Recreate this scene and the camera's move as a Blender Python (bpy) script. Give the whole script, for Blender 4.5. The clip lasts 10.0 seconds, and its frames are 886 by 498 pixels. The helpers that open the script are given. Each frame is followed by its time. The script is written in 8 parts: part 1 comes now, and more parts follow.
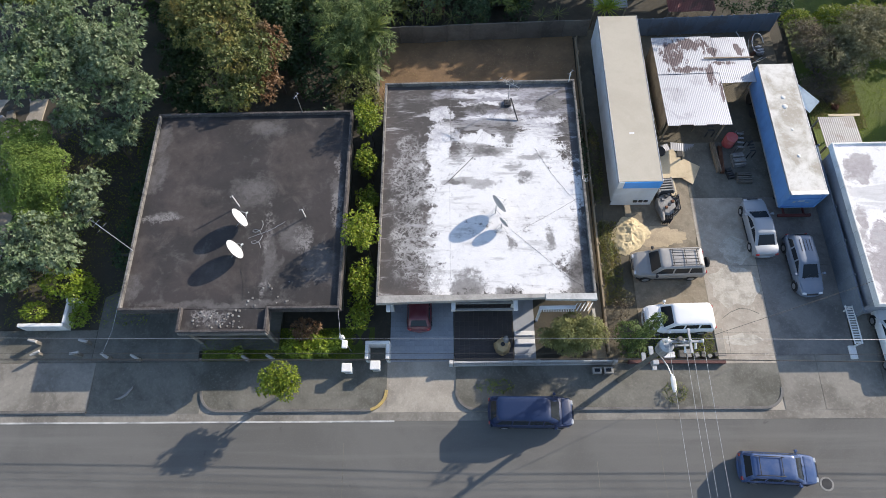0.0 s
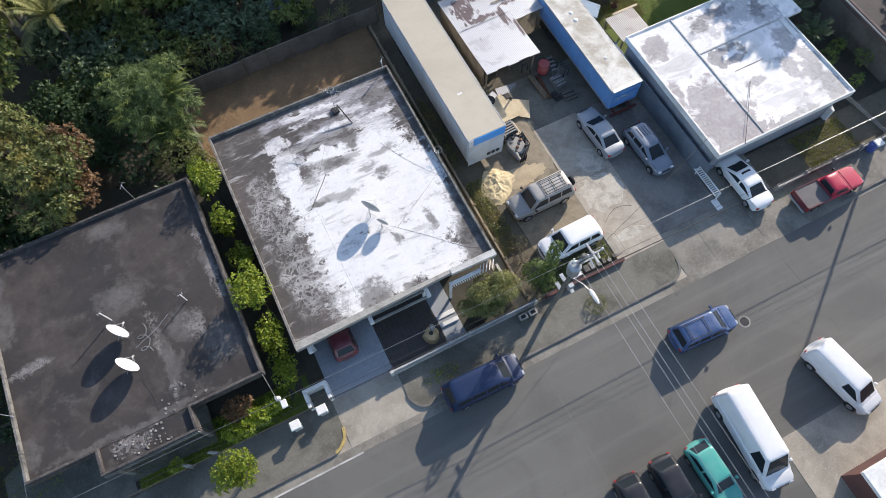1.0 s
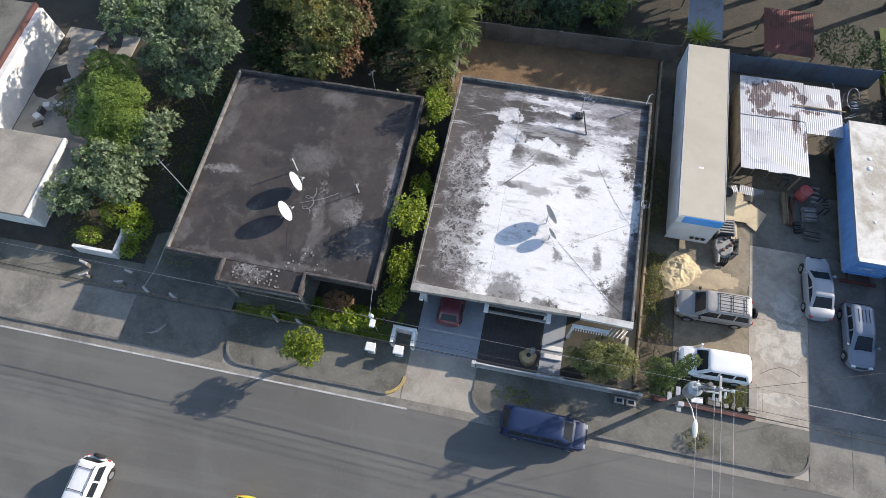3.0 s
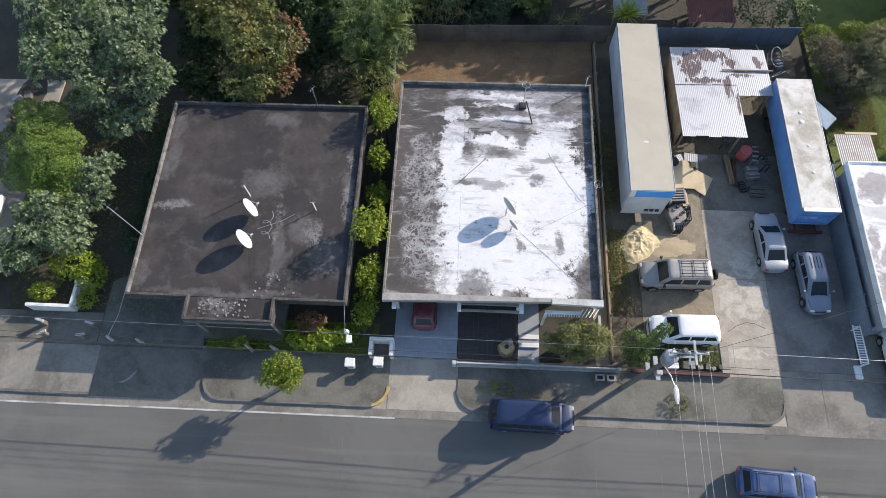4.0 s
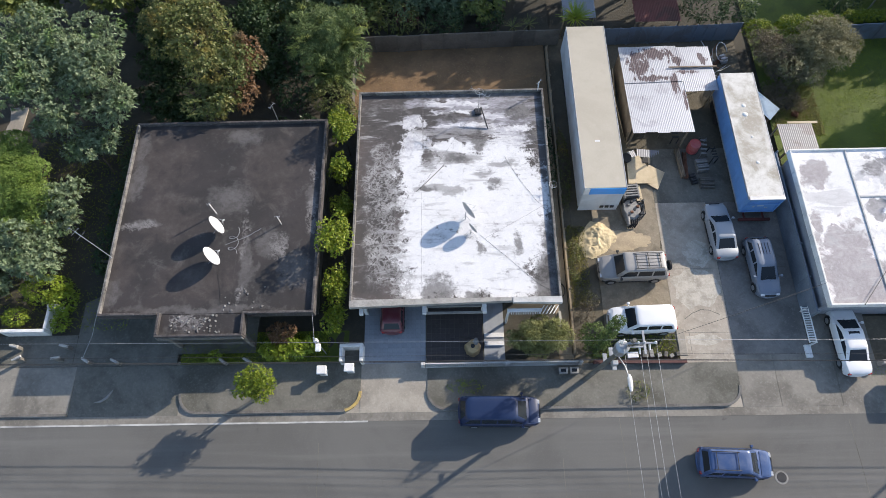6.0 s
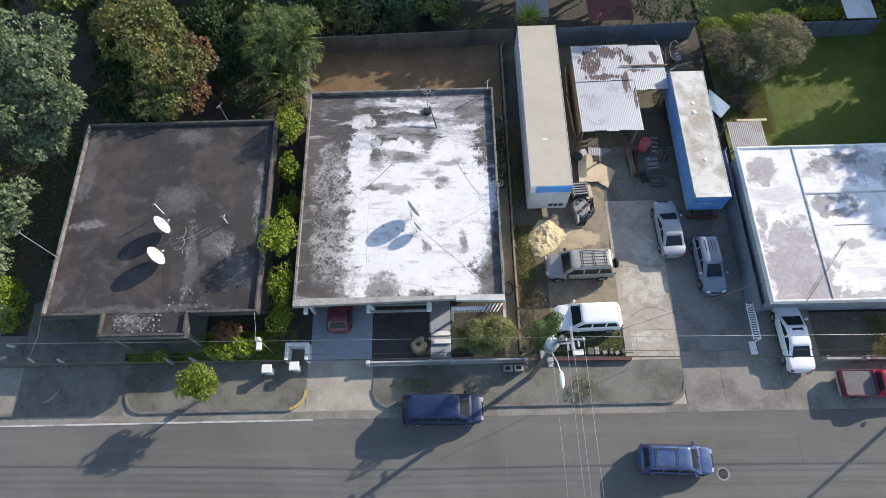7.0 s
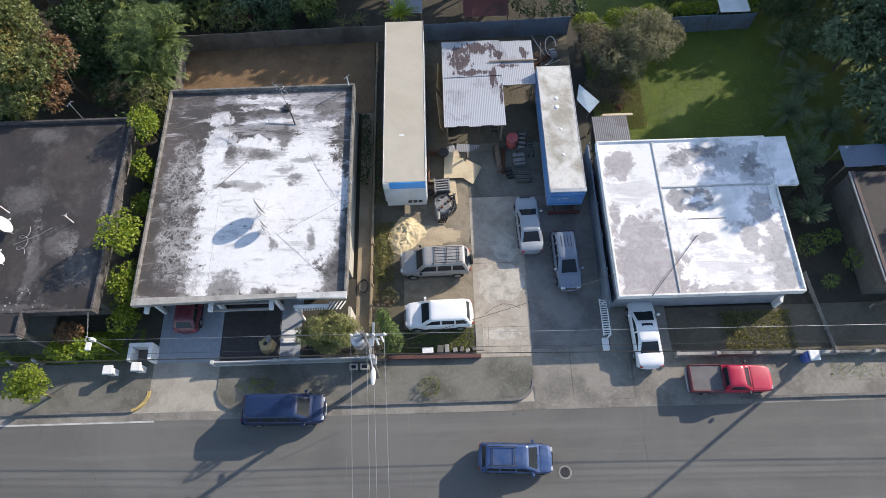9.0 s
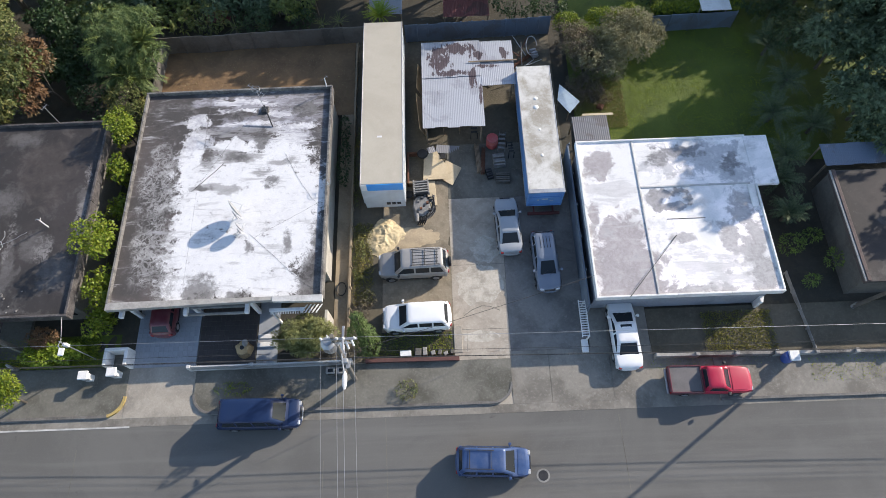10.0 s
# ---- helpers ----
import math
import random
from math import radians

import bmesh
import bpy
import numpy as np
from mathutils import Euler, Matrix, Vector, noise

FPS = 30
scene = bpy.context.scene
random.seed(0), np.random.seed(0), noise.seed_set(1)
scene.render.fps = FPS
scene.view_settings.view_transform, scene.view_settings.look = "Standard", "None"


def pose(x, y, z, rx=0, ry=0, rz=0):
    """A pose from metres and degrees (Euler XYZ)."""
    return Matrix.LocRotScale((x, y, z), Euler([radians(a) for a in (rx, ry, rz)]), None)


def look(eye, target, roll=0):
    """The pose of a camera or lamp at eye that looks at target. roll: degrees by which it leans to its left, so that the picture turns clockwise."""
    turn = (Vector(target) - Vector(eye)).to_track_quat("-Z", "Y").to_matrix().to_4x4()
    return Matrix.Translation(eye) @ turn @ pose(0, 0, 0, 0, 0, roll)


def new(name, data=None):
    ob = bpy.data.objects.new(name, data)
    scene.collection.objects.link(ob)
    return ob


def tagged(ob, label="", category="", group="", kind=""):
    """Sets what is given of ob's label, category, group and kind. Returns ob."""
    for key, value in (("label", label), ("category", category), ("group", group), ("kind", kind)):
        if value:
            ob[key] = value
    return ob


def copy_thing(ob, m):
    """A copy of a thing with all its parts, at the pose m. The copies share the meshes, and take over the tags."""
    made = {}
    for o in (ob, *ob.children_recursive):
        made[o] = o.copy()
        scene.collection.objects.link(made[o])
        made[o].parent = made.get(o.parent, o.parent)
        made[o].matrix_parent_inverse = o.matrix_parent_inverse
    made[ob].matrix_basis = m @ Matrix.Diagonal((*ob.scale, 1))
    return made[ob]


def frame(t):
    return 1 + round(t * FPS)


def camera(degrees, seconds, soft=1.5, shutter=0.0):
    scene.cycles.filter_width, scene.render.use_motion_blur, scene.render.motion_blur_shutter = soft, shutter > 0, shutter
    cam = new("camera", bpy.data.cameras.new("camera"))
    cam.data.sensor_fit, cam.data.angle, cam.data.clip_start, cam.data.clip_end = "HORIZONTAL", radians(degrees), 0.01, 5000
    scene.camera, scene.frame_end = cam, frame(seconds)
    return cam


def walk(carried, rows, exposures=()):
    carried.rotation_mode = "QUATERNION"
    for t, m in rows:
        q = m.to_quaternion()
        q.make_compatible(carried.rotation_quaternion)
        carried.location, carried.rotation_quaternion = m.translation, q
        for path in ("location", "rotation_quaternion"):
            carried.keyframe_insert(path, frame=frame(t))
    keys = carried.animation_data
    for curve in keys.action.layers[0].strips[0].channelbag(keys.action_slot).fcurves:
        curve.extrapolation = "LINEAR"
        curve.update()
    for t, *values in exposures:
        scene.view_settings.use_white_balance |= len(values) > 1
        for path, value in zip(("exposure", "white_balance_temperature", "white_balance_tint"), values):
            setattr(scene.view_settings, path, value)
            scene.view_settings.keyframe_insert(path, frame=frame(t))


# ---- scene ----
cam = camera(70.7, 10.0, soft=0.8)
PATH = [
    (0, (1.212, 2.053, 41.393), (1.157, 2.85, 39.559), -4.4),
    (0.5, (0.981, 2.253, 41.356), (0.999, 3.036, 39.516), -3.6),
    (0.7, (0.744, 2.382, 41.364), (0.859, 3.149, 39.52), -3.0),
    (0.8, (0.564, 2.41, 41.352), (0.755, 3.157, 39.507), -2.2),
    (1, (0.24, 2.283, 41.337), (0.565, 2.99, 39.494), -2.1),
    (1.5, (0.036, 1.913, 41.246), (0.362, 2.635, 39.41), -2.3),
    (1.7, (0.283, 1.812, 41.179), (0.5, 2.579, 39.345), -2.9),
    (2, (0.727, 1.69, 41.186), (0.678, 2.494, 39.356), -3.5),
    (2.1, (0.884, 1.702, 41.18), (0.75, 2.501, 39.352), -3.6),
    (2.2, (0.996, 1.74, 41.173), (0.799, 2.526, 39.345), -3.2),
    (3.3, (1.572, 1.932, 41.082), (1.364, 2.713, 39.252), -3.7),
    (3.5, (1.395, 1.949, 41.176), (1.24, 2.738, 39.345), -3.3),
    (4, (1.05, 2.084, 41.414), (0.976, 2.877, 39.58), -2.9),
    (4.5, (0.86, 2.07, 41.725), (0.817, 2.863, 39.889), -2.4),
    (5, (0.937, 2.1, 42.135), (0.903, 2.89, 40.297), -2.7),
    (6.5, (4.24, 1.752, 42.902), (4.215, 2.547, 41.067), -2.9),
    (7, (6.349, 1.621, 42.741), (6.323, 2.418, 40.907), -3.1),
    (7.5, (8.959, 1.504, 42.538), (8.927, 2.303, 40.705), -3.5),
    (8, (11.85, 1.291, 42.223), (11.817, 2.098, 40.393), -3.5),
    (8.5, (14.693, 1.145, 41.943), (14.664, 1.955, 40.115), -3.3),
    (9, (16.561, 1.067, 41.691), (16.542, 1.882, 39.865), -3.1),
    (9.5, (17.491, 1.071, 41.564), (17.475, 1.891, 39.74), -3.3),
    (10, (18.087, 1.229, 41.4), (18.068, 2.046, 39.575), -3.5),
]
walk(cam, [(t, look(eye, target, roll)) for t, eye, target, roll in PATH], [(0.0, 0.85, 6500, 12), (10.0, 0.85, 6500, 12)])

# ---- world and sun ----
SUN_AZ, SUN_EL = radians(57.5), radians(25.0)
world = bpy.data.worlds.new("sky")
scene.world = world
world.use_nodes = True
wn = world.node_tree
wn.nodes.clear()
sky = wn.nodes.new("ShaderNodeTexSky")
sky.sky_type = "NISHITA"
sky.sun_disc = False
sky.sun_elevation = SUN_EL
sky.sun_rotation = SUN_AZ
sky.altitude = 600
bg = wn.nodes.new("ShaderNodeBackground")
bg.inputs["Strength"].default_value = 0.15
wo = wn.nodes.new("ShaderNodeOutputWorld")
wn.links.new(sky.outputs[0], bg.inputs[0])
wn.links.new(bg.outputs[0], wo.inputs[0])
sun_data = bpy.data.lights.new("sun", "SUN")
sun_data.energy = 3.8
sun_data.angle = radians(0.55)
sun_data.color = (1.0, 0.905, 0.785)
sun = new("sun", sun_data)
to_sun = Vector((math.sin(SUN_AZ) * math.cos(SUN_EL), math.cos(SUN_AZ) * math.cos(SUN_EL), math.sin(SUN_EL)))
sun.matrix_world = look(to_sun * 100, (0, 0, 0))


# ---- materials ----
def nodes_of(name):
    m = bpy.data.materials.new(name)
    m.use_nodes = True
    t = m.node_tree
    return m, t, t.nodes["Principled BSDF"]


def math_node(t, op, a, b=None, c=None, clamp=False):
    n = t.nodes.new("ShaderNodeMath")
    n.operation = op
    n.use_clamp = clamp
    for i, v in enumerate((a, b, c)):
        if v is None:
            continue
        if isinstance(v, (int, float)):
            n.inputs[i].default_value = v
        else:
            t.links.new(v, n.inputs[i])
    return n.outputs[0]


def coords(t, space="Object"):
    return t.nodes.new("ShaderNodeTexCoord").outputs[space]


def noise_tex(t, vec, scale, detail=4.0, rough=0.55, stretch=None, distort=0.0):
    if stretch:
        mp = t.nodes.new("ShaderNodeMapping")
        mp.inputs["Scale"].default_value = stretch
        t.links.new(vec, mp.inputs["Vector"])
        vec = mp.outputs[0]
    n = t.nodes.new("ShaderNodeTexNoise")
    n.inputs["Scale"].default_value = scale
    n.inputs["Detail"].default_value = detail
    n.inputs["Roughness"].default_value = rough
    n.inputs["Distortion"].default_value = distort
    t.links.new(vec, n.inputs["Vector"])
    return n.outputs["Fac"]


def ramp(t, fac, lo, hi):
    n = t.nodes.new("ShaderNodeMapRange")
    n.interpolation_type = "SMOOTHSTEP"
    n.inputs["From Min"].default_value = lo
    n.inputs["From Max"].default_value = hi
    t.links.new(fac, n.inputs["Value"])
    return n.outputs["Result"]


def mix(t, fac, a, b):
    n = t.nodes.new("ShaderNodeMix")
    n.data_type = "RGBA"
    for sock, v in ((n.inputs[0], fac), (n.inputs[6], a), (n.inputs[7], b)):
        if isinstance(v, (tuple, list)):
            sock.default_value = (*v[:3], 1)
        elif isinstance(v, (int, float)):
            sock.default_value = v
        else:
            t.links.new(v, sock)
    return n.outputs[2]


def bump(t, bsdf, height, strength, dist):
    b = t.nodes.new("ShaderNodeBump")
    b.inputs["Strength"].default_value = strength
    b.inputs["Distance"].default_value = dist
    t.links.new(height, b.inputs["Height"])
    t.links.new(b.outputs[0], bsdf.inputs["Normal"])


def surface(name, base, dark, light=None, big=0.35, small=6.0, rough=0.85, metal=0.0, relief=0.01, amount=0.6, coat=0.0, rand=0.0):
    """A weathered surface: stains at a large scale, grain at a small one, fine relief."""
    m, t, p = nodes_of(name)
    v = coords(t)
    n1 = noise_tex(t, v, big, 6, 0.62, distort=0.4)
    n2 = noise_tex(t, v, small * 1.6, 6, 0.7)
    n3 = noise_tex(t, v, big * 3.7, 6, 0.66, distort=0.6)
    col = mix(t, math_node(t, "MULTIPLY", ramp(t, n1, 0.40, 0.66), amount), base, dark)
    col = mix(t, math_node(t, "MULTIPLY", ramp(t, n3, 0.52, 0.74), 0.3), col, light or tuple(min(1, c * 1.2) for c in base))
    col = mix(t, math_node(t, "MULTIPLY", ramp(t, n3, 0.46, 0.28), 0.3), col, dark)
    gain = 0.6 if relief < 0.005 else 1.0
    col = mix(t, math_node(t, "MULTIPLY", ramp(t, n2, 0.50, 0.72), 0.42 * gain), col, light or tuple(min(1, c * 1.25) for c in base))
    col = mix(t, math_node(t, "MULTIPLY", ramp(t, n2, 0.48, 0.28), 0.36 * gain), col, dark)
    if rand:
        info = t.nodes.new("ShaderNodeObjectInfo")
        h = t.nodes.new("ShaderNodeHueSaturation")
        t.links.new(math_node(t, "MULTIPLY_ADD", info.outputs["Random"], rand, 1 - rand / 2), h.inputs["Value"])
        t.links.new(col, h.inputs["Color"])
        col = h.outputs[0]
    t.links.new(col, p.inputs["Base Color"])
    t.links.new(math_node(t, "MULTIPLY_ADD", n2, 0.25, rough - 0.12, clamp=True), p.inputs["Roughness"])
    p.inputs["Metallic"].default_value = metal
    p.inputs["Coat Weight"].default_value = coat
    if relief:
        bump(t, p, n2, 0.6, relief)
    return m


def paint(name, color, rough=0.35, dust=(0.45, 0.42, 0.37), amount=0.25, coat=0.6, metal=0.0):
    """Car or sheet paint with a film of dust."""
    m, t, p = nodes_of(name)
    v = coords(t)
    n1 = noise_tex(t, v, 1.3, 5, 0.6)
    n2 = noise_tex(t, v, 30.0, 3, 0.6)
    f = math_node(t, "MULTIPLY", math_node(t, "MULTIPLY_ADD", n2, 0.6, ramp(t, n1, 0.35, 0.75)), amount)
    t.links.new(mix(t, f, color, dust), p.inputs["Base Color"])
    t.links.new(math_node(t, "MULTIPLY_ADD", f, 0.8, rough, clamp=True), p.inputs["Roughness"])
    p.inputs["Coat Weight"].default_value = coat * 0.5
    p.inputs["Coat Roughness"].default_value = 0.16
    p.inputs["Metallic"].default_value = metal
    return m


def leaf_mat(name, a, b, c=None, wet=0.45):
    m, t, p = nodes_of(name)
    geo = t.nodes.new("ShaderNodeNewGeometry")
    r = geo.outputs["Random Per Island"]
    v = coords(t)
    n = noise_tex(t, v, 0.55, 3, 0.5)
    col = mix(t, r, a, b)
    if c:
        col = mix(t, ramp(t, n, 0.5, 0.72), col, c)
    t.links.new(col, p.inputs["Base Color"])
    p.inputs["Roughness"].default_value = wet
    p.inputs["Specular IOR Level"].default_value = 0.3
    tr = t.nodes.new("ShaderNodeBsdfTranslucent")
    t.links.new(col, tr.inputs["Color"])
    ms = t.nodes.new("ShaderNodeMixShader")
    ms.inputs[0].default_value = 0.28
    out = t.nodes["Material Output"]
    t.links.new(p.outputs[0], ms.inputs[1])
    t.links.new(tr.outputs[0], ms.inputs[2])
    t.links.new(ms.outputs[0], out.inputs["Surface"])
    return m


def spot(t, x, y, cx, cy, rx, ry):
    """Falls from 1 at the middle of an ellipse to below 0 outside, by plan position."""
    dx = math_node(t, "DIVIDE", math_node(t, "SUBTRACT", x, cx), rx)
    dy = math_node(t, "DIVIDE", math_node(t, "SUBTRACT", y, cy), ry)
    d = math_node(t, "ADD", math_node(t, "MULTIPLY", dx, dx), math_node(t, "MULTIPLY", dy, dy))
    return math_node(t, "MAXIMUM", math_node(t, "SUBTRACT", 1.0, d), -1.0)


def roof_coat(name, dark, pale, layers, seams=(), rough=0.8, warp=0.55, mottle=0.6):
    """A flat roof's coating: mouldy concrete, then washes, stains and lacy mould one over the other, each with its own ragged edge.
    A layer: two colours it varies between, its patches (x, y, half width, half depth), edge softness, raggedness, kind, strength."""
    m, t, p = nodes_of(name)
    v = coords(t)

    def shifted(vec, scale, amp, detail):
        n = t.nodes.new("ShaderNodeTexNoise")
        n.inputs["Scale"].default_value = scale
        n.inputs["Detail"].default_value = detail
        n.inputs["Roughness"].default_value = 0.6
        t.links.new(vec, n.inputs["Vector"])
        sc = t.nodes.new("ShaderNodeVectorMath")
        sc.operation = "MULTIPLY_ADD"
        t.links.new(n.outputs["Color"], sc.inputs[0])
        sc.inputs[1].default_value = (amp, amp, 0)
        sc.inputs[2].default_value = (-amp / 2, -amp / 2, 0)
        ad = t.nodes.new("ShaderNodeVectorMath")
        t.links.new(vec, ad.inputs[0])
        t.links.new(sc.outputs[0], ad.inputs[1])
        return ad.outputs[0]

    warped = shifted(shifted(v, 0.6, warp * 2.2, 3), 2.2, warp, 5)
    sep = t.nodes.new("ShaderNodeSeparateXYZ")
    t.links.new(warped, sep.inputs[0])
    x, y = sep.outputs[0], sep.outputs[1]
    ragged = noise_tex(t, v, 1.5, 12, 0.76, distort=0.25)
    brushed = noise_tex(t, v, 1.1, 9, 0.7, stretch=(0.38, 1.9, 1.0), distort=0.2)
    cloud = noise_tex(t, v, 0.8, 8, 0.66, distort=0.3)
    fine = noise_tex(t, v, 3.6, 9, 0.72, distort=0.4)
    broad = noise_tex(t, v, 0.25, 5, 0.6, distort=0.6)
    grit = noise_tex(t, v, 14.0, 5, 0.75)
    ring = noise_tex(t, v, 1.2, 6, 0.66, distort=0.9)
    ring2 = noise_tex(t, v, 2.6, 5, 0.64, distort=0.7)
    net = math_node(t, "MAXIMUM", ramp(t, math_node(t, "ABSOLUTE", math_node(t, "SUBTRACT", ring, 0.5)), 0.05, 0.015), math_node(t, "MULTIPLY", ramp(t, math_node(t, "ABSOLUTE", math_node(t, "SUBTRACT", ring2, 0.53)), 0.055, 0.012), 0.8))
    even = {k: ramp(t, n, 0.30, 0.70) for k, n in (("ragged", ragged), ("brushed", brushed), ("cloud", cloud), ("fine", fine))}
    mixed = math_node(t, "MULTIPLY_ADD", even["ragged"], 0.45, math_node(t, "MULTIPLY_ADD", even["cloud"], 0.25, math_node(t, "MULTIPLY_ADD", even["fine"], 0.2, math_node(t, "MULTIPLY", even["brushed"], 0.1))))
    rags = {"ragged": even["ragged"], "brushed": even["brushed"], "cloud": even["cloud"], "net": mixed, "mixed": mixed}

    def tone(k, tint=(1, 1, 1)):
        return tuple(min(1.0, d * k * c) for d, c in zip(dark, tint))
    col = mix(t, ramp(t, broad, 0.40, 0.62), dark, tone(1.45, (1.0, 0.95, 0.96)))
    col = mix(t, math_node(t, "MULTIPLY", ramp(t, cloud, 0.52, 0.74), mottle), col, pale)
    col = mix(t, math_node(t, "MULTIPLY", ramp(t, cloud, 0.46, 0.28), 0.6), col, tone(0.6))
    col = mix(t, math_node(t, "MULTIPLY", ramp(t, fine, 0.58, 0.74), mottle * 0.6), col, pale)
    for one, two, spots, soft, amp, kind, strength in layers:
        w = None
        for it in spots:
            q = spot(t, x, y, *it)
            w = q if w is None else math_node(t, "MAXIMUM", w, q)
        w = math_node(t, "ADD", w, math_node(t, "MULTIPLY", math_node(t, "SUBTRACT", rags[kind], 0.5), amp))
        w = math_node(t, "MULTIPLY", ramp(t, w, 0.1 - soft / 2, 0.1 + soft / 2), strength)
        if kind == "net":
            w = math_node(t, "MULTIPLY", w, net)
        inner = ramp(t, brushed if kind == "brushed" else math_node(t, "MULTIPLY_ADD", cloud, 0.55, math_node(t, "MULTIPLY", fine, 0.45)), 0.42, 0.60)
        col = mix(t, w, col, mix(t, inner, one, two))
    for sx, ya, yb, wd in seams:
        o = t.nodes.new("ShaderNodeSeparateXYZ")
        t.links.new(v, o.inputs[0])
        near = ramp(t, math_node(t, "ABSOLUTE", math_node(t, "SUBTRACT", o.outputs[0], sx)), wd, wd * 0.5)
        inside = math_node(t, "MULTIPLY", math_node(t, "GREATER_THAN", o.outputs[1], ya), math_node(t, "LESS_THAN", o.outputs[1], yb))
        col = mix(t, math_node(t, "MULTIPLY", math_node(t, "MULTIPLY", near, inside), math_node(t, "MULTIPLY", ramp(t, fine, 0.35, 0.6), 0.6)), col, tone(2.2))
    col = mix(t, math_node(t, "MULTIPLY", ramp(t, fine, 0.66, 0.72), 0.25), col, tone(1.3))
    hsv = t.nodes.new("ShaderNodeHueSaturation")
    t.links.new(math_node(t, "MULTIPLY_ADD", ramp(t, grit, 0.32, 0.68), 0.14, 0.92), hsv.inputs["Value"])
    t.links.new(col, hsv.inputs["Color"])
    t.links.new(hsv.outputs[0], p.inputs["Base Color"])
    p.inputs["Roughness"].default_value = rough
    bump(t, p, fine, 0.5, 0.02)
    return m


def corrugated(name, base, rust, rust_amount=0.5, patches=()):
    m, t, p = nodes_of(name)
    v = coords(t)
    n1 = noise_tex(t, v, 0.45, 6, 0.65, distort=0.5)
    n2 = noise_tex(t, v, 9.0, 4, 0.6)
    col = mix(t, math_node(t, "MULTIPLY", ramp(t, n1, 0.52, 0.60), rust_amount), base, rust)
    col = mix(t, math_node(t, "MULTIPLY", ramp(t, n2, 0.5, 0.8), 0.4), col, tuple(c * 0.6 for c in base))
    if patches:
        sep = t.nodes.new("ShaderNodeSeparateXYZ")
        t.links.new(v, sep.inputs[0])
        w = None
        for it in patches:
            s = spot(t, sep.outputs[0], sep.outputs[1], *it)
            w = s if w is None else math_node(t, "MAXIMUM", w, s)
        rag = ramp(t, noise_tex(t, v, 1.3, 9, 0.72, stretch=(2.2, 0.6, 1.0), distort=0.4), 0.3, 0.7)
        w = math_node(t, "ADD", w, math_node(t, "MULTIPLY", math_node(t, "SUBTRACT", rag, 0.5), 2.4))
        col = mix(t, math_node(t, "MULTIPLY", ramp(t, w, 0.0, 0.3), 0.92), col, mix(t, ramp(t, n2, 0.4, 0.65), rust, tuple(c * 1.8 for c in rust)))
    t.links.new(col, p.inputs["Base Color"])
    p.inputs["Metallic"].default_value = 0.35
    p.inputs["Roughness"].default_value = 0.5
    return m


def glass(name, tint=(0.02, 0.025, 0.03), rough=0.06):
    m, t, p = nodes_of(name)
    p.inputs["Base Color"].default_value = (*tint, 1)
    p.inputs["Roughness"].default_value = rough
    p.inputs["Specular IOR Level"].default_value = 0.22
    n = noise_tex(t, coords(t), 3.0, 3, 0.5)
    t.links.new(math_node(t, "MULTIPLY_ADD", n, 0.12, rough - 0.03), p.inputs["Roughness"])
    return m


def asphalt(name, base, dark, light):
    """Worn road surface: aggregate grain, long wheel-track streaks, patches and oil spots."""
    m, t, p = nodes_of(name)
    v = coords(t)
    track = noise_tex(t, v, 0.9, 5, 0.6, stretch=(0.05, 0.9, 1.0))
    patch = noise_tex(t, v, 0.14, 7, 0.62, distort=0.8)
    spotty = noise_tex(t, v, 0.8, 8, 0.72, distort=0.5)
    grain = noise_tex(t, v, 11.0, 5, 0.7)
    col = mix(t, math_node(t, "MULTIPLY", ramp(t, patch, 0.40, 0.62), 0.7), base, dark)
    col = mix(t, math_node(t, "MULTIPLY", ramp(t, track, 0.46, 0.70), 0.7), col, light)
    col = mix(t, math_node(t, "MULTIPLY", ramp(t, spotty, 0.63, 0.74), 0.6), col, tuple(c * 0.62 for c in dark))
    col = mix(t, math_node(t, "MULTIPLY", ramp(t, grain, 0.52, 0.72), 0.4), col, tuple(c * 1.15 for c in light))
    t.links.new(col, p.inputs["Base Color"])
    p.inputs["Roughness"].default_value = 0.88
    bump(t, p, grain, 0.5, 0.01)
    return m


M_ASPHALT = asphalt("asphalt", (0.122, 0.118, 0.107), (0.091, 0.088, 0.08), (0.149, 0.144, 0.131))
M_CONC = surface("pavement_concrete", (0.36, 0.322, 0.262), (0.18, 0.163, 0.135), (0.48, 0.438, 0.37), big=0.25, small=5.0, amount=0.75)
M_YARD = surface("yard_concrete", (0.37, 0.325, 0.262), (0.20, 0.172, 0.135), (0.56, 0.505, 0.42), big=0.6, small=3.4, amount=0.6, relief=0.015)
# yard concrete again, darker: the house's shade is put into the colour
M_YARD_SHADE = surface("shade_darkened_concrete", (0.20, 0.186, 0.166), (0.09, 0.084, 0.076), (0.30, 0.28, 0.25), big=0.45, small=3.4, amount=0.7, relief=0.015)
M_AGGREGATE = surface("worn_aggregate", (0.46, 0.42, 0.35), (0.24, 0.215, 0.17), (0.66, 0.61, 0.52), big=1.4, small=4.0, amount=0.7, relief=0.02)
M_CONC_MID = surface("dusty_shade_pavement", (0.225, 0.208, 0.175), (0.11, 0.10, 0.083), (0.33, 0.308, 0.265), big=0.4, small=3.0, amount=0.8)
# dark concrete: moss on the pavements, painted-in shade on yard strip and left driveway
M_CONC_DARK = surface("mossy_shade_concrete", (0.15, 0.142, 0.117), (0.062, 0.06, 0.045), (0.24, 0.232, 0.20), big=0.3, small=4.0, amount=0.8)
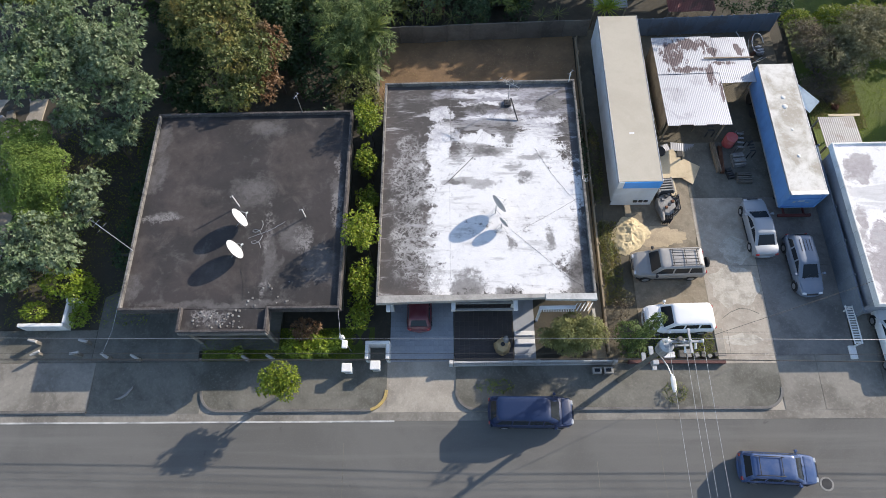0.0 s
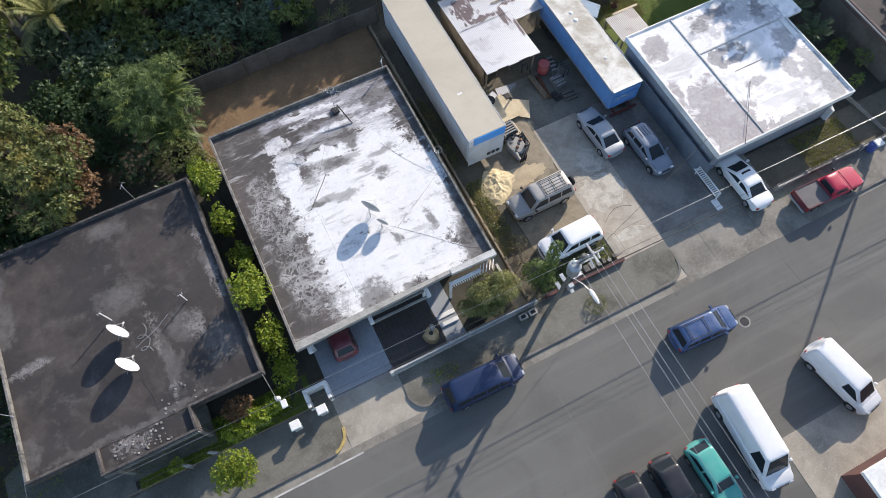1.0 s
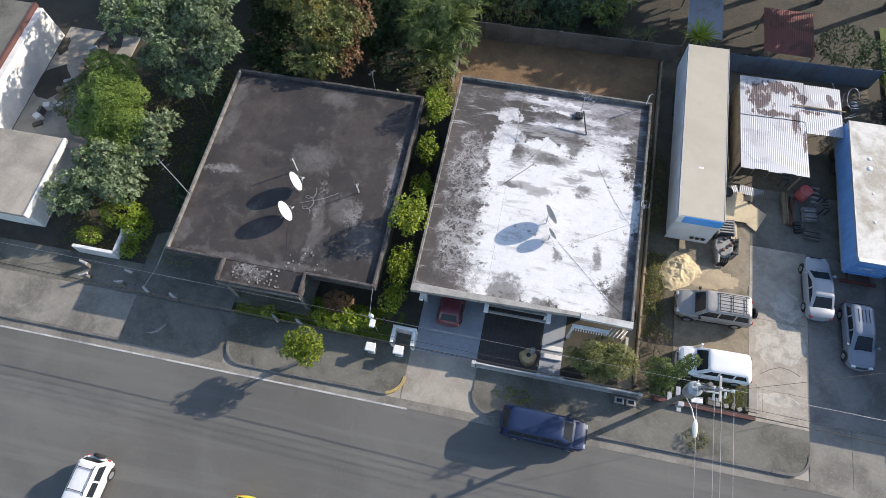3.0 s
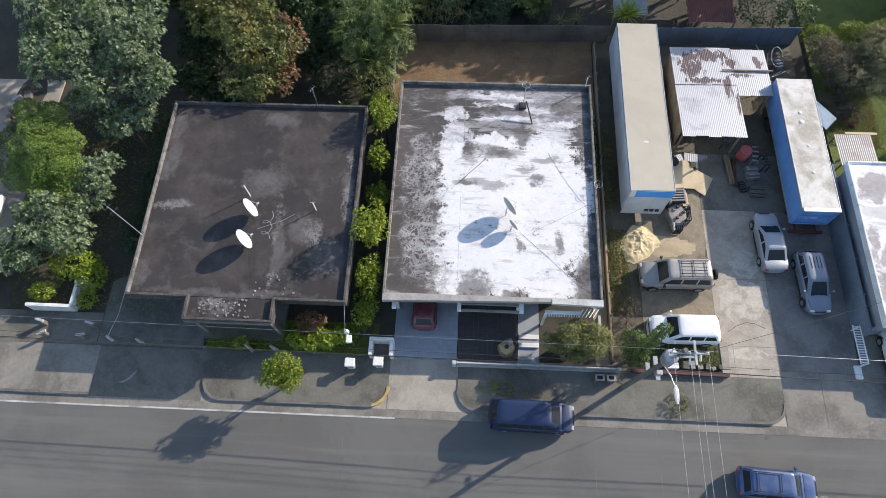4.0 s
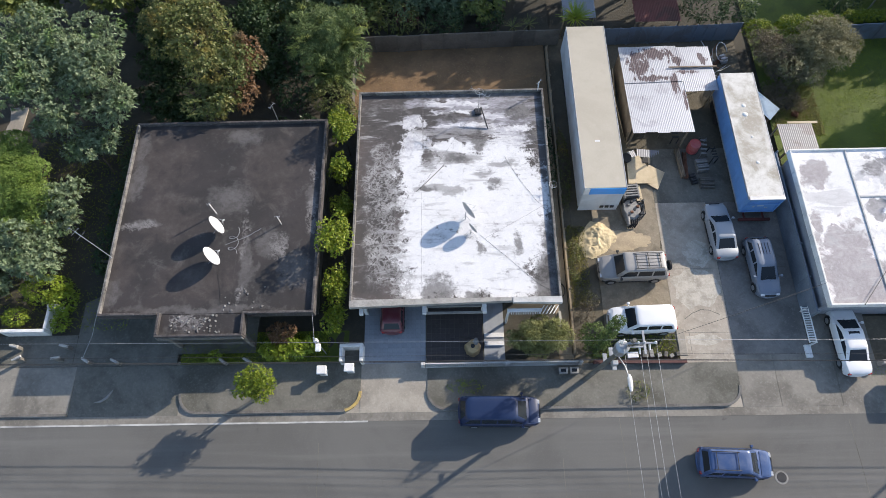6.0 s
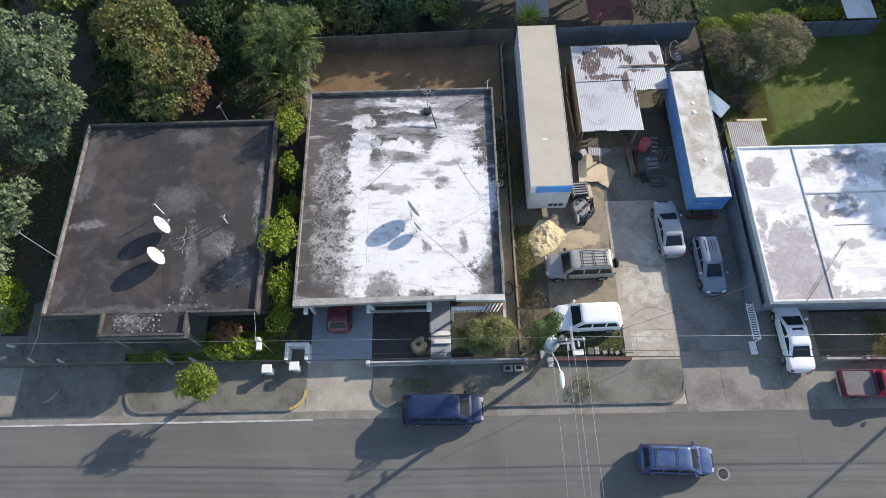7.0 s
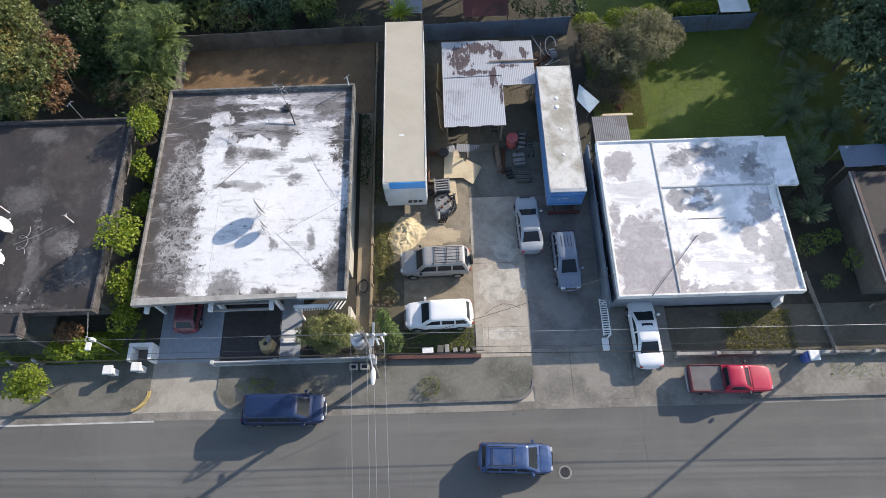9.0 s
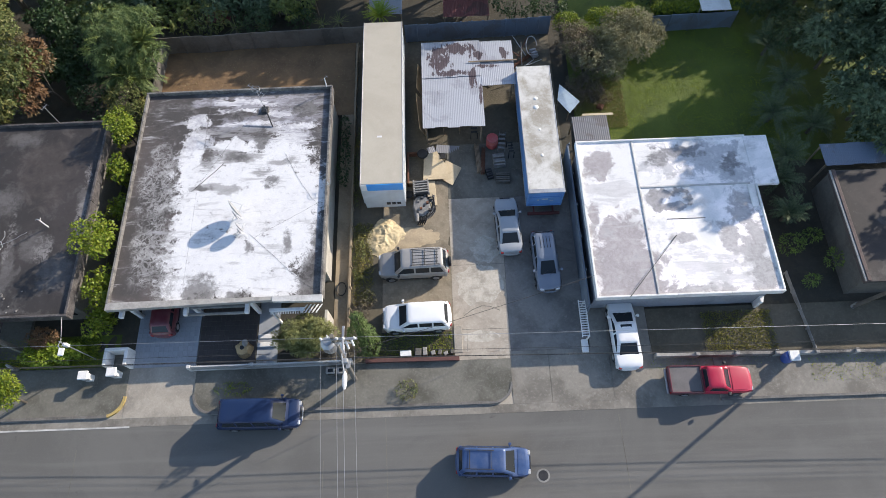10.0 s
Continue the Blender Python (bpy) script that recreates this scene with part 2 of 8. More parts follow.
M_KERB = surface("kerb_concrete", (0.265, 0.255, 0.232), (0.105, 0.10, 0.088), (0.38, 0.37, 0.34), big=0.5, small=7.0, amount=0.7)
M_KERBSTONE = surface("dark_kerb_stone", (0.15, 0.142, 0.128), (0.06, 0.056, 0.05), (0.26, 0.25, 0.23), big=0.7, small=6.0, amount=0.7)
M_YELLOW = surface("yellow_kerb_paint", (0.46, 0.33, 0.10), (0.22, 0.18, 0.11), (0.55, 0.42, 0.18), big=2.0, small=12.0)
M_LINE = surface("worn_white_paint", (0.5, 0.49, 0.46), (0.2, 0.2, 0.19), (0.6, 0.6, 0.57), big=0.6, small=8.0, amount=0.9)
M_EARTH = surface("dry_earth", (0.20, 0.125, 0.062), (0.09, 0.058, 0.032), (0.32, 0.205, 0.105), big=0.3, small=3.0, relief=0.05)
M_SOIL = surface("dark_soil", (0.055, 0.048, 0.034), (0.025, 0.026, 0.018), (0.10, 0.085, 0.055), big=0.4, small=3.0, relief=0.06)
M_YARDSOIL = surface("trodden_soil", (0.115, 0.098, 0.066), (0.055, 0.05, 0.034), (0.19, 0.165, 0.115), big=0.4, small=3.0, relief=0.05)
M_DUSTY_EARTH = surface("dusty_packed_earth", (0.25, 0.208, 0.145), (0.12, 0.10, 0.068), (0.38, 0.325, 0.24), big=0.6, small=3.4, amount=0.75, relief=0.03)
M_GRASS = surface("grass_ground", (0.085, 0.12, 0.012), (0.045, 0.065, 0.010), (0.17, 0.20, 0.025), big=0.5, small=7.0, relief=0.06)
M_WALL = surface("cream_render", (0.43, 0.40, 0.335), (0.3, 0.28, 0.24), (0.6, 0.57, 0.5), big=0.6, small=5.0, amount=0.6)
M_WALL_D = surface("dull_dark_render", (0.17, 0.155, 0.13), (0.12, 0.11, 0.09), (0.34, 0.32, 0.27), big=0.6, small=5.0, amount=0.7)
M_SANDY = surface("sandy_concrete", (0.30, 0.238, 0.155), (0.16, 0.125, 0.08), (0.40, 0.325, 0.22), big=0.5, small=5.0)
M_DULLWHITE = surface("grimy_white_paint", (0.50, 0.495, 0.475), (0.26, 0.25, 0.23), (0.62, 0.61, 0.59), big=0.8, small=6.0, amount=0.6)
M_WHITE = surface("white_paint", (0.72, 0.71, 0.68), (0.45, 0.43, 0.39), (0.8, 0.79, 0.77), big=0.8, small=6.0, amount=0.45)
M_FASCIA = surface("weathered_fascia", (0.34, 0.325, 0.295), (0.17, 0.16, 0.145), (0.48, 0.465, 0.43), big=0.8, small=5.0, amount=0.7)
M_PARAPET = surface("weathered_parapet", (0.17, 0.16, 0.145), (0.05, 0.046, 0.043), (0.40, 0.39, 0.36), big=1.1, small=5.0, amount=0.9)
M_PARAPET_D = surface("mouldy_parapet", (0.075, 0.066, 0.062), (0.03, 0.026, 0.026), (0.24, 0.225, 0.21), big=1.3, small=4.0, amount=0.9)
M_BLUEWALL = surface("grey_blue_wall", (0.15, 0.175, 0.205), (0.08, 0.095, 0.115), (0.22, 0.25, 0.285), big=0.5, small=5.0)
M_PALEWALL = surface("pale_grey_blue_wall", (0.27, 0.285, 0.31), (0.16, 0.17, 0.19), (0.36, 0.38, 0.40), big=0.5, small=5.0)
M_TILE_GREY = surface("grey_floor_tile", (0.29, 0.31, 0.33), (0.2, 0.21, 0.22), (0.36, 0.38, 0.40), big=0.8, small=8.0, rough=0.6, relief=0.002, rand=0.12)
M_TILE_DARK = surface("dark_floor_tile", (0.055, 0.045, 0.04), (0.03, 0.026, 0.024), (0.09, 0.075, 0.065), big=0.8, small=8.0, rough=0.55, relief=0.002, rand=0.25)
M_STEEL = surface("galvanised_steel", (0.42, 0.43, 0.44), (0.25, 0.25, 0.25), (0.55, 0.56, 0.57), big=1.5, small=10.0, rough=0.45, metal=0.7, relief=0.0)
M_RUST = surface("rusty_steel", (0.16, 0.07, 0.04), (0.07, 0.035, 0.022), (0.24, 0.12, 0.06), big=1.2, small=10.0, rough=0.8, metal=0.2)
M_DARKMETAL = surface("dark_metal", (0.035, 0.035, 0.036), (0.015, 0.015, 0.015), (0.07, 0.068, 0.065), big=1.5, small=10.0, rough=0.55, metal=0.3, relief=0.0)
M_RUBBER = surface("tyre_rubber", (0.022, 0.022, 0.022), (0.012, 0.012, 0.012), (0.05, 0.048, 0.045), big=2.0, small=20.0, rough=0.85, relief=0.003)
M_PLASTIC = surface("black_plastic", (0.028, 0.028, 0.029), (0.015, 0.015, 0.015), (0.05, 0.05, 0.05), big=2.0, small=15.0, rough=0.6, relief=0.0)
M_WOOD = surface("weathered_timber", (0.22, 0.17, 0.115), (0.10, 0.075, 0.05), (0.34, 0.28, 0.2), big=1.2, small=9.0)
M_CANVAS = surface("dusty_trailer_roof", (0.45, 0.405, 0.318), (0.37, 0.325, 0.25), (0.51, 0.465, 0.38), big=0.25, small=5.0, rough=0.6, relief=0.003, amount=0.6)
M_TRAILER = surface("white_trailer_side", (0.56, 0.60, 0.63), (0.36, 0.38, 0.38), (0.66, 0.69, 0.71), big=0.5, small=6.0, rough=0.45, relief=0.002, amount=0.5)
M_BLUEPAINT = surface("sky_blue_panel", (0.04, 0.32, 0.78), (0.035, 0.24, 0.6), (0.09, 0.38, 0.82), big=0.7, small=6.0, rough=0.4, relief=0.002, amount=0.4)
M_BLUEBOX = surface("blue_trailer_side", (0.12, 0.27, 0.54), (0.08, 0.18, 0.36), (0.18, 0.34, 0.60), big=0.6, small=6.0, rough=0.45, relief=0.002, amount=0.5)
M_BOXROOF = surface("stained_trailer_roof", (0.56, 0.545, 0.50), (0.25, 0.22, 0.165), (0.68, 0.67, 0.64), big=0.5, small=3.0, rough=0.6, relief=0.003, amount=0.85)
M_GLASS = glass("car_glass")
M_WINDOW = glass("window_glass", (0.015, 0.018, 0.02))
M_LAMP_RED = paint("red_lamp_lens", (0.35, 0.015, 0.012), rough=0.15, amount=0.1)
M_LAMP_CLEAR = paint("clear_lamp_lens", (0.55, 0.56, 0.57), rough=0.1, amount=0.1, metal=0.3)
M_BARK = surface("bark", (0.10, 0.085, 0.065), (0.05, 0.042, 0.032), (0.18, 0.16, 0.13), big=1.5, small=8.0, relief=0.03)


# ---- mesh helpers ----
def box(bm, x0, x1, y0, y1, z0, z1, bevel=0.0):
    vs = [bm.verts.new((x, y, z)) for z in (z0, z1) for x, y in ((x0, y0), (x1, y0), (x1, y1), (x0, y1))]
    fs = [bm.faces.new([vs[i] for i in q]) for q in ((3, 2, 1, 0), (4, 5, 6, 7), (0, 1, 5, 4), (1, 2, 6, 5), (2, 3, 7, 6), (3, 0, 4, 7))]
    if bevel:
        es = {e for f in fs for e in f.edges}
        bmesh.ops.bevel(bm, geom=list(es), offset=bevel, segments=1, affect="EDGES", profile=0.5)
    return bm


def prism(bm, outline, z0, z1):
    lo = [bm.verts.new((x, y, z0)) for x, y in outline]
    hi = [bm.verts.new((x, y, z1)) for x, y in outline]
    n = len(outline)
    bm.faces.new(lo[::-1])
    bm.faces.new(hi)
    for i in range(n):
        bm.faces.new((lo[i], lo[(i + 1) % n], hi[(i + 1) % n], hi[i]))
    return bm


def tube(bm, pts, r, seg=8, r_end=None):
    pts = [Vector(p) for p in pts]
    rings = []
    for i, p in enumerate(pts):
        d = (pts[min(i + 1, len(pts) - 1)] - pts[max(i - 1, 0)]).normalized()
        side = d.cross(Vector((0, 0, 1)) if abs(d.z) < 0.95 else Vector((1, 0, 0))).normalized()
        up = side.cross(d)
        rr = r if r_end is None else r + (r_end - r) * i / max(1, len(pts) - 1)
        rings.append([bm.verts.new(p + (side * math.cos(a) + up * math.sin(a)) * rr) for a in [k * math.tau / seg for k in range(seg)]])
    for a, b in zip(rings, rings[1:]):
        for k in range(seg):
            f = bm.faces.new((a[k], a[(k + 1) % seg], b[(k + 1) % seg], b[k]))
            f.smooth = True
    bm.faces.new(rings[0][::-1])
    bm.faces.new(rings[-1])
    return bm


def obj(name, bm, mat, sharp=35):
    bmesh.ops.recalc_face_normals(bm, faces=bm.faces[:])
    me = bpy.data.meshes.new(name)
    bm.to_mesh(me)
    bm.free()
    me.materials.append(mat)
    me.set_sharp_from_angle(angle=radians(sharp))
    return new(name, me)


def part(name, bm, mat, parent, label=""):
    ob = obj(name, bm, mat)
    ob.parent = parent
    if label:
        ob["label"] = label
    return ob


def thing(name, label, category, at=(0, 0, 0), turn=0, group="", kind=""):
    e = new(name)
    e.matrix_basis = pose(*at, 0, 0, turn)
    return tagged(e, label, category, group, kind)


def solid(name, bm, mat, label, category, group="", kind="", at=None):
    ob = obj(name, bm, mat)
    if at:
        ob.matrix_basis = at
    return tagged(ob, label, category, group, kind)


def B(*a, **k):
    return box(bmesh.new(), *a, **k)


def grid_sheet(x0, x1, y0, y1, z, step, amp, scale=0.3, seed=0.0):
    """A gently uneven sheet."""
    nx, ny = max(1, int((x1 - x0) / step)), max(1, int((y1 - y0) / step))
    bm = bmesh.new()
    rows = []
    for j in range(ny + 1):
        row = []
        for i in range(nx + 1):
            x, y = x0 + (x1 - x0) * i / nx, y0 + (y1 - y0) * j / ny
            row.append(bm.verts.new((x, y, z + amp * noise.noise((x * scale, y * scale, seed)))))
        rows.append(row)
    for j in range(ny):
        for i in range(nx):
            f = bm.faces.new((rows[j][i], rows[j][i + 1], rows[j + 1][i + 1], rows[j + 1][i]))
            f.smooth = True
    return bm


# ---- ground, road, pavements ----
solid("ground", B(-700, 700, -700, 900, -0.6, -0.12), M_SOIL, "dark soil and scrub ground between the plots", "ground", kind="structure")
solid("road", B(-260, 260, -9.0, 7.95, -0.12, 0.0), M_ASPHALT, "grey worn asphalt street with parking strip", "road", kind="structure")
solid("road_gutter", B(-260, 260, 7.95, 8.5, -0.12, 0.012), M_CONC_MID, "worn concrete gutter along the asphalt street", "gutter", kind="structure")
solid("road_line", B(-60, -3.2, 7.88, 7.99, -0.05, 0.016), M_LINE, "worn white edge line on the street", "road marking", kind="structure")


for xa, ya, xb, yb in ((13.55, 7.9, 13.75, 1.2), (9.6, 5.4, 9.66, -3.0), (28.6, 7.6, 28.75, 0.5), (-6.4, 6.6, -6.3, 1.0)):
    solid("road_seam", prism(bmesh.new(), [(xa - 0.02, ya), (xb - 0.02, yb), (xb + 0.02, yb), (xa + 0.02, ya)], -0.02, 0.004), M_CONC_DARK, "thin tar seam across the asphalt", "seam", kind="structure")


def rounded_end(x, y0, y1, sign, r):
    """Outline points of a kerb corner that rounds off at the street side."""
    return [(x - sign * r + sign * r * math.sin(a), y0 + r - r * math.cos(a)) for a in [k * math.pi / 14 for k in range(8)]]


def kerb_island(name, xa, xb, ya, yb, round_a, round_b, mat):
    """A raised pavement slab with a kerb of stones along the street."""
    r = 1.3
    out = []
    if round_a:
        out += [(x, y) for x, y in rounded_end(xa, ya, yb, -1, r)][::-1]
    else:
        out += [(xa, ya)]
    if round_b:
        out += rounded_end(xb, ya, yb, 1, r)
    else:
        out += [(xb, ya)]
    front = list(out)
    out += [(xb, yb), (xa, yb)]
    slab = solid(name, prism(bmesh.new(), out, -0.1, 0.13), mat, "raised concrete pavement with mossy stains beside the street", "pavement", kind="structure")
    for (x0, y0), (x1, y1) in zip(front, front[1:]):
        d = Vector((x1 - x0, y1 - y0))
        n = Vector((d.y, -d.x)).normalized()
        if not d.length:
            continue
        cnt = max(1, round(d.length / 1.0))
        for i in range(cnt):
            a = Vector((x0, y0)) + d * (i / cnt) + d.normalized() * (0.006 if cnt > 1 else 0)
            b = Vector((x0, y0)) + d * ((i + 1) / cnt) - d.normalized() * (0.006 if cnt > 1 else 0)
            kb = prism(bmesh.new(), [tuple(a + n * 0.07), tuple(b + n * 0.07), tuple(b - n * 0.10), tuple(a - n * 0.10)], -0.1, 0.165 + 0.006 * random.random())
            part("kerb_stone", kb, M_KERBSTONE, slab)
    if name == "pavement" and round_b and mat is M_CONC_DARK and xb < 0:
        yb2 = bmesh.new()
        for (x0, y0), (x1, y1) in list(zip(front, front[1:]))[-6:]:
            d = Vector((x1 - x0, y1 - y0))
            n = Vector((d.y, -d.x)).normalized()
            a, b = Vector((x0, y0)), Vector((x1, y1))
            prism(yb2, [tuple(a + n * 0.076), tuple(b + n * 0.076), tuple(b - n * 0.106), tuple(a - n * 0.106)], 0.0, 0.178)
        part("kerb_paint", yb2, M_YELLOW, slab, "yellow painted kerb end")
    return slab


kerb_island("pavement", -70, -23.6, 8.62, 11.9, False, False, M_CONC_MID)
kerb_island("pavement", -16.1, -3.75, 8.62, 11.9, True, True, M_CONC_DARK)
kerb_island("pavement", 0.8, 21.9, 8.62, 11.5, True, True, M_CONC_DARK)
# right pavement's mid tone holds dirt and some shade in its colour
kerb_island("pavement", 35.3, 90, 8.3, 11.1, False, False, M_CONC_MID)
# driveway crossings, sloping slabs with joints
for a, b, y1 in ((-23.6, -16.1, 11.9), (-3.75, 0.8, 11.9), (21.9, 24.45, 12.0), (24.47, 28.5, 12.0), (28.52, 35.3, 11.49)):
    bm = bmesh.new()
    vs = [bm.verts.new(c) for c in ((a, 8.5, 0.02), (b, 8.5, 0.02), (b, y1, 0.11), (a, y1, 0.11), (a, 8.5, -0.1), (b, 8.5, -0.1), (b, y1, -0.1), (a, y1, -0.1))]
    for q in ((0, 1, 2, 3), (7, 6, 5, 4), (0, 4, 5, 1), (1, 5, 6, 2), (2, 6, 7, 3), (3, 7, 4, 0)):
        bm.faces.new([vs[i] for i in q])
    # outer crossings take darker colours that carry the shade over them
    solid("driveway", bm, M_CONC_DARK if a < -20 else (M_CONC_MID if a > 20 else M_CONC), "stained concrete driveway crossing the pavement", "driveway", kind="structure")

solid("pavement_apron", B(-70, 90, 8.49, 12.2, -0.12, 0.004), M_CONC, "stained concrete apron along the kerb", "pavement", kind="structure")
# yards
# dark tone here stands for the shade between shed and cars
solid("yard_floor", B(18.2, 27.2, 23.81, 28.6, -0.1, 0.10), M_CONC_DARK, "dark concrete before the shed, shade put into its colour", "yard", kind="structure")
# this slab's darker colour carries the shade lying over it
solid("yard_floor", B(22.01, 27.15, 12.01, 23.8, -0.1, 0.10), M_YARD_SHADE, "concrete yard floor under the cars, shade darkened into its colour", "yard", kind="structure")
solid("yard_floor", B(18.2, 22.0, 12.01, 23.8, -0.1, 0.10), M_YARD, "cracked grey concrete yard floor", "yard", kind="structure")
yard_joints = ((18.93, 14.59, 19.5, 15.0), (19.5, 15.0, 20.2, 15.28), (20.2, 15.28, 20.8, 15.22), (20.8, 15.22, 21.45, 14.9), (18.3, 13.62, 22.0, 13.6), (22.0, 12.1, 22.02, 19.0), (19.06, 12.1, 19.1, 13.6), (18.3, 18.4, 27.0, 18.42), (22.02, 19.0, 22.0, 23.7))
for k, (xa, ya, xb, yb) in enumerate(yard_joints):
    d = Vector((yb - ya, xa - xb)).normalized() * (0.022 if k < 4 else 0.012)
    solid("floor_joint", prism(bmesh.new(), [(xa + d.x, ya + d.y), (xa - d.x, ya - d.y), (xb - d.x, yb - d.y), (xb + d.x, yb + d.y)], 0.09, 0.1035), M_CONC_DARK, "dark crack in the concrete yard", "crack", kind="structure")
for cx, cy, rx, ry in ((20.1, 16.9, 1.75, 1.45), (20.7, 19.6, 1.1, 1.0), (20.0, 13.1, 1.3, 0.4)):
    out = [(cx + rx * (1 + 0.28 * noise.noise((math.cos(a) * 1.7 + cx, math.sin(a) * 1.7, 0.3))) * math.cos(a), cy + ry * (1 + 0.34 * noise.noise((math.cos(a) * 2.6, math.sin(a) * 2.6 + cy, 4.1))) * math.sin(a)) for a in [k * math.tau / 48 for k in range(48)]]
    solid("worn_patch", prism(bmesh.new(), out, 0.06, 0.1025), M_AGGREGATE, "pale worn patch of bare aggregate in the concrete yard", "patch", kind="structure")
solid("yard_floor", B(27.3, 28.5, 12.01, 14.79, -0.1, 0.105), M_CONC_MID, "grey stained concrete strip beside the side wall", "yard", kind="structure")
solid("yard_floor", B(18.2, 21.89, 11.51, 12.0, -0.1, 0.115), M_YARD, "worn concrete threshold of the truck yard", "yard", kind="structure")
solid("carport_floor", B(28.51, 31.35, 11.5, 14.79, -0.1, 0.108), M_CONC_MID, "grey stained concrete parking bay before the house", "driveway", kind="structure")
solid("yard_floor", B(13.3, 18.19, 13.3, 25.5, -0.1, 0.095), M_DUSTY_EARTH, "dusty packed earth strip of the truck yard", "yard", kind="structure")
solid("yard_earth", grid_sheet(10.9, 27.2, 11.6, 40, 0.05, 0.6, 0.07), M_YARDSOIL, "trampled dark earth of the truck yard", "yard", kind="structure")
solid("side_passage", B(9.92, 10.85, 11.6, 31.9, -0.1, 0.10), M_SANDY, "narrow bare earth passage beside the white house", "path", kind="structure")
solid("back_yard", grid_sheet(-5.2, 10.85, 31.9, 40.5, 0.06, 0.5, 0.16), M_EARTH, "bare brown earth back yard", "yard", kind="structure")
solid("lawn", grid_sheet(28.5, 60, 26.0, 46.0, 0.08, 0.8, 0.12), M_GRASS, "green lawn behind the white and grey roofed house", "lawn", kind="structure")
solid("front_garden", grid_sheet(35.0, 39.9, 11.36, 14.3, 0.10, 0.5, 0.05), M_YARDSOIL, "thin dry grassy front garden by the white wall", "lawn", kind="structure")
solid("front_yard", grid_sheet(31.4, 60, 11.3, 14.6, 0.05, 0.5, 0.03), M_YARDSOIL, "bare trodden front yard by the white wall", "yard", kind="structure")
solid("front_garden", grid_sheet(-16.4, -4.7, 11.95, 14.2, 0.10, 0.4, 0.08), M_GRASS, "shaded planted front garden", "garden", kind="structure")
solid("forecourt", B(-60, -24.02, 11.92, 14.2, -0.1, 0.09), M_CONC_DARK, "dark stained concrete forecourt", "forecourt", kind="structure")
solid("left_garden", grid_sheet(-60, -20.4, 14.25, 60, 0.05, 1.0, 0.2), M_SOIL, "overgrown garden ground under the trees", "garden", kind="structure")

solid("woodland_floor", grid_sheet(-70, 11.5, 40.6, 75, 0.06, 1.2, 0.2), M_SOIL, "dark leaf-littered ground under the trees", "garden", kind="structure")

# ---- white-roofed house ----
WASH, WASH_THIN, MOULD, MOULD_PALE = (0.69, 0.68, 0.665), (0.63, 0.62, 0.61), (0.05, 0.046, 0.044), (0.15, 0.142, 0.135)
GREY, GREY_DARK = (0.40, 0.39, 0.41), (0.15, 0.14, 0.145)
M_ROOF_W = roof_coat("white_roof_coating", (0.060, 0.054, 0.050), (0.185, 0.173, 0.163), (
    (GREY, GREY_DARK, ((5.0, 30.9, 4.2, 1.2), (6.9, 29.4, 2.5, 1.7), (3.1, 28.7, 2.4, 1.0), (0.2, 31.0, 1.2, 0.5)), 1.0, 2.2, "brushed", 0.85),
    (WASH, GREY, ((6.4, 27.6, 2.3, 0.9), (4.2, 30.8, 1.6, 0.3), (6.2, 29.9, 1.4, 0.25), (2.3, 30.9, 1.3, 0.4), (3.0, 28.9, 1.6, 0.25)), 0.6, 2.6, "brushed", 0.9),
    (WASH, WASH_THIN, ((3.8, 22.9, 5.0, 4.1), (3.6, 18.1, 4.9, 3.3), (-0.2, 25.3, 1.0, 2.5), (0.6, 20.0, 1.6, 3.9), (7.2, 21.9, 2.7, 5.0), (0.1, 16.2, 1.2, 1.0), (6.2, 16.3, 2.2, 1.4), (2.8, 27.0, 2.0, 0.65), (6.4, 26.0, 2.3, 1.5), (2.4, 24.8, 4.0, 0.9)), 0.5, 1.9, "mixed", 1.0),
    (WASH, GREY, ((-0.1, 29.2, 0.9, 0.6), (0.0, 27.7, 1.1, 0.9), (-0.7, 26.6, 0.7, 1.0), (4.6, 29.0, 2.4, 0.22), (3.6, 30.1, 2.2, 0.2), (7.4, 28.6, 1.6, 0.3)), 0.7, 3.0, "mixed", 0.9),
    (MOULD_PALE, (0.30, 0.29, 0.28), ((3.0, 28.25, 2.6, 0.5), (3.1, 26.1, 1.5, 0.5), (1.1, 26.2, 0.6, 0.9), (1.2, 23.7, 1.0, 0.4), (2.9, 23.4, 0.9, 0.3), (4.9, 24.9, 0.8, 0.35), (6.6, 25.6, 1.0, 0.25)), 1.6, 2.8, "brushed", 0.8),
    (MOULD, MOULD_PALE, ((3.2, 26.1, 0.8, 0.3), (1.0, 23.6, 0.5, 0.25), (5.8, 23.9, 0.55, 0.45), (7.2, 19.3, 0.36, 0.75), (4.6, 18.8, 0.3, 0.4), (1.8, 15.9, 1.05, 1.05), (4.2, 15.4, 0.7, 0.36)), 1.6, 3.2, "mixed", 0.82),
    (MOULD, MOULD_PALE, ((9.1, 16.8, 0.9, 1.7), (9.4, 19.7, 0.6, 1.3), (4.7, 29.8, 0.5, 0.5), (4.8, 27.6, 0.45, 0.95), (2.7, 29.7, 0.9, 0.5), (7.8, 30.0, 1.0, 0.7), (9.65, 19.4, 0.3, 1.6), (5.0, 31.6, 5.0, 0.25), (8.8, 27.8, 0.9, 0.5)), 1.3, 3.2, "mixed", 0.9),
    ((0.26, 0.25, 0.24), (0.40, 0.39, 0.375), ((-2.2, 24.0, 1.3, 3.6), (-1.9, 19.0, 1.3, 2.6), (-0.8, 16.4, 0.9, 1.4)), 1.0, 1.8, "net", 0.8)),
    seams=((0.65, 27.0, 31.8, 0.07), (0.55, 15.3, 23.5, 0.02)), mottle=0.8)
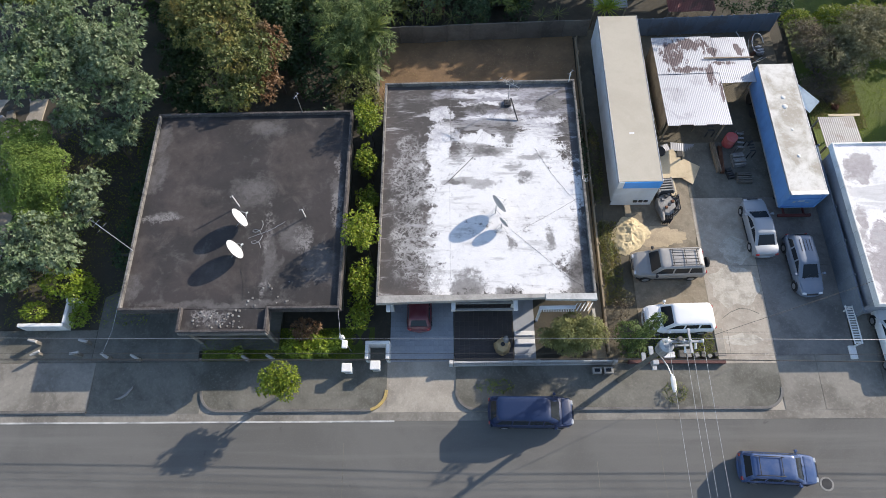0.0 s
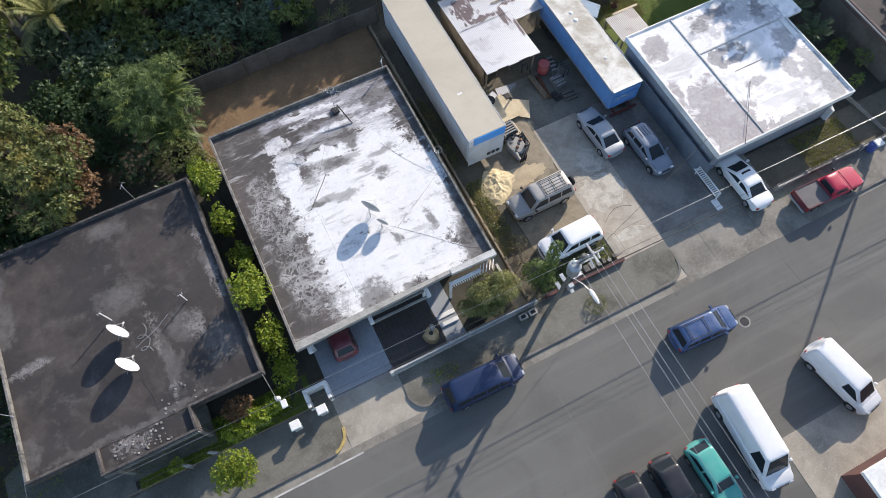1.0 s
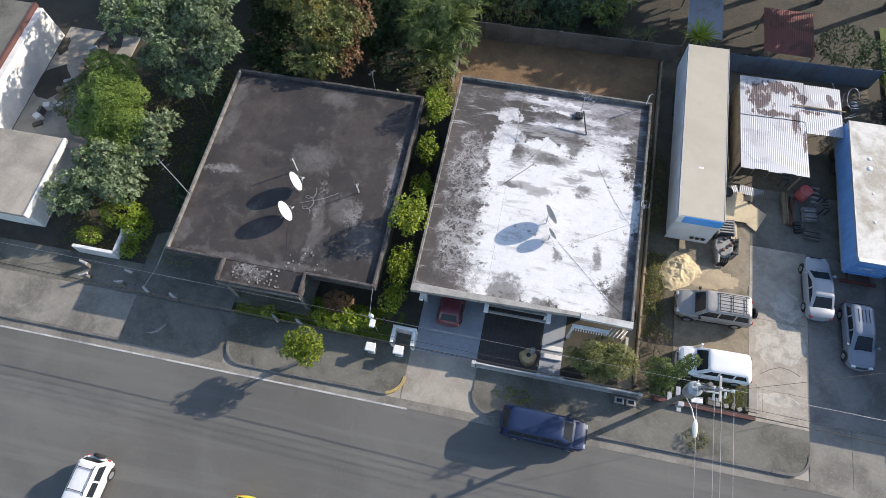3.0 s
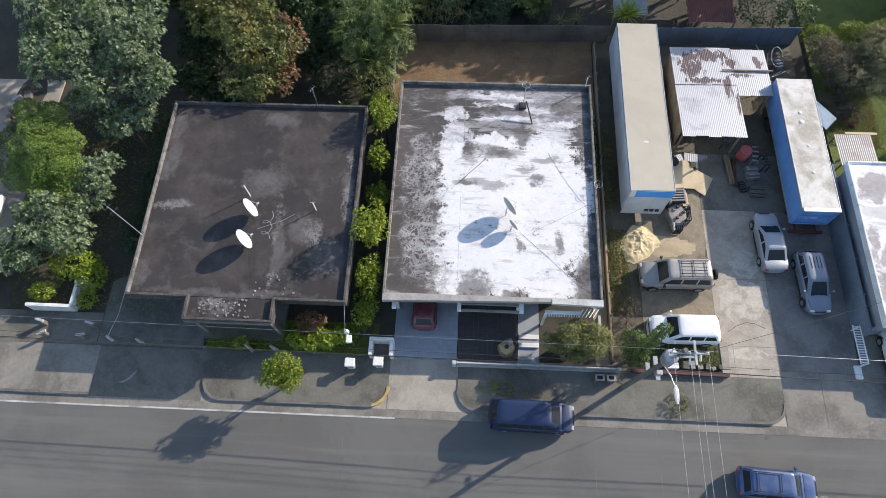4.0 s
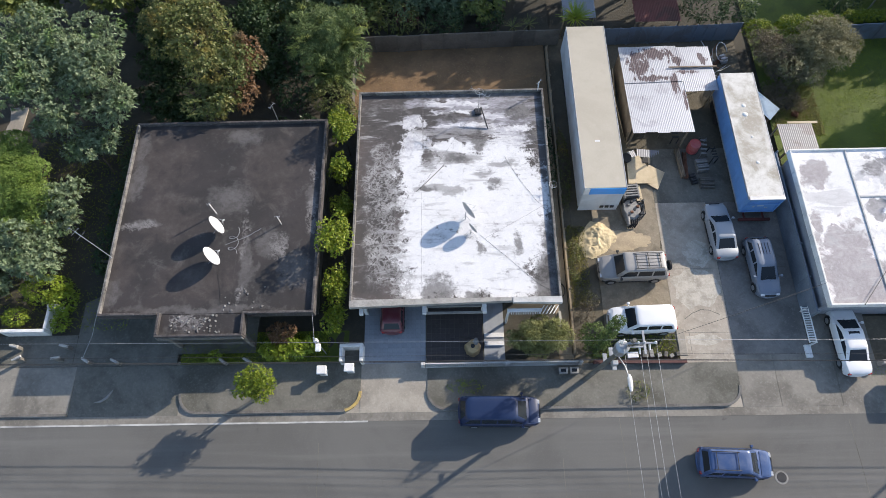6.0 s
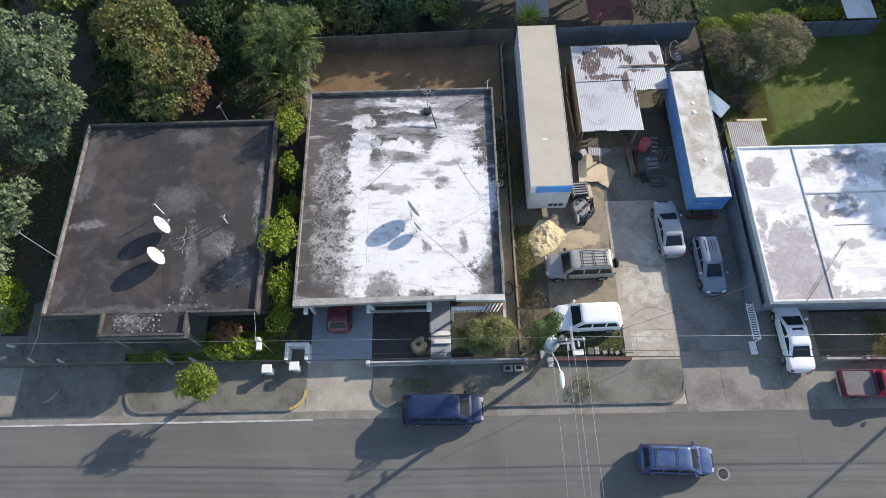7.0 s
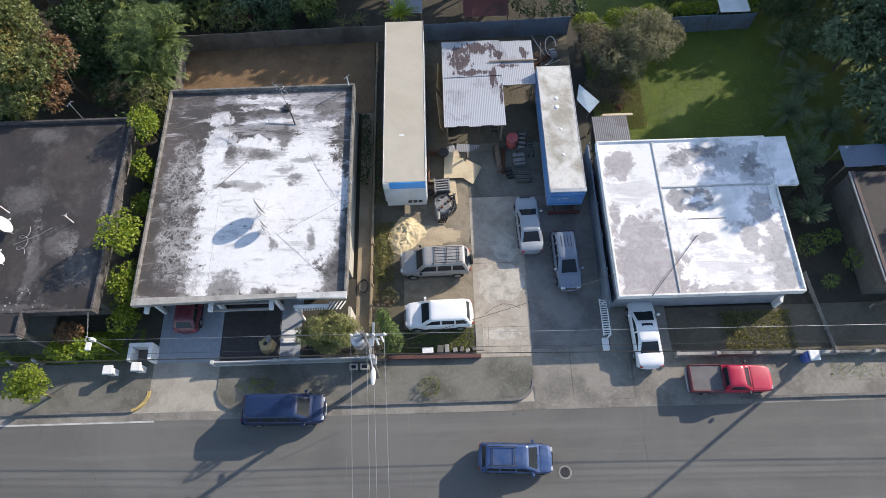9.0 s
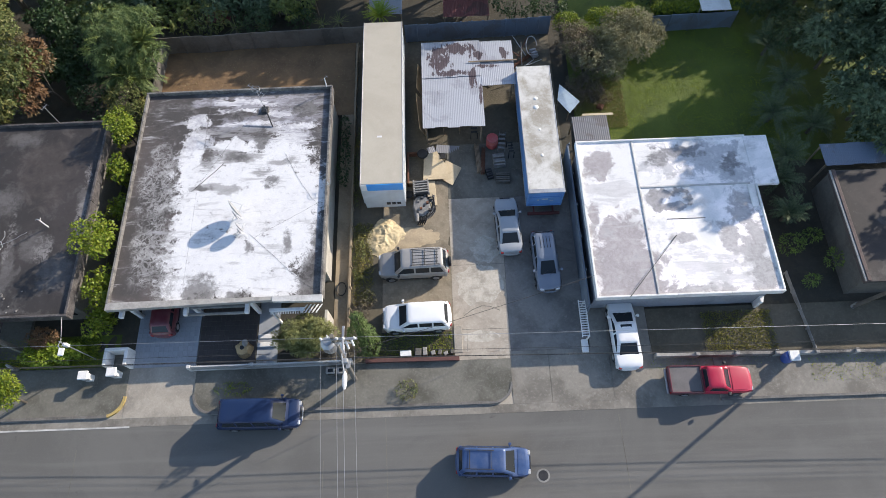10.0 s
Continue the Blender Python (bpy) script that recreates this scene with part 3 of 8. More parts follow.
M_ROOF_D = roof_coat("dark_roof_coating", (0.0275, 0.0242, 0.0225), (0.105, 0.098, 0.092), (
    ((0.054, 0.043, 0.037), (0.068, 0.056, 0.049), ((-20.2, 17.8, 1.5, 1.8), (-18.6, 25.9, 2.6, 2.2), (-10.3, 25.6, 1.9, 2.8), (-14.6, 16.7, 2.6, 1.2), (-17.5, 21.5, 2.0, 2.0)), 1.4, 1.8, "cloud", 0.6),
    ((0.118, 0.110, 0.104), (0.068, 0.061, 0.057), ((-20.0, 27.3, 0.5, 1.5), (-20.1, 24.3, 0.7, 1.6), (-12.7, 28.1, 1.7, 0.7), (-19.1, 21.1, 1.5, 0.3), (-13.0, 23.0, 1.5, 1.3), (-9.8, 19.6, 1.1, 1.0), (-8.0, 17.4, 1.0, 1.5), (-7.2, 22.9, 0.4, 1.2), (-20.2, 15.9, 0.6, 0.9), (-14.3, 14.8, 5.4, 0.3), (-11.4, 17.6, 0.5, 2.2)), 1.4, 2.6, "mixed", 0.85),
    ((0.24, 0.225, 0.215), (0.15, 0.14, 0.135), ((-11.7, 20.2, 0.3, 1.8), (-11.6, 15.7, 0.3, 0.7), (-9.2, 19.4, 0.7, 1.0), (-14.6, 14.0, 1.3, 0.6), (-7.2, 21.5, 0.4, 1.6), (-19.4, 21.0, 1.6, 0.3), (-7.4, 25.0, 0.3, 1.0)), 0.9, 2.0, "net", 0.75)),
    seams=((-12.1, 14.6, 28.9, 0.03),), mottle=0.75)
M_ROOF_R = roof_coat("white_and_grey_roof_coating", (0.68, 0.67, 0.65), (0.60, 0.59, 0.585), (
    ((0.27, 0.242, 0.242), (0.37, 0.338, 0.332), ((28.9, 24.3, 1.2, 1.2), (30.2, 18.9, 2.0, 2.0), (29.5, 16.6, 3.0, 3.1), (28.2, 20.6, 0.4, 0.9), (30.2, 15.0, 2.6, 1.6)), 0.75, 1.6, "cloud", 0.92),
    # grey-blue and right-edge patches mix roof stains with painted tree shade
    ((0.33, 0.335, 0.35), (0.42, 0.42, 0.43), ((36.0, 25.0, 3.4, 1.2), (38.3, 23.6, 1.2, 1.1), (33.0, 24.4, 1.4, 1.0)), 0.9, 2.2, "cloud", 0.8),
    ((0.13, 0.125, 0.125), (0.27, 0.262, 0.265), ((35.2, 25.4, 1.5, 0.7), (33.0, 24.8, 1.0, 0.8), (38.2, 24.2, 0.8, 0.9), (32.4, 21.4, 0.45, 1.0), (34.7, 21.3, 0.5, 0.9), (33.6, 22.0, 1.3, 0.36), (33.4, 20.85, 1.2, 0.3)), 0.8, 1.9, "cloud", 0.85),
    ((0.19, 0.18, 0.178), (0.36, 0.345, 0.34), ((38.5, 16.9, 1.0, 2.6), (38.4, 20.6, 1.1, 1.4), (34.8, 14.9, 1.9, 0.45), (33.4, 18.5, 1.1, 0.5), (38.6, 15.0, 1.2, 0.8), (36.9, 18.6, 0.6, 1.2)), 1.1, 2.4, "cloud", 0.8),
    ((0.40, 0.385, 0.375), (0.52, 0.505, 0.495), ((36.0, 16.2, 1.8, 1.2), (34.2, 17.0, 1.2, 1.0), (29.6, 22.3, 1.6, 1.0)), 1.4, 2.6, "brushed", 0.7)),
    mottle=0.5)


def parapet(house, x0, x1, y0, y1, z0, z1, w, mat, sides="lrbf"):
    """Low upstand walls round a flat roof, butted at the corners."""
    runs = {"l": (x0, x0 + w, y0 + w, y1 - w), "r": (x1 - w, x1, y0 + w, y1 - w), "f": (x0, x1, y0, y0 + w), "b": (x0, x1, y1 - w, y1)}
    for s in sides:
        a, b, c, d = runs[s]
        bm = bmesh.new()
        length = max(b - a, d - c)
        n = max(1, int(length / 1.6))
        along_x = (b - a) > (d - c)
        for i in range(n):
            j = 0.012 * (random.random() - 0.5)
            if along_x:
                box(bm, a + (b - a) * i / n, a + (b - a) * (i + 1) / n - 0.008, c + j, d + j, z0, z1 + j, 0.02)
            else:
                box(bm, a + j, b + j, c + (d - c) * i / n, c + (d - c) * (i + 1) / n - 0.008, z0, z1 + j, 0.02)
        part("parapet", bm, mat, house, "weathered concrete parapet")


wh = thing("house", "single-storey house with a flat white-washed stained roof", "house", kind="structure")
part("wall", B(-3.9, 9.6, 17.6, 31.7, -0.1, 3.0), M_WALL, wh, "cream rendered walls")
part("roof", B(-4.1, 9.72, 15.1, 31.9, 3.0, 3.44, 0.02), M_ROOF_W, wh, "white-washed flat roof with dark mould stains")
parapet(wh, -4.22, 9.82, 15.0, 32.0, 2.95, 3.74, 0.16, M_PARAPET, "lrb")
part("fascia", prism(bmesh.new(), [(-4.2, 14.72), (6.6, 15.0), (6.6, 15.24), (-4.2, 15.24)], 3.32, 3.72), M_FASCIA, wh, "cream front fascia of the roof")
part("fascia", prism(bmesh.new(), [(6.61, 14.88), (9.82, 14.8), (9.82, 15.24), (6.61, 15.24)], 3.45, 3.76), M_DULLWHITE, wh, "white front fascia")
for x in (-3.5, 0.72, 4.75):
    bm = bmesh.new()
    box(bm, x - 0.13, x + 0.13, 15.3, 15.56, 0.1, 2.98, 0.02)
    box(bm, x - 0.13, x + 0.13, 14.45, 15.29, 2.68, 2.98, 0.02)
    part("column", bm, M_WHITE, wh, "white column with a bracket")

part("gate_beam", B(0.86, 4.61, 14.5, 14.66, 2.55, 2.72, 0.02), M_KERB, wh, "dull white beam over the patio")
part("gate_beam", B(0.86, 4.61, 14.95, 15.12, 2.6, 2.78, 0.02), M_KERB, wh, "dull white beam over the patio")

# ---- dark-roofed house ----
dh = thing("house", "single-storey house with a dark mouldy flat concrete roof", "house", kind="structure")
part("wall", B(-20.0, -7.0, 15.5, 28.9, -0.1, 3.25), M_WALL_D, dh, "dull cream rendered walls")
part("roof", B(-20.57, -6.6, 14.46, 29.34, 3.25, 3.70, 0.02), M_ROOF_D, dh, "dark grey mouldy flat roof")
parapet(dh, -20.72, -6.47, 14.36, 29.44, 3.2, 3.98, 0.17, M_PARAPET_D, "rb")
parapet(dh, -20.72, -6.47, 14.36, 29.44, 3.2, 3.98, 0.17, M_PARAPET, "l")
part("parapet", B(-20.72, -16.77, 14.36, 14.53, 3.2, 3.98, 0.02), M_PARAPET_D, dh)
part("parapet", B(-11.0, -6.47, 14.36, 14.53, 3.2, 3.97, 0.02), M_PARAPET_D, dh)
part("porch_roof", B(-16.57, -11.15, 13.0, 14.45, 3.25, 3.696, 0.02), M_ROOF_D, dh, "stained flat porch roof")
for x0, x1, y0, y1 in ((-16.73, -16.56, 13.04, 14.52), (-11.17, -11.0, 13.04, 14.52)):
    part("parapet", B(x0, x1, y0, y1, 3.15, 3.98, 0.02), M_PARAPET_D, dh)
part("parapet", B(-16.73, -11.0, 12.88, 13.03, 3.15, 3.96, 0.02), M_PARAPET_D, dh)
for i in range(34):
    part("dentil", B(-16.68 + i * 0.168, -16.6 + i * 0.168, 12.82, 12.878, 3.3, 3.75), M_KERB, dh)
for x in (-16.5, -11.4):
    part("column", B(x - 0.14, x + 0.14, 13.14, 13.42, 0.05, 3.24, 0.02), M_WALL_D, dh, "porch column")

# ---- pale house with the white and grey roof ----
rh = thing("house", "single-storey house with a white and grey stained flat roof", "house", kind="structure")
part("wall", B(27.62, 39.1, 14.8, 26.0, -0.1, 2.78), M_PALEWALL, rh, "pale blue rendered walls")
part("roof", B(27.6, 39.54, 14.54, 26.33, 2.78, 3.06, 0.02), M_ROOF_R, rh, "stained white and grey flat roof")
part("roof", B(39.55, 41.25, 22.4, 26.4, 2.78, 3.062, 0.02), M_ROOF_R, rh, "whitewashed side roof slab")
parapet(rh, 27.49, 39.64, 14.44, 26.43, 2.68, 3.2, 0.13, M_WHITE, "lfb")
part("parapet", B(39.51, 39.64, 14.58, 22.38, 2.68, 3.2, 0.02), M_WHITE, rh)
part("ridge", B(31.46, 31.58, 14.58, 26.28, 3.06, 3.13, 0.02), M_DULLWHITE, rh, "raised roof joint")
part("ridge", B(31.59, 39.2, 22.42, 22.56, 3.06, 3.13, 0.02), M_DULLWHITE, rh, "raised roof joint")


# ---- vehicles ----
def loft(bm, rings, smooth=True):
    vs = [[bm.verts.new(p) for p in r] for r in rings]
    n = len(vs[0])
    for a, b in zip(vs, vs[1:]):
        for k in range(n):
            f = bm.faces.new((a[k], a[(k + 1) % n], b[(k + 1) % n], b[k]))
            f.smooth = smooth
    bm.faces.new(vs[0][::-1])
    bm.faces.new(vs[-1])
    return bm


def section(x, hw, zb, zt, crown=0.03):
    half = [(hw * 0.86, zb), (hw * 0.97, zb + 0.10), (hw, zb + (zt - zb) * 0.55), (hw * 0.975, zt - 0.09), (hw * 0.91, zt - 0.015), (hw * 0.5, zt + crown * 0.7)]
    return [(x, y, z) for y, z in half] + [(x, 0, zt + crown)] + [(x, -y, z) for y, z in half[::-1]]


def pane(corners, margin=0.06, lift=0.006, thick=0.02):
    """A glass pane set on a four-cornered face, a little proud of it."""
    c = [Vector(p) for p in corners]
    mid = sum(c, Vector()) / 4
    nrm = (c[1] - c[0]).cross(c[3] - c[0]).normalized()
    ins = [p + (mid - p).normalized() * margin * 1.3 for p in c]
    bm = bmesh.new()
    lo = [bm.verts.new(p - nrm * thick) for p in ins]
    hi = [bm.verts.new(p + nrm * lift) for p in ins]
    bm.faces.new(lo[::-1])
    bm.faces.new(hi)
    for i in range(4):
        bm.faces.new((lo[i], lo[(i + 1) % 4], hi[(i + 1) % 4], hi[i]))
    return bm


def lathe(profile, seg=20):
    """Spins (radius, y) points round the y axis."""
    bm = bmesh.new()
    rings = [[bm.verts.new((r * math.cos(a), y, r * math.sin(a))) for a in [k * math.tau / seg for k in range(seg)]] for r, y in profile]
    for a, b in zip(rings, rings[1:]):
        for k in range(seg):
            bm.faces.new((a[k], a[(k + 1) % seg], b[(k + 1) % seg], b[k])).smooth = True
    bm.faces.new(rings[0][::-1])
    bm.faces.new(rings[-1])
    return bm


def wheel(parent, x, y, r, w, rim_mat):
    s = 1 if y > 0 else -1
    arch = lathe([(r + 0.07, -0.02), (r + 0.07, 0.006)])
    bmesh.ops.translate(arch, verts=arch.verts, vec=(x, y + s * 0.055, r + 0.02))
    part("wheel_arch", arch, M_PLASTIC, parent)
    t = lathe([(r * 0.6, -w / 2), (r * 0.93, -w / 2), (r, -w / 2 + 0.04), (r, w / 2 - 0.04), (r * 0.93, w / 2), (r * 0.6, w / 2)])
    bmesh.ops.translate(t, verts=t.verts, vec=(x, y, r))
    tyre = part("wheel", t, M_RUBBER, parent, "black rubber tyre")
    b = lathe([(r * 0.12, w / 2 - 0.03), (r * 0.3, w / 2 - 0.01), (r * 0.58, w / 2 - 0.04), (r * 0.62, w / 2 + 0.008)] if s > 0 else [(r * 0.62, -w / 2 - 0.008), (r * 0.58, -w / 2 + 0.04), (r * 0.3, -w / 2 + 0.01), (r * 0.12, -w / 2 + 0.03)], 12)
    bmesh.ops.translate(b, verts=b.verts, vec=(x, y, r))
    part("rim", b, rim_mat, tyre, "metal rim")


def cabin(v, x0, x1, x2, x3, w1, w2, z0, z1, mat, splits, glass_mat, front=True, rear=True, pillar=0.05, r=0.18):
    """Cabin from the belt line up: rear bottom, rear top, front top, front bottom; rounded in plan, with its panes."""
    za = z1 - 0.08

    def at(f):
        return x0 + (x1 - x0) * f, x3 + (x2 - x3) * f, w1 + (w2 - w1) * f, z0 + (z1 - z0) * f
    fa = (za - z0) / (z1 - z0)
    xa, xb, wa, _ = at(fa)

    def ring(xr, xf, w, z, c):
        out = []
        for cx, cy, a0 in ((xf - c, w - c, 90), (xf - c, -w + c, 0), (xr + c, -w + c, -90), (xr + c, w - c, -180)):
            out += [(cx + c * math.cos(radians(a0 - k * 22.5)), cy + c * math.sin(radians(a0 - k * 22.5)), z) for k in range(5)]
        return out
    bm = loft(bmesh.new(), [ring(x0, x3, w1, z0 - 0.05, r), ring(x0, x3, w1, z0, r), ring(xa, xb, wa, za, r), ring(xa + 0.04, xb - 0.05, wa - 0.04, z1 - 0.03, r),
                            ring(xa + 0.12, xb - 0.15, wa - 0.12, z1, r), ring(xa + 0.34, xb - 0.40, wa - 0.34, z1 + 0.025, r * 0.8)])
    body = part("cabin", bm, mat, v, "cabin roof and pillars")
    e = max(0.04, 0.72 * r)
    if front:
        part("windscreen", pane([(x3, -w1 + e, z0), (x3, w1 - e, z0), (xb, wa - e, za), (xb, -wa + e, za)], 0.03), glass_mat, v, "dark windscreen")
    if rear:
        part("rear_window", pane([(x0, w1 - e, z0), (x0, -w1 + e, z0), (xa, -wa + e, za), (xa, wa - e, za)], 0.04), glass_mat, v, "dark rear window")
    lo, hi = [x0 + e + 0.02, x3 - e - 0.04], [xa + e + 0.02, xb - e - 0.02]
    for s in (1, -1):
        for a, b in zip(splits, splits[1:]):
            pl, ph = lo[0] + (lo[1] - lo[0]) * a, lo[0] + (lo[1] - lo[0]) * b
            ql, qh = max(pl, hi[0]), min(ph, hi[1])
            if a == 0:
                ql = hi[0]
            if b == 1:
                qh = hi[1]
            q = [(ph, s * w1, z0 + 0.03), (pl, s * w1, z0 + 0.03), (ql, s * wa, za - 0.02), (qh, s * wa, za - 0.02)]
            if s < 0:
                q = [q[1], q[0], q[3], q[2]]
            part("side_window", pane(q, pillar), glass_mat, v, "dark side window")
    return body


def bow_bar(x, sign, hw, z0, z1, depth=0.14, sweep=0.34):
    """A bumper that curves back towards the car's sides."""
    rings = []
    for k in range(13):
        y = hw * (k / 6 - 1)
        xo = x + sign * (0.05 - sweep * abs(k / 6 - 1) ** 2.6)
        rings.append([(xo, y, z0 + 0.03), (xo - sign * 0.03, y, z0), (xo - sign * depth, y, z0), (xo - sign * depth, y, z1), (xo - sign * 0.03, y, z1), (xo, y, z1 - 0.03)])
    return loft(bmesh.new(), rings)


def vehicle(name, label, category, at, turn, L, W, H, belt, hood, cab, color, splits=(0, 0.36, 0.7, 1), group="", wheel_r=0.32, base=None, rim=None, taper=0.9,
            rack=False, sunroof=False, spare=False, rear_glass=True, stripes=False, mirrors=True, nose=0.55, tail=None, z0=0.24, curve=0.18, bumper=None):
    """One road vehicle, nose along its own x axis, standing on z 0."""
    v = thing(name, label, category, at, turn, group)
    hw = W / 2
    tail = tail or belt
    a, b, c, d = cab
    rim = rim or M_STEEL
    st = [(-L / 2, hw * 0.62, z0 + 0.14, tail - 0.26), (-L / 2 + 0.04, hw * 0.78, z0 + 0.08, tail - 0.12), (-L / 2 + 0.14, hw * 0.90, z0 + 0.03, tail - 0.04), (-L / 2 + 0.35, hw * 0.97, z0, tail), (-L / 2 + 0.7, hw, z0, tail if a > -L / 2 + 0.75 else belt), (a, hw, z0, tail if a > -L / 2 + 0.5 else belt),
          (a + 0.15, hw, z0, belt), (0, hw, z0, belt), (d - 0.1, hw, z0, belt), (d, hw * 0.995, z0, (belt + hood) / 2 + 0.02), (d + 0.15, hw * 0.99, z0, hood),
          (L / 2 - 0.62, hw * 0.965, z0, hood - 0.03), (L / 2 - 0.36, hw * (0.55 + 0.43 * taper), z0 + 0.01, hood - 0.06), (L / 2 - 0.18, hw * taper * 0.96, z0 + 0.03, hood - 0.12), (L / 2 - 0.07, hw * taper * 0.84, z0 + 0.07, hood - 0.20), (L / 2, hw * taper * 0.62, z0 + 0.14, hood - nose * 0.55)]
    st = sorted(st)
    bm = loft(bmesh.new(), [section(x, h, lo, hi) for x, h, lo, hi in st])
    part("body", bm, color, v, "painted body")
    cabin(v, a, b, c, d, hw * 0.90, hw * 0.76, belt - 0.01, H, color, splits, M_GLASS, rear=rear_glass, r=curve)
    # bonnet panel with its shut line
    hl = L / 2 - 0.24
    bm = bmesh.new()
    loft(bm, [[(x, w, z), (x, w * 0.5, z + 0.02), (x, -w * 0.5, z + 0.02), (x, -w, z), (x, -w, z - 0.05), (x, w, z - 0.05)] for x, w, z in
              ((d + 0.17, hw * 0.80, hood + 0.022), ((d + hl) / 2, hw * 0.80, hood + 0.012), (hl - 0.1, hw * 0.74, hood - 0.055))])
    part("bonnet", bm, color, v)
    for s in (1, -1):
        part("headlight", B(L / 2 - 0.20, L / 2 - 0.03, s * hw * 0.62 - 0.14, s * hw * 0.62 + 0.14, hood - 0.27, hood - 0.13, 0.03), M_LAMP_CLEAR, v, "clear headlight")
        part("tail_light", B(-L / 2 - 0.005, -L / 2 + 0.12, s * hw * 0.74 - 0.10, s * hw * 0.74 + 0.10, tail - 0.34, tail - 0.12, 0.02), M_LAMP_RED, v, "red tail light")
        if mirrors:
            bm = B(d - 0.38, d - 0.20, s * (hw + 0.10) - 0.08, s * (hw + 0.10) + 0.08, belt + 0.02, belt + 0.18, 0.03)
            box(bm, d - 0.33, d - 0.27, min(s * hw * 0.9, s * (hw + 0.04)), max(s * hw * 0.9, s * (hw + 0.04)), belt + 0.03, belt + 0.09)
            part("mirror", bm, color if base is None else base, v, "door mirror")
        for x in (-L / 2 + 0.19 * L, L / 2 - 0.18 * L):
            wheel(v, x, s * (hw - 0.085), wheel_r, 0.22, rim)
        bm = B(-L / 2 + 0.3 * L, L / 2 - 0.3 * L, min(s * hw * 0.96, s * (hw + 0.012)), max(s * hw * 0.96, s * (hw + 0.012)), z0 + 0.0, z0 + 0.12, 0.01)
        part("sill", bm, base or M_PLASTIC, v)
    part("bumper", bow_bar(L / 2, 1, hw * 0.95, z0 + 0.06, z0 + 0.28), bumper or base or color, v, "front bumper")
    part("bumper", bow_bar(-L / 2, -1, hw * 0.95, z0 + 0.08, z0 + 0.3, sweep=0.22), base or color, v, "rear bumper")
    part("grille", B(L / 2 - 0.08, L / 2 + 0.012, -hw * 0.42, hw * 0.42, hood - 0.30, hood - 0.16, 0.02), M_PLASTIC, v, "black grille")
    part("wipers", tube(tube(bmesh.new(), [(d + 0.03, 0.1, belt + 0.01), (d - 0.25, 0.55, belt + 0.17)], 0.012, 5), [(d + 0.03, -0.45, belt + 0.01), (d - 0.25, 0.0, belt + 0.17)], 0.012, 5), M_PLASTIC, v)
    if rack:
        for s in (1, -1):
            bm = bmesh.new()
            tube(bm, [(b + 0.15, s * hw * 0.60, H + 0.02), (b + 0.25, s * hw * 0.60, H + 0.09), (c - 0.75, s * hw * 0.60, H + 0.09), (c - 0.65, s * hw * 0.60, H + 0.02)], 0.025, 6)
            part("roof_rail", bm, M_PLASTIC, v, "black roof rail")
        for k in range(3 if stripes else 2):
            x = b + 0.4 + k * (c - b - 1.2) / (2 if stripes else 1)
            part("roof_bar", tube(bmesh.new(), [(x, -hw * 0.6, H + 0.09), (x, hw * 0.6, H + 0.09)], 0.022, 6), M_PLASTIC, v)
    if stripes:
        for k in range(4):
            y = -hw * 0.38 + k * hw * 0.25
            part("roof_bar", B(b + 0.3, c - 0.75, y - 0.018, y + 0.018, H + 0.012, H + 0.045, 0.006), M_PLASTIC, v, "dark roof slat")
    if sunroof:
        part("sunroof", B((b + c) / 2 - 0.05, (b + c) / 2 + 0.5, -hw * 0.42, hw * 0.42, H - 0.01, H + 0.022, 0.01), M_GLASS, v, "dark glass sunroof")
    if spare:
        t = lathe([(0.15, -0.1), (0.33, -0.1), (0.36, -0.06), (0.36, 0.06), (0.33, 0.1), (0.1, 0.1)])
        bmesh.ops.rotate(t, verts=t.verts, matrix=Matrix.Rotation(radians(90), 3, "Z"))
        bmesh.ops.translate(t, verts=t.verts, vec=(-L / 2 - 0.08, 0.05, belt - 0.1))
        part("spare_wheel", t, M_RUBBER, v, "spare wheel on the tailgate")
    return v


P_SILVER = paint("silver_paint", (0.27, 0.26, 0.245), metal=0.25, amount=0.3)
P_GREYBLUE = paint("grey_blue_paint", (0.155, 0.19, 0.245), metal=0.3, amount=0.12)
P_SILVER2 = paint("silver_blue_paint", (0.30, 0.325, 0.35), metal=0.3, amount=0.15)
P_WHITE = paint("white_car_paint", (0.74, 0.74, 0.73), amount=0.10)
P_WHITE2 = paint("dusty_white_paint", (0.70, 0.70, 0.70), amount=0.22)
P_RED = paint("red_car_paint", (0.37, 0.003, 0.034), amount=0.03)
P_DARKRED = paint("dark_red_paint", (0.11, 0.008, 0.018), amount=0.08)
P_NAVY = paint("navy_paint", (0.005, 0.018, 0.062), amount=0.01, rough=0.42, coat=0.2)
P_BLUE = paint("blue_metallic_paint", (0.018, 0.058, 0.165), amount=0.10, metal=0.2)
P_GREEN = paint("green_car_paint", (0.05, 0.32, 0.27), amount=0.1)
P_BLACK = paint("black_car_paint", (0.010, 0.010, 0.012), amount=0.03)
P_YELLOW = paint("yellow_car_paint", (0.62, 0.55, 0.03), amount=0.08)
M_BEDMAT = surface("grey_bed_cover", (0.135, 0.125, 0.122), (0.09, 0.085, 0.083), (0.18, 0.17, 0.165), big=0.8, small=9.0, rough=0.85, relief=0.004)

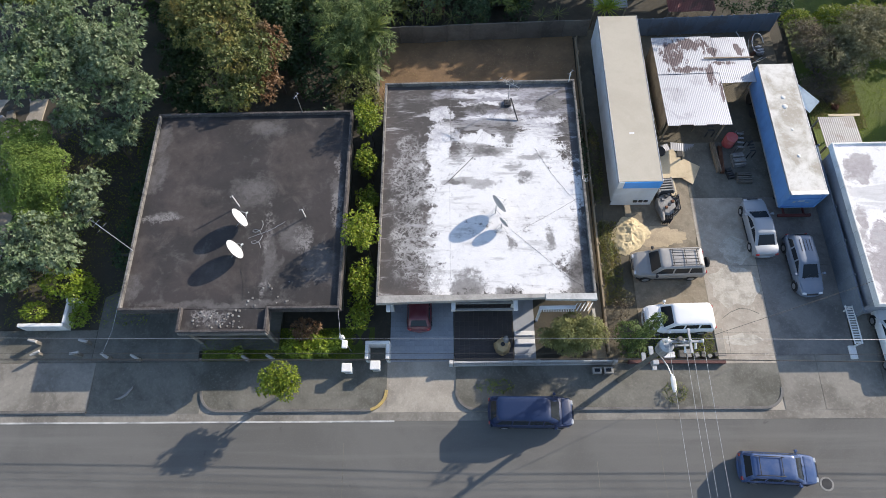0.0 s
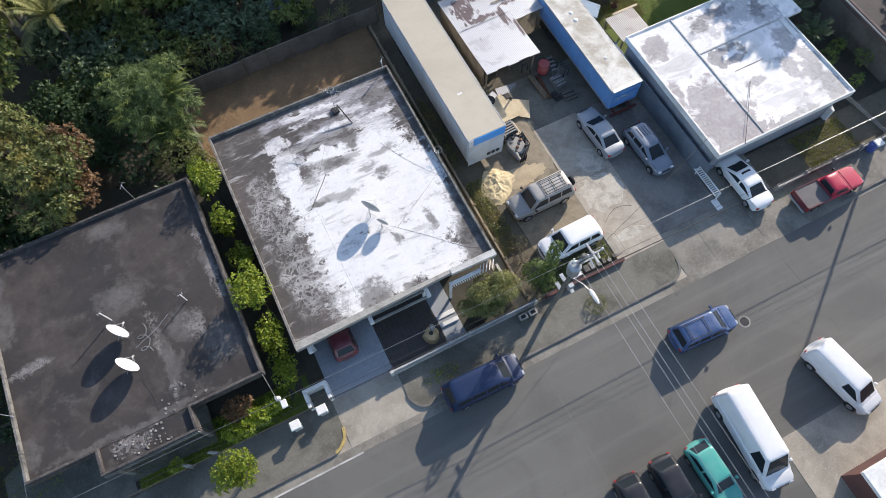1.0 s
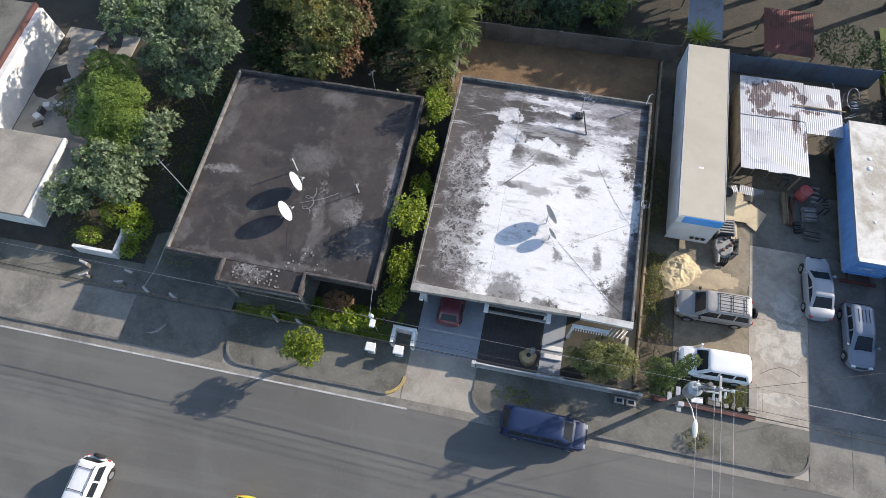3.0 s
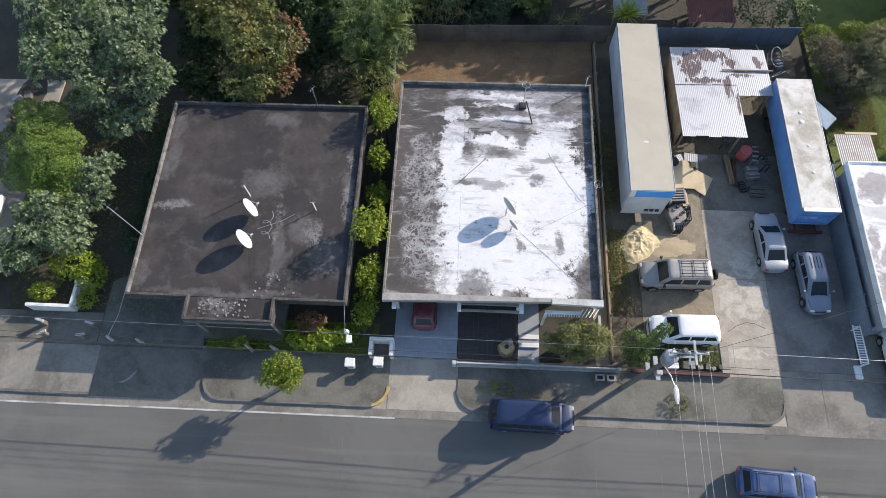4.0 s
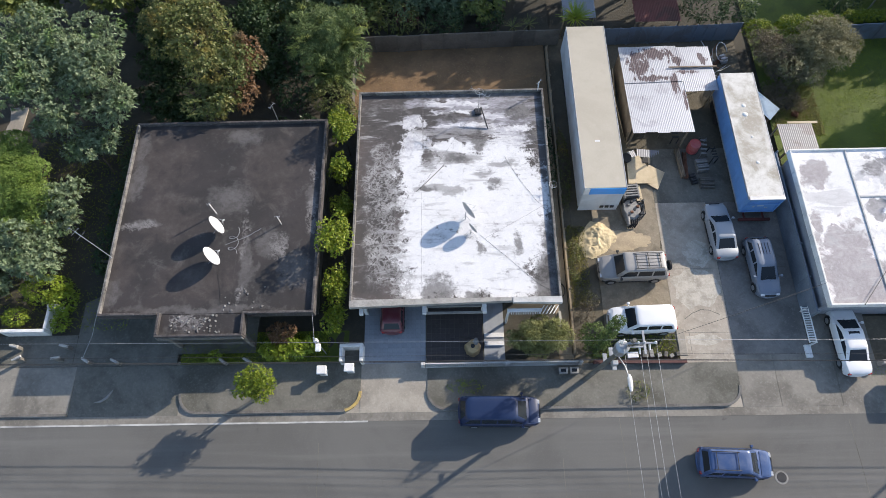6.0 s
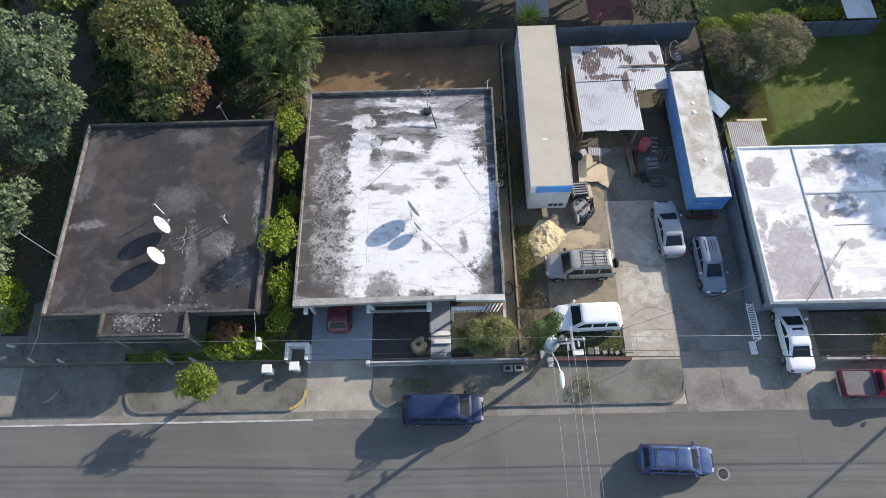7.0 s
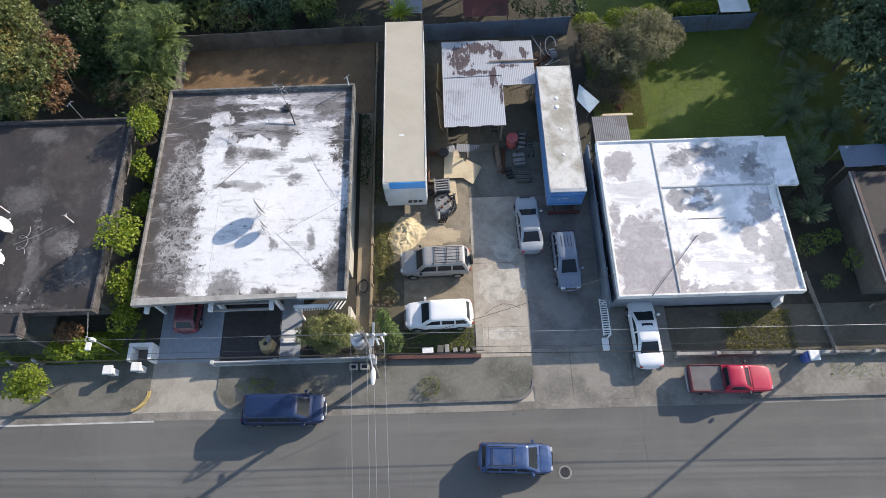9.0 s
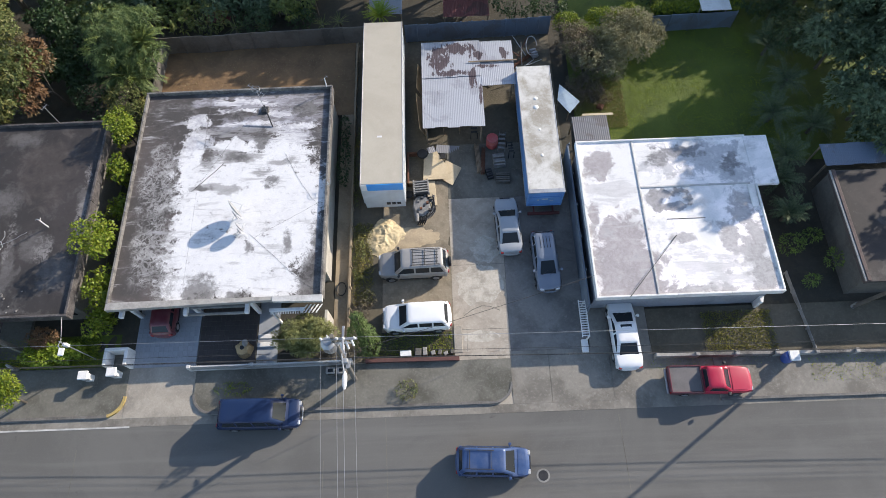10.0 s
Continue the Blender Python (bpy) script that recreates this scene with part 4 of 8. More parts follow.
vehicle("suv", "silver four-wheel-drive car with black roof rack on the yard", "car", (15.56, 18.3, 0.09), 181, 4.95, 1.95, 1.92, 1.16, 1.08, (-2.30, -2.05, 0.78, 1.32), P_SILVER, (0, 0.3, 0.62, 1), rack=True, stripes=True, spare=True, base=M_PLASTIC, wheel_r=0.38, z0=0.34)
vehicle("suv", "white compact four-wheel-drive car parked on the yard", "car", (15.72, 14.42, 0.07), 181, 4.65, 1.92, 1.72, 1.08, 1.02, (-2.12, -1.85, 0.55, 1.18), P_WHITE, (0, 0.3, 0.62, 1), rack=False, wheel_r=0.36, z0=0.30)
vehicle("saloon_car", "silver saloon car parked nose to the shed", "car", (22.42, 21.1, 0.1), 92, 4.45, 1.74, 1.42, 0.95, 0.88, (-1.62, -0.75, 0.25, 1.1), P_SILVER2, (0, 0.5, 1), tail=0.97)
vehicle("estate_car", "grey-blue estate car with roof rails on the yard", "car", (24.86, 18.2, 0.1), -88, 4.5, 1.74, 1.50, 0.97, 0.90, (-2.12, -1.8, 0.12, 1.15), P_GREYBLUE, (0, 0.3, 0.64, 1), stripes=True, curve=0.28)
vehicle("saloon_car", "white saloon car with dark sunroof on the driveway", "car", (29.55, 12.7, 0.09), 91, 4.75, 1.78, 1.42, 0.96, 0.88, (-1.55, -0.62, 0.48, 1.40), P_WHITE, (0, 0.5, 1), sunroof=True, tail=0.98)
vehicle("van", "dark navy passenger van parked at the kerb", "van", (5.55, 8.35, 0.02), -1, 5.35, 1.92, 2.02, 1.15, 1.04, (-2.56, -2.2, 1.05, 1.75), P_NAVY, (0, 0.28, 0.56, 0.80, 1), wheel_r=0.34, z0=0.28, curve=0.34, bumper=M_STEEL)
vehicle("suv", "blue metallic people carrier on the street", "car", (20.3, 4.92, 0.0), -3, 4.6, 1.82, 1.68, 1.05, 0.98, (-2.12, -1.88, 0.62, 1.30), P_BLUE, (0, 0.3, 0.62, 1), rack=True, wheel_r=0.34, z0=0.28)
vehicle("hatchback", "dark red car parked under the carport roof", "car", (-1.62, 15.7, 0.12), 90, 3.9, 1.66, 1.42, 0.96, 0.9, (-1.78, -1.35, 0.3, 1.0), P_DARKRED, (0, 0.5, 1))
vehicle("cargo_van", "large white panel van parked across the street", "van", (18.85, -2.2, 0.0), -94, 6.3, 2.05, 2.5, 1.25, 1.15, (-3.05, -2.95, 1.45, 2.25), P_WHITE2, (0.72, 1), rear_glass=False, wheel_r=0.36, z0=0.32)
vehicle("cargo_van", "white delivery van parked across the street", "van", (26.3, -1.75, 0.0), -80, 5.1, 1.85, 2.0, 1.15, 1.08, (-2.45, -2.35, 0.95, 1.75), P_WHITE2, (0.66, 1), rear_glass=False, wheel_r=0.34, z0=0.28)
vehicle("hatchback", "sea-green hatchback parked across the street", "car", (15.5, -2.9, 0.0), -88, 4.1, 1.68, 1.42, 0.95, 0.88, (-1.9, -1.35, 0.35, 1.05), P_GREEN, (0, 0.5, 1))
vehicle("hatchback", "black car parked across the street", "car", (12.95, -2.75, 0.0), -91, 4.3, 1.72, 1.45, 0.95, 0.88, (-1.9, -1.35, 0.35, 1.05), P_BLACK, (0, 0.5, 1))
vehicle("hatchback", "black hatchback parked across the street", "car", (10.4, -2.6, 0.0), -92, 4.1, 1.70, 1.45, 0.95, 0.88, (-1.9, -1.35, 0.35, 1.05), P_BLACK, (0, 0.5, 1))
vehicle("suv", "silver-white four-wheel-drive car with a spare wheel across the street", "car", (-21.3, -1.0, 0.0), -93, 4.4, 1.80, 1.85, 1.12, 1.05, (-2.05, -1.85, 0.65, 1.2), P_WHITE2, (0, 0.36, 0.68, 1), spare=True, base=M_PLASTIC, wheel_r=0.37, z0=0.34, rack=True)
vehicle("hatchback", "bright yellow car with dark rear window across the street", "car", (-11.3, -1.1, 0.0), -90, 3.9, 1.66, 1.45, 0.98, 0.9, (-1.85, -1.45, 0.3, 0.95), P_YELLOW, (0, 0.5, 1))


def pickup(at, turn):
    v = thing("pickup_truck", "red pickup truck with grey covered bed at the kerb", "truck", at, turn)
    L, hw = 5.3, 0.88
    st = [(-0.55, hw, 0.34, 1.04), (-0.4, hw, 0.32, 1.06), (1.0, hw, 0.32, 1.06), (1.14, hw, 0.32, 1.04), (2.0, hw * 0.97, 0.32, 0.98), (2.4, hw * 0.9, 0.34, 0.9), (2.62, hw * 0.8, 0.42, 0.74)]
    part("body", loft(bmesh.new(), [section(*s) for s in st]), P_RED, v, "red painted body")
    cabin(v, -0.5, -0.42, 0.55, 1.12, hw * 0.9, hw * 0.78, 1.04, 1.62, P_RED, (0, 1), M_GLASS)
    part("bonnet", loft(bmesh.new(), [[(x, w, z), (x, w * 0.5, z + 0.02), (x, -w * 0.5, z + 0.02), (x, -w, z), (x, -w, z - 0.05), (x, w, z - 0.05)] for x, w, z in ((1.22, 0.72, 1.065), (1.8, 0.70, 1.03), (2.35, 0.64, 0.93))]), P_RED, v)
    for s in (1, -1):
        part("bed_side", B(-2.62, -0.6, min(s * 0.80, s * hw), max(s * 0.80, s * hw), 0.45, 1.06, 0.03), P_DARKRED, v, "faded dark red bed side")
        for x in (-1.65, 1.62):
            wheel(v, x, s * (hw - 0.085), 0.33, 0.22, M_STEEL)
        part("headlight", B(2.42, 2.6, s * 0.55 - 0.13, s * 0.55 + 0.13, 0.66, 0.8, 0.02), M_LAMP_CLEAR, v)
        part("tail_light", B(-2.66, -2.6, s * 0.8 - 0.07, s * 0.8 + 0.07, 0.65, 0.95, 0.01), M_LAMP_RED, v)
        part("mirror", B(0.82, 0.98, s * 1.0 - 0.1, s * 1.0 + 0.1, 1.08, 1.26, 0.03), M_PLASTIC, v, "black door mirror")
    part("tailgate", B(-2.66, -2.58, -0.79, 0.79, 0.45, 1.05, 0.02), P_DARKRED, v, "dark red tailgate")
    part("bed_front", B(-0.66, -0.585, -0.79, 0.79, 0.45, 1.10, 0.02), P_DARKRED, v)
    part("bed_cover", grid_sheet(-2.57, -0.67, -0.79, 0.79, 0.99, 0.2, 0.03, 1.5), M_BEDMAT, v, "grey sheet over the load bed")
    part("bed_floor", B(-2.57, -0.67, -0.79, 0.79, 0.45, 0.6), M_DARKMETAL, v)
    part("bumper", B(-2.80, -2.68, -0.8, 0.8, 0.42, 0.58, 0.02), M_STEEL, v, "steel rear step bumper")
    part("bumper", B(2.5, 2.7, -0.72, 0.72, 0.36, 0.56, 0.04), M_PLASTIC, v, "black front bumper")
    return v


pickup((34.55, 9.42, 0.11), -1.5)


def box_trailer(name, label, x0, x1, y0, y1, z0, z1, side, roof, front, legs_at, wheels_at):
    v = thing(name, label, "trailer", ((x0 + x1) / 2, y0, 0.08))
    w, L = (x1 - x0) / 2, y1 - y0
    part("box", B(-w, w, 0, L, z0, z1 - 0.03, 0.03), side, v, "ribbed trailer box")
    part("roof", B(-w + 0.03, w - 0.03, 0.03, L - 0.03, z1 - 0.03, z1, 0.01), roof, v, "dusty trailer roof skin")
    for s in (1, -1):
        part("roof_rail", B(min(s * (w - 0.03), s * (w + 0.025)), max(s * (w - 0.03), s * (w + 0.025)), 0, L, z1 - 0.14, z1 + 0.02, 0.01), M_STEEL, v, "metal top rail")
        part("bottom_rail", B(min(s * w, s * (w + 0.02)), max(s * w, s * (w + 0.02)), 0, L, z0 - 0.02, z0 + 0.16, 0.01), M_STEEL, v)
        bm = bmesh.new()
        for k in range(int(L / 0.6)):
            box(bm, min(s * (w - 0.01), s * (w + 0.014)), max(s * (w - 0.01), s * (w + 0.014)), 0.3 + k * 0.6, 0.34 + k * 0.6, z0 + 0.16, z1 - 0.14)
        part("side_ribs", bm, side, v)
        part("landing_leg", B(s * 0.8 - 0.06, s * 0.8 + 0.06, legs_at, legs_at + 0.14, 0, z0, 0.01), M_DARKMETAL, v)
        for y in wheels_at:
            t = lathe([(0.2, -0.3), (0.44, -0.28), (0.5, -0.22), (0.5, 0.22), (0.44, 0.28), (0.2, 0.3)])
            bmesh.ops.rotate(t, verts=t.verts, matrix=Matrix.Rotation(radians(90), 3, "Z"))
            bmesh.ops.translate(t, verts=t.verts, vec=(s * (w - 0.36), y, 0.5))
            part("wheel", t, M_RUBBER, v, "worn black trailer tyre")
    part("chassis", B(-0.5, 0.5, 0.3, L - 0.2, z0 - 0.3, z0 - 0.001, 0.02), M_DARKMETAL, v, "dark steel chassis beams")
    return v, w


tr, tw = box_trailer("semi_trailer", "long white box semi-trailer with dusty tan roof", 12.1, 15.08, 23.15, 37.85, 1.0, 3.78, M_TRAILER, M_CANVAS, None, 1.6, (11.0, 12.3))
part("front_panel", B(-tw + 0.04, tw - 0.04, -0.035, -0.002, 0.45, 2.93, 0.01), M_TRAILER, tr, "grimy white front panel")
part("front_panel", B(-tw + 0.42, tw - 0.02, -0.05, -0.002, 2.95, 3.76, 0.01), M_BLUEPAINT, tr, "bright blue top panel")
part("front_panel", B(-tw + 0.02, -tw + 0.40, -0.045, -0.002, 2.95, 3.75, 0.01), M_WHITE, tr, "white corner plate")
part("side_panel", B(-tw - 0.05, -tw - 0.003, 0.0, 14.6, 1.1, 3.6, 0.01), M_TRAILER, tr, "pale bluish side panel")
for k in range(3):
    part("connector_box", B(0.1 + k * 0.38, 0.38 + k * 0.38, -0.12, -0.04, 0.95, 1.2, 0.02), M_DARKMETAL, tr)
part("nameplate", B(-0.35, 0.0, 3.85, 4.0, 3.78, 3.788), M_WHITE, tr, "small pale plate on the roof")
M_REDBAR = surface("dull_red_bar", (0.11, 0.028, 0.022), (0.05, 0.02, 0.018), (0.15, 0.045, 0.035), big=1.0, small=8.0)
tb, bw = box_trailer("box_trailer", "blue box trailer with stained white roof", 23.82, 26.35, 22.45, 33.55, 1.0, 3.0, M_BLUEBOX, M_BOXROOF, None, 1.2, (8.6, 9.8))
part("bumper", B(-bw + 0.1, bw - 0.1, -0.55, -0.35, 0.5, 0.68, 0.02), M_REDBAR, tb, "dull red front bumper bar")
for s in (-0.7, 0.7):
    part("bumper_arm", B(s - 0.05, s + 0.05, -0.36, 0.6, 0.52, 0.66, 0.01), M_REDBAR, tb)
for x0, x1, z0, z1 in ((-bw + 0.02, -bw + 0.12, 1.1, 2.98), (bw - 0.12, bw - 0.02, 1.1, 2.98), (-bw + 0.13, bw - 0.13, 2.25, 2.33), (-bw + 0.13, bw - 0.13, 1.1, 1.2)):
    part("front_frame", B(x0, x1, -0.10, -0.002, z0, z1, 0.01), M_BLUEBOX, tb, "raised blue frame of the trailer front")
for x0, x1, z0, z1 in ((-0.25, 0.2, 1.85, 2.0), (-0.55, -0.4, 1.7, 1.9), (0.35, 0.6, 1.62, 1.7)):
    part("front_mark", B(x0, x1, -0.012, -0.002, z0, z1), M_DULLWHITE, tb, "worn white mark")
part("front_beam", B(-bw, bw, -0.12, 0.2, 3.0, 3.08, 0.02), M_STEEL, tb, "metal front roof edge")
for y, r in ((3.0, 0.13), (7.2, 0.2), (8.0, 0.16), (5.2, 0.1)):
    bm = bmesh.new()
    bmesh.ops.create_uvsphere(bm, u_segments=12, v_segments=6, radius=r)
    bmesh.ops.scale(bm, verts=bm.verts, vec=(1, 1, 0.35))
    bmesh.ops.translate(bm, verts=bm.verts, vec=(0.1 - r, y, 3.0))
    part("roof_vent", bm, M_WHITE, tb, "round white roof vent")


# ---- sheds, fences and walls ----
M_TIN = corrugated("galvanised_sheet", (0.30, 0.31, 0.335), (0.16, 0.135, 0.125), rust_amount=0.4)
M_TIN_GREY = corrugated("dull_grey_sheet", (0.14, 0.142, 0.148), (0.10, 0.09, 0.085), rust_amount=0.7)
M_TIN_SHED = corrugated("shed_sheet", (0.40, 0.41, 0.43), (0.05, 0.032, 0.034), rust_amount=0.2, patches=((18.0, 35.3, 1.0, 1.2), (19.6, 36.2, 1.4, 0.6), (19.0, 33.7, 1.6, 0.32), (20.5, 33.2, 0.25, 1.3), (21.0, 31.4, 0.16, 1.0), (21.6, 34.3, 0.9, 0.2), (23.0, 35.6, 0.4, 0.5), (20.9, 35.4, 0.5, 0.5)))
M_TIN_RED = corrugated("red_rusted_sheet", (0.14, 0.045, 0.04), (0.06, 0.03, 0.025), rust_amount=0.8)
M_TIN_BLUE = corrugated("bluish_sheet", (0.15, 0.19, 0.245), (0.12, 0.10, 0.09), rust_amount=0.4)
M_PLY = surface("pale_plywood", (0.56, 0.46, 0.30), (0.38, 0.30, 0.19), (0.66, 0.57, 0.4), big=0.8, small=6.0, relief=0.003)
M_SAND = surface("building_sand", (0.60, 0.49, 0.29), (0.45, 0.35, 0.2), (0.70, 0.60, 0.40), big=0.8, small=8.0, relief=0.03)
M_SANDSPILL = surface("trodden_sand", (0.42, 0.335, 0.215), (0.27, 0.215, 0.145), (0.56, 0.46, 0.31), big=1.0, small=7.0, relief=0.02)
M_CASTING = surface("grimy_grey_casting", (0.22, 0.215, 0.20), (0.10, 0.095, 0.09), (0.42, 0.41, 0.39), big=2.0, small=9.0, rough=0.6, metal=0.2, relief=0.01)
M_BRICKRED = surface("terracotta_paint", (0.115, 0.048, 0.040), (0.06, 0.034, 0.03), (0.17, 0.085, 0.07), big=0.8, small=7.0, rand=0.2)
M_STONE = surface("old_block_wall", (0.125, 0.115, 0.098), (0.055, 0.05, 0.042), (0.20, 0.188, 0.16), big=0.6, small=5.0, rand=0.3)
M_REDPLAST = paint("faded_red_plastic", (0.38, 0.03, 0.03), rough=0.5, amount=0.2, coat=0.0)
M_BLUEPLAST = paint("blue_plastic", (0.02, 0.07, 0.30), rough=0.45, amount=0.15, coat=0.0)
M_TARP = surface("pale_blue_tarpaulin", (0.42, 0.50, 0.54), (0.28, 0.33, 0.36), (0.52, 0.6, 0.63), big=0.8, small=6.0, relief=0.01)
M_CABLE = surface("black_cable", (0.03, 0.03, 0.03), (0.02, 0.02, 0.02), (0.05, 0.05, 0.05), relief=0.0)
M_ALU = surface("aluminium_wire", (0.36, 0.36, 0.36), (0.25, 0.25, 0.25), (0.45, 0.45, 0.45), rough=0.4, metal=0.6, relief=0.0)
M_TIMBERPOLE = surface("dark_timber_pole", (0.10, 0.085, 0.07), (0.05, 0.042, 0.035), (0.16, 0.14, 0.115), big=1.0, small=9.0)
M_DRY = surface("dry_straw", (0.42, 0.30, 0.15), (0.25, 0.18, 0.09), (0.55, 0.42, 0.24), big=1.5, small=9.0)


def sheet(x0, x1, y0, y1, z_at, pitch=0.14, amp=0.008, sag=0.0):
    """A corrugated sheet with its waves running along y; z_at(x, y) gives the slope."""
    n = max(4, int((x1 - x0) / pitch * 4))
    bm = bmesh.new()
    rows = []
    for j in range(3):
        y = y0 + (y1 - y0) * j / 2
        rows.append([bm.verts.new((x0 + (x1 - x0) * i / n, y, z_at(x0 + (x1 - x0) * i / n, y) + amp * math.sin(math.tau * (x1 - x0) * i / n / pitch) - sag * (j == 1))) for i in range(n + 1)])
    for j in range(2):
        for i in range(n):
            bm.faces.new((rows[j][i], rows[j][i + 1], rows[j + 1][i + 1], rows[j + 1][i])).smooth = True
    ret = bmesh.ops.extrude_face_region(bm, geom=bm.faces[:])
    bmesh.ops.translate(bm, verts=[v for v in ret["geom"] if isinstance(v, bmesh.types.BMVert)], vec=(0, 0, -0.006))
    return bm


def tin_roof(parent, x0, x1, y0, y1, z_at, mats, width=0.92, name="roof_sheet"):
    n = max(1, round((x1 - x0) / width))
    for i in range(n):
        a, b = x0 + (x1 - x0) * i / n, x0 + (x1 - x0) * (i + 1) / n + 0.004
        dy, dz = random.uniform(-0.05, 0.05), 0.002 * (i % 2)
        part(name, sheet(a, b, y0 + dy, y1 + dy * 0.5, lambda x, y: z_at(x, y) + dz, (b - a) / max(1, round((b - a) / 0.14))), mats[i % len(mats)] if isinstance(mats, tuple) else mats, parent)


shed = thing("shed", "open tin-roofed workshop shed with rusting corrugated sheets", "shed")
zs = lambda x, y: 2.70 - (y - 28.5) * 0.06
tin_roof(shed, 16.5, 21.15, 28.45, 33.6, lambda x, y: zs(x, y), M_TIN_SHED)
tin_roof(shed, 16.5, 21.15, 33.3, 37.05, lambda x, y: zs(x, y) + 0.05, M_TIN_SHED)
tin_roof(shed, 21.15, 23.75, 32.35, 34.9, lambda x, y: zs(x, y) + 0.02, M_TIN_SHED)
tin_roof(shed, 21.15, 23.75, 34.7, 36.9, lambda x, y: zs(x, y) + 0.07, M_TIN_SHED)
for x, y in ((16.75, 28.9), (20.9, 28.9), (16.75, 33.3), (20.9, 33.2), (23.5, 32.6), (16.75, 36.8), (23.5, 36.5), (20.4, 36.8)):
    part("post", B(x - 0.06, x + 0.06, y - 0.06, y + 0.06, 0, zs(x, y) - 0.03, 0.01), M_WOOD, shed, "timber post")
for y in (28.95, 33.2, 36.6):
    part("beam", B(16.6, 21.1, y - 0.05, y + 0.05, zs(0, y) - 0.19, zs(0, y) - 0.065, 0.01), M_WOOD, shed, "timber roof beam")
part("wall", B(16.62, 16.68, 29.2, 36.6, 0.0, 2.15), M_WOOD, shed, "board side wall")
part("wall", B(16.8, 23.4, 36.7, 36.76, 0.0, 2.2), M_TIN_BLUE, shed, "sheet back wall")
part("loose_plank", B(20.2, 24.0, 34.66, 34.78, zs(0, 34.7) + 0.12, zs(0, 34.7) + 0.17, 0.01), M_WOOD, shed, "loose plank lying on the roof")
bm = B(-0.6, 0.6, -1.7, 1.7, -0.015, 0.015)
solid("leaning_panel", bm, M_PLY, "pale panel leaning on the shed", "panel", at=pose(16.3, 31.2, 0.66, 0, 68, 4))
solid("leaning_panel", B(-0.6, 0.6, -1.2, 1.2, -0.015, 0.015), M_PLY, "weathered panel leaning on the shed", "panel", at=pose(16.28, 34.6, 0.63, 0, 70, -3))
solid("tin_offcut", sheet(-0.9, 0.9, -0.35, 0.35, lambda x, y: 0.0), M_TIN, "bent tin offcut lying before the shed", "metal sheet", at=pose(18.3, 28.2, 0.12, 3, 2, -6))
solid("tin_offcut", sheet(-0.3, 0.3, -0.5, 0.5, lambda x, y: 0.0), M_TIN, "bent tin offcut lying before the shed", "metal sheet", at=pose(17.1, 28.0, 0.12, 2, 4, 20))

lean = thing("lean_to", "small tin-roofed lean-to behind the blue house", "shed")
tin_roof(lean, 27.75, 30.4, 26.75, 29.4, lambda x, y: 2.15 - (y - 26.7) * 0.03, M_TIN_GREY)
for x, y in ((27.85, 29.2), (30.3, 29.2), (27.85, 26.85), (30.3, 26.85)):
    part("post", B(x - 0.05, x + 0.05, y - 0.05, y + 0.05, 0, 2.05), M_WOOD, lean)
part("eave_board", B(28.6, 30.9, 29.42, 29.62, 2.02, 2.07, 0.01), M_PLY, lean, "pale loose board")
bm = bmesh.new()
vs = [bm.verts.new(c) for c in ((27.3, 32.9, 1.55), (28.75, 31.3, 1.35), (27.9, 30.4, 1.15), (27.05, 31.6, 1.25))]
bm.faces.new(vs)
ret = bmesh.ops.extrude_face_region(bm, geom=bm.faces[:])
bmesh.ops.translate(bm, verts=[v for v in ret["geom"] if isinstance(v, bmesh.types.BMVert)], vec=(0, 0, -0.02))
tarp = solid("tarpaulin", bm, M_TARP, "pale blue tarpaulin stretched on posts by the trailer", "tarpaulin")
for x, y, z in ((27.35, 32.75, 1.5), (28.6, 31.3, 1.33), (27.85, 30.55, 1.15), (27.12, 31.6, 1.23)):
    part("post", B(x - 0.03, x + 0.03, y - 0.03, y + 0.03, 0, z), M_WOOD, tarp)


def panel_fence(name, label, p0, p1, h, mat, panel=2.0, t=0.08, gap=0.03, jitter=0.05, piece="panel"):
    a, b = Vector(p0), Vector(p1)
    d = (b - a)
    ang = math.degrees(math.atan2(d.y, d.x))
    f = thing(name, label, "fence", (a.x, a.y, 0), ang, kind="structure")
    n = max(1, round(d.length / panel))
    w = d.length / n
    for i in range(n):
        hh = h + random.uniform(-jitter, jitter)
        part(piece, B(i * w + gap / 2, (i + 1) * w - gap / 2, -t / 2 + random.uniform(-0.01, 0.01), t / 2, -0.05, hh, 0.008), mat, f)
    for i in range(n + 1):
        part("post", B(i * w - 0.07, i * w + 0.07, -0.07 - t / 2, -t / 2 - 0.002, -0.05, h + 0.08, 0.01), mat, f)
    return f


panel_fence("back_fence", "dark grey concrete panel wall behind the yard", (-5.5, 39.0), (12.0, 39.4), 1.9, M_STONE)
panel_fence("back_fence", "bluish metal sheet fence behind the shed", (15.2, 39.2), (27.2, 39.5), 2.0, M_TIN_BLUE, panel=0.95, t=0.03, gap=0.005)
panel_fence("plot_wall", "low block wall between house and truck yard", (10.97, 12.2), (11.03, 38.9), 0.5, M_SANDY, panel=1.6, t=0.14, gap=0.006, jitter=0.02)
panel_fence("plot_wall", "rough wall between the trees and the back yard", (-5.3, 31.8), (-5.2, 39.0), 1.4, M_STONE, panel=1.5, t=0.12)
# wall colour lowered to carry the shade on its yard side
panel_fence("side_wall", "grey-blue side wall along the truck yard, shade in its colour", (27.22, 14.4), (27.22, 27.0), 2.0, M_BLUEWALL, panel=2.4, t=0.12, gap=0.006, jitter=0.01)

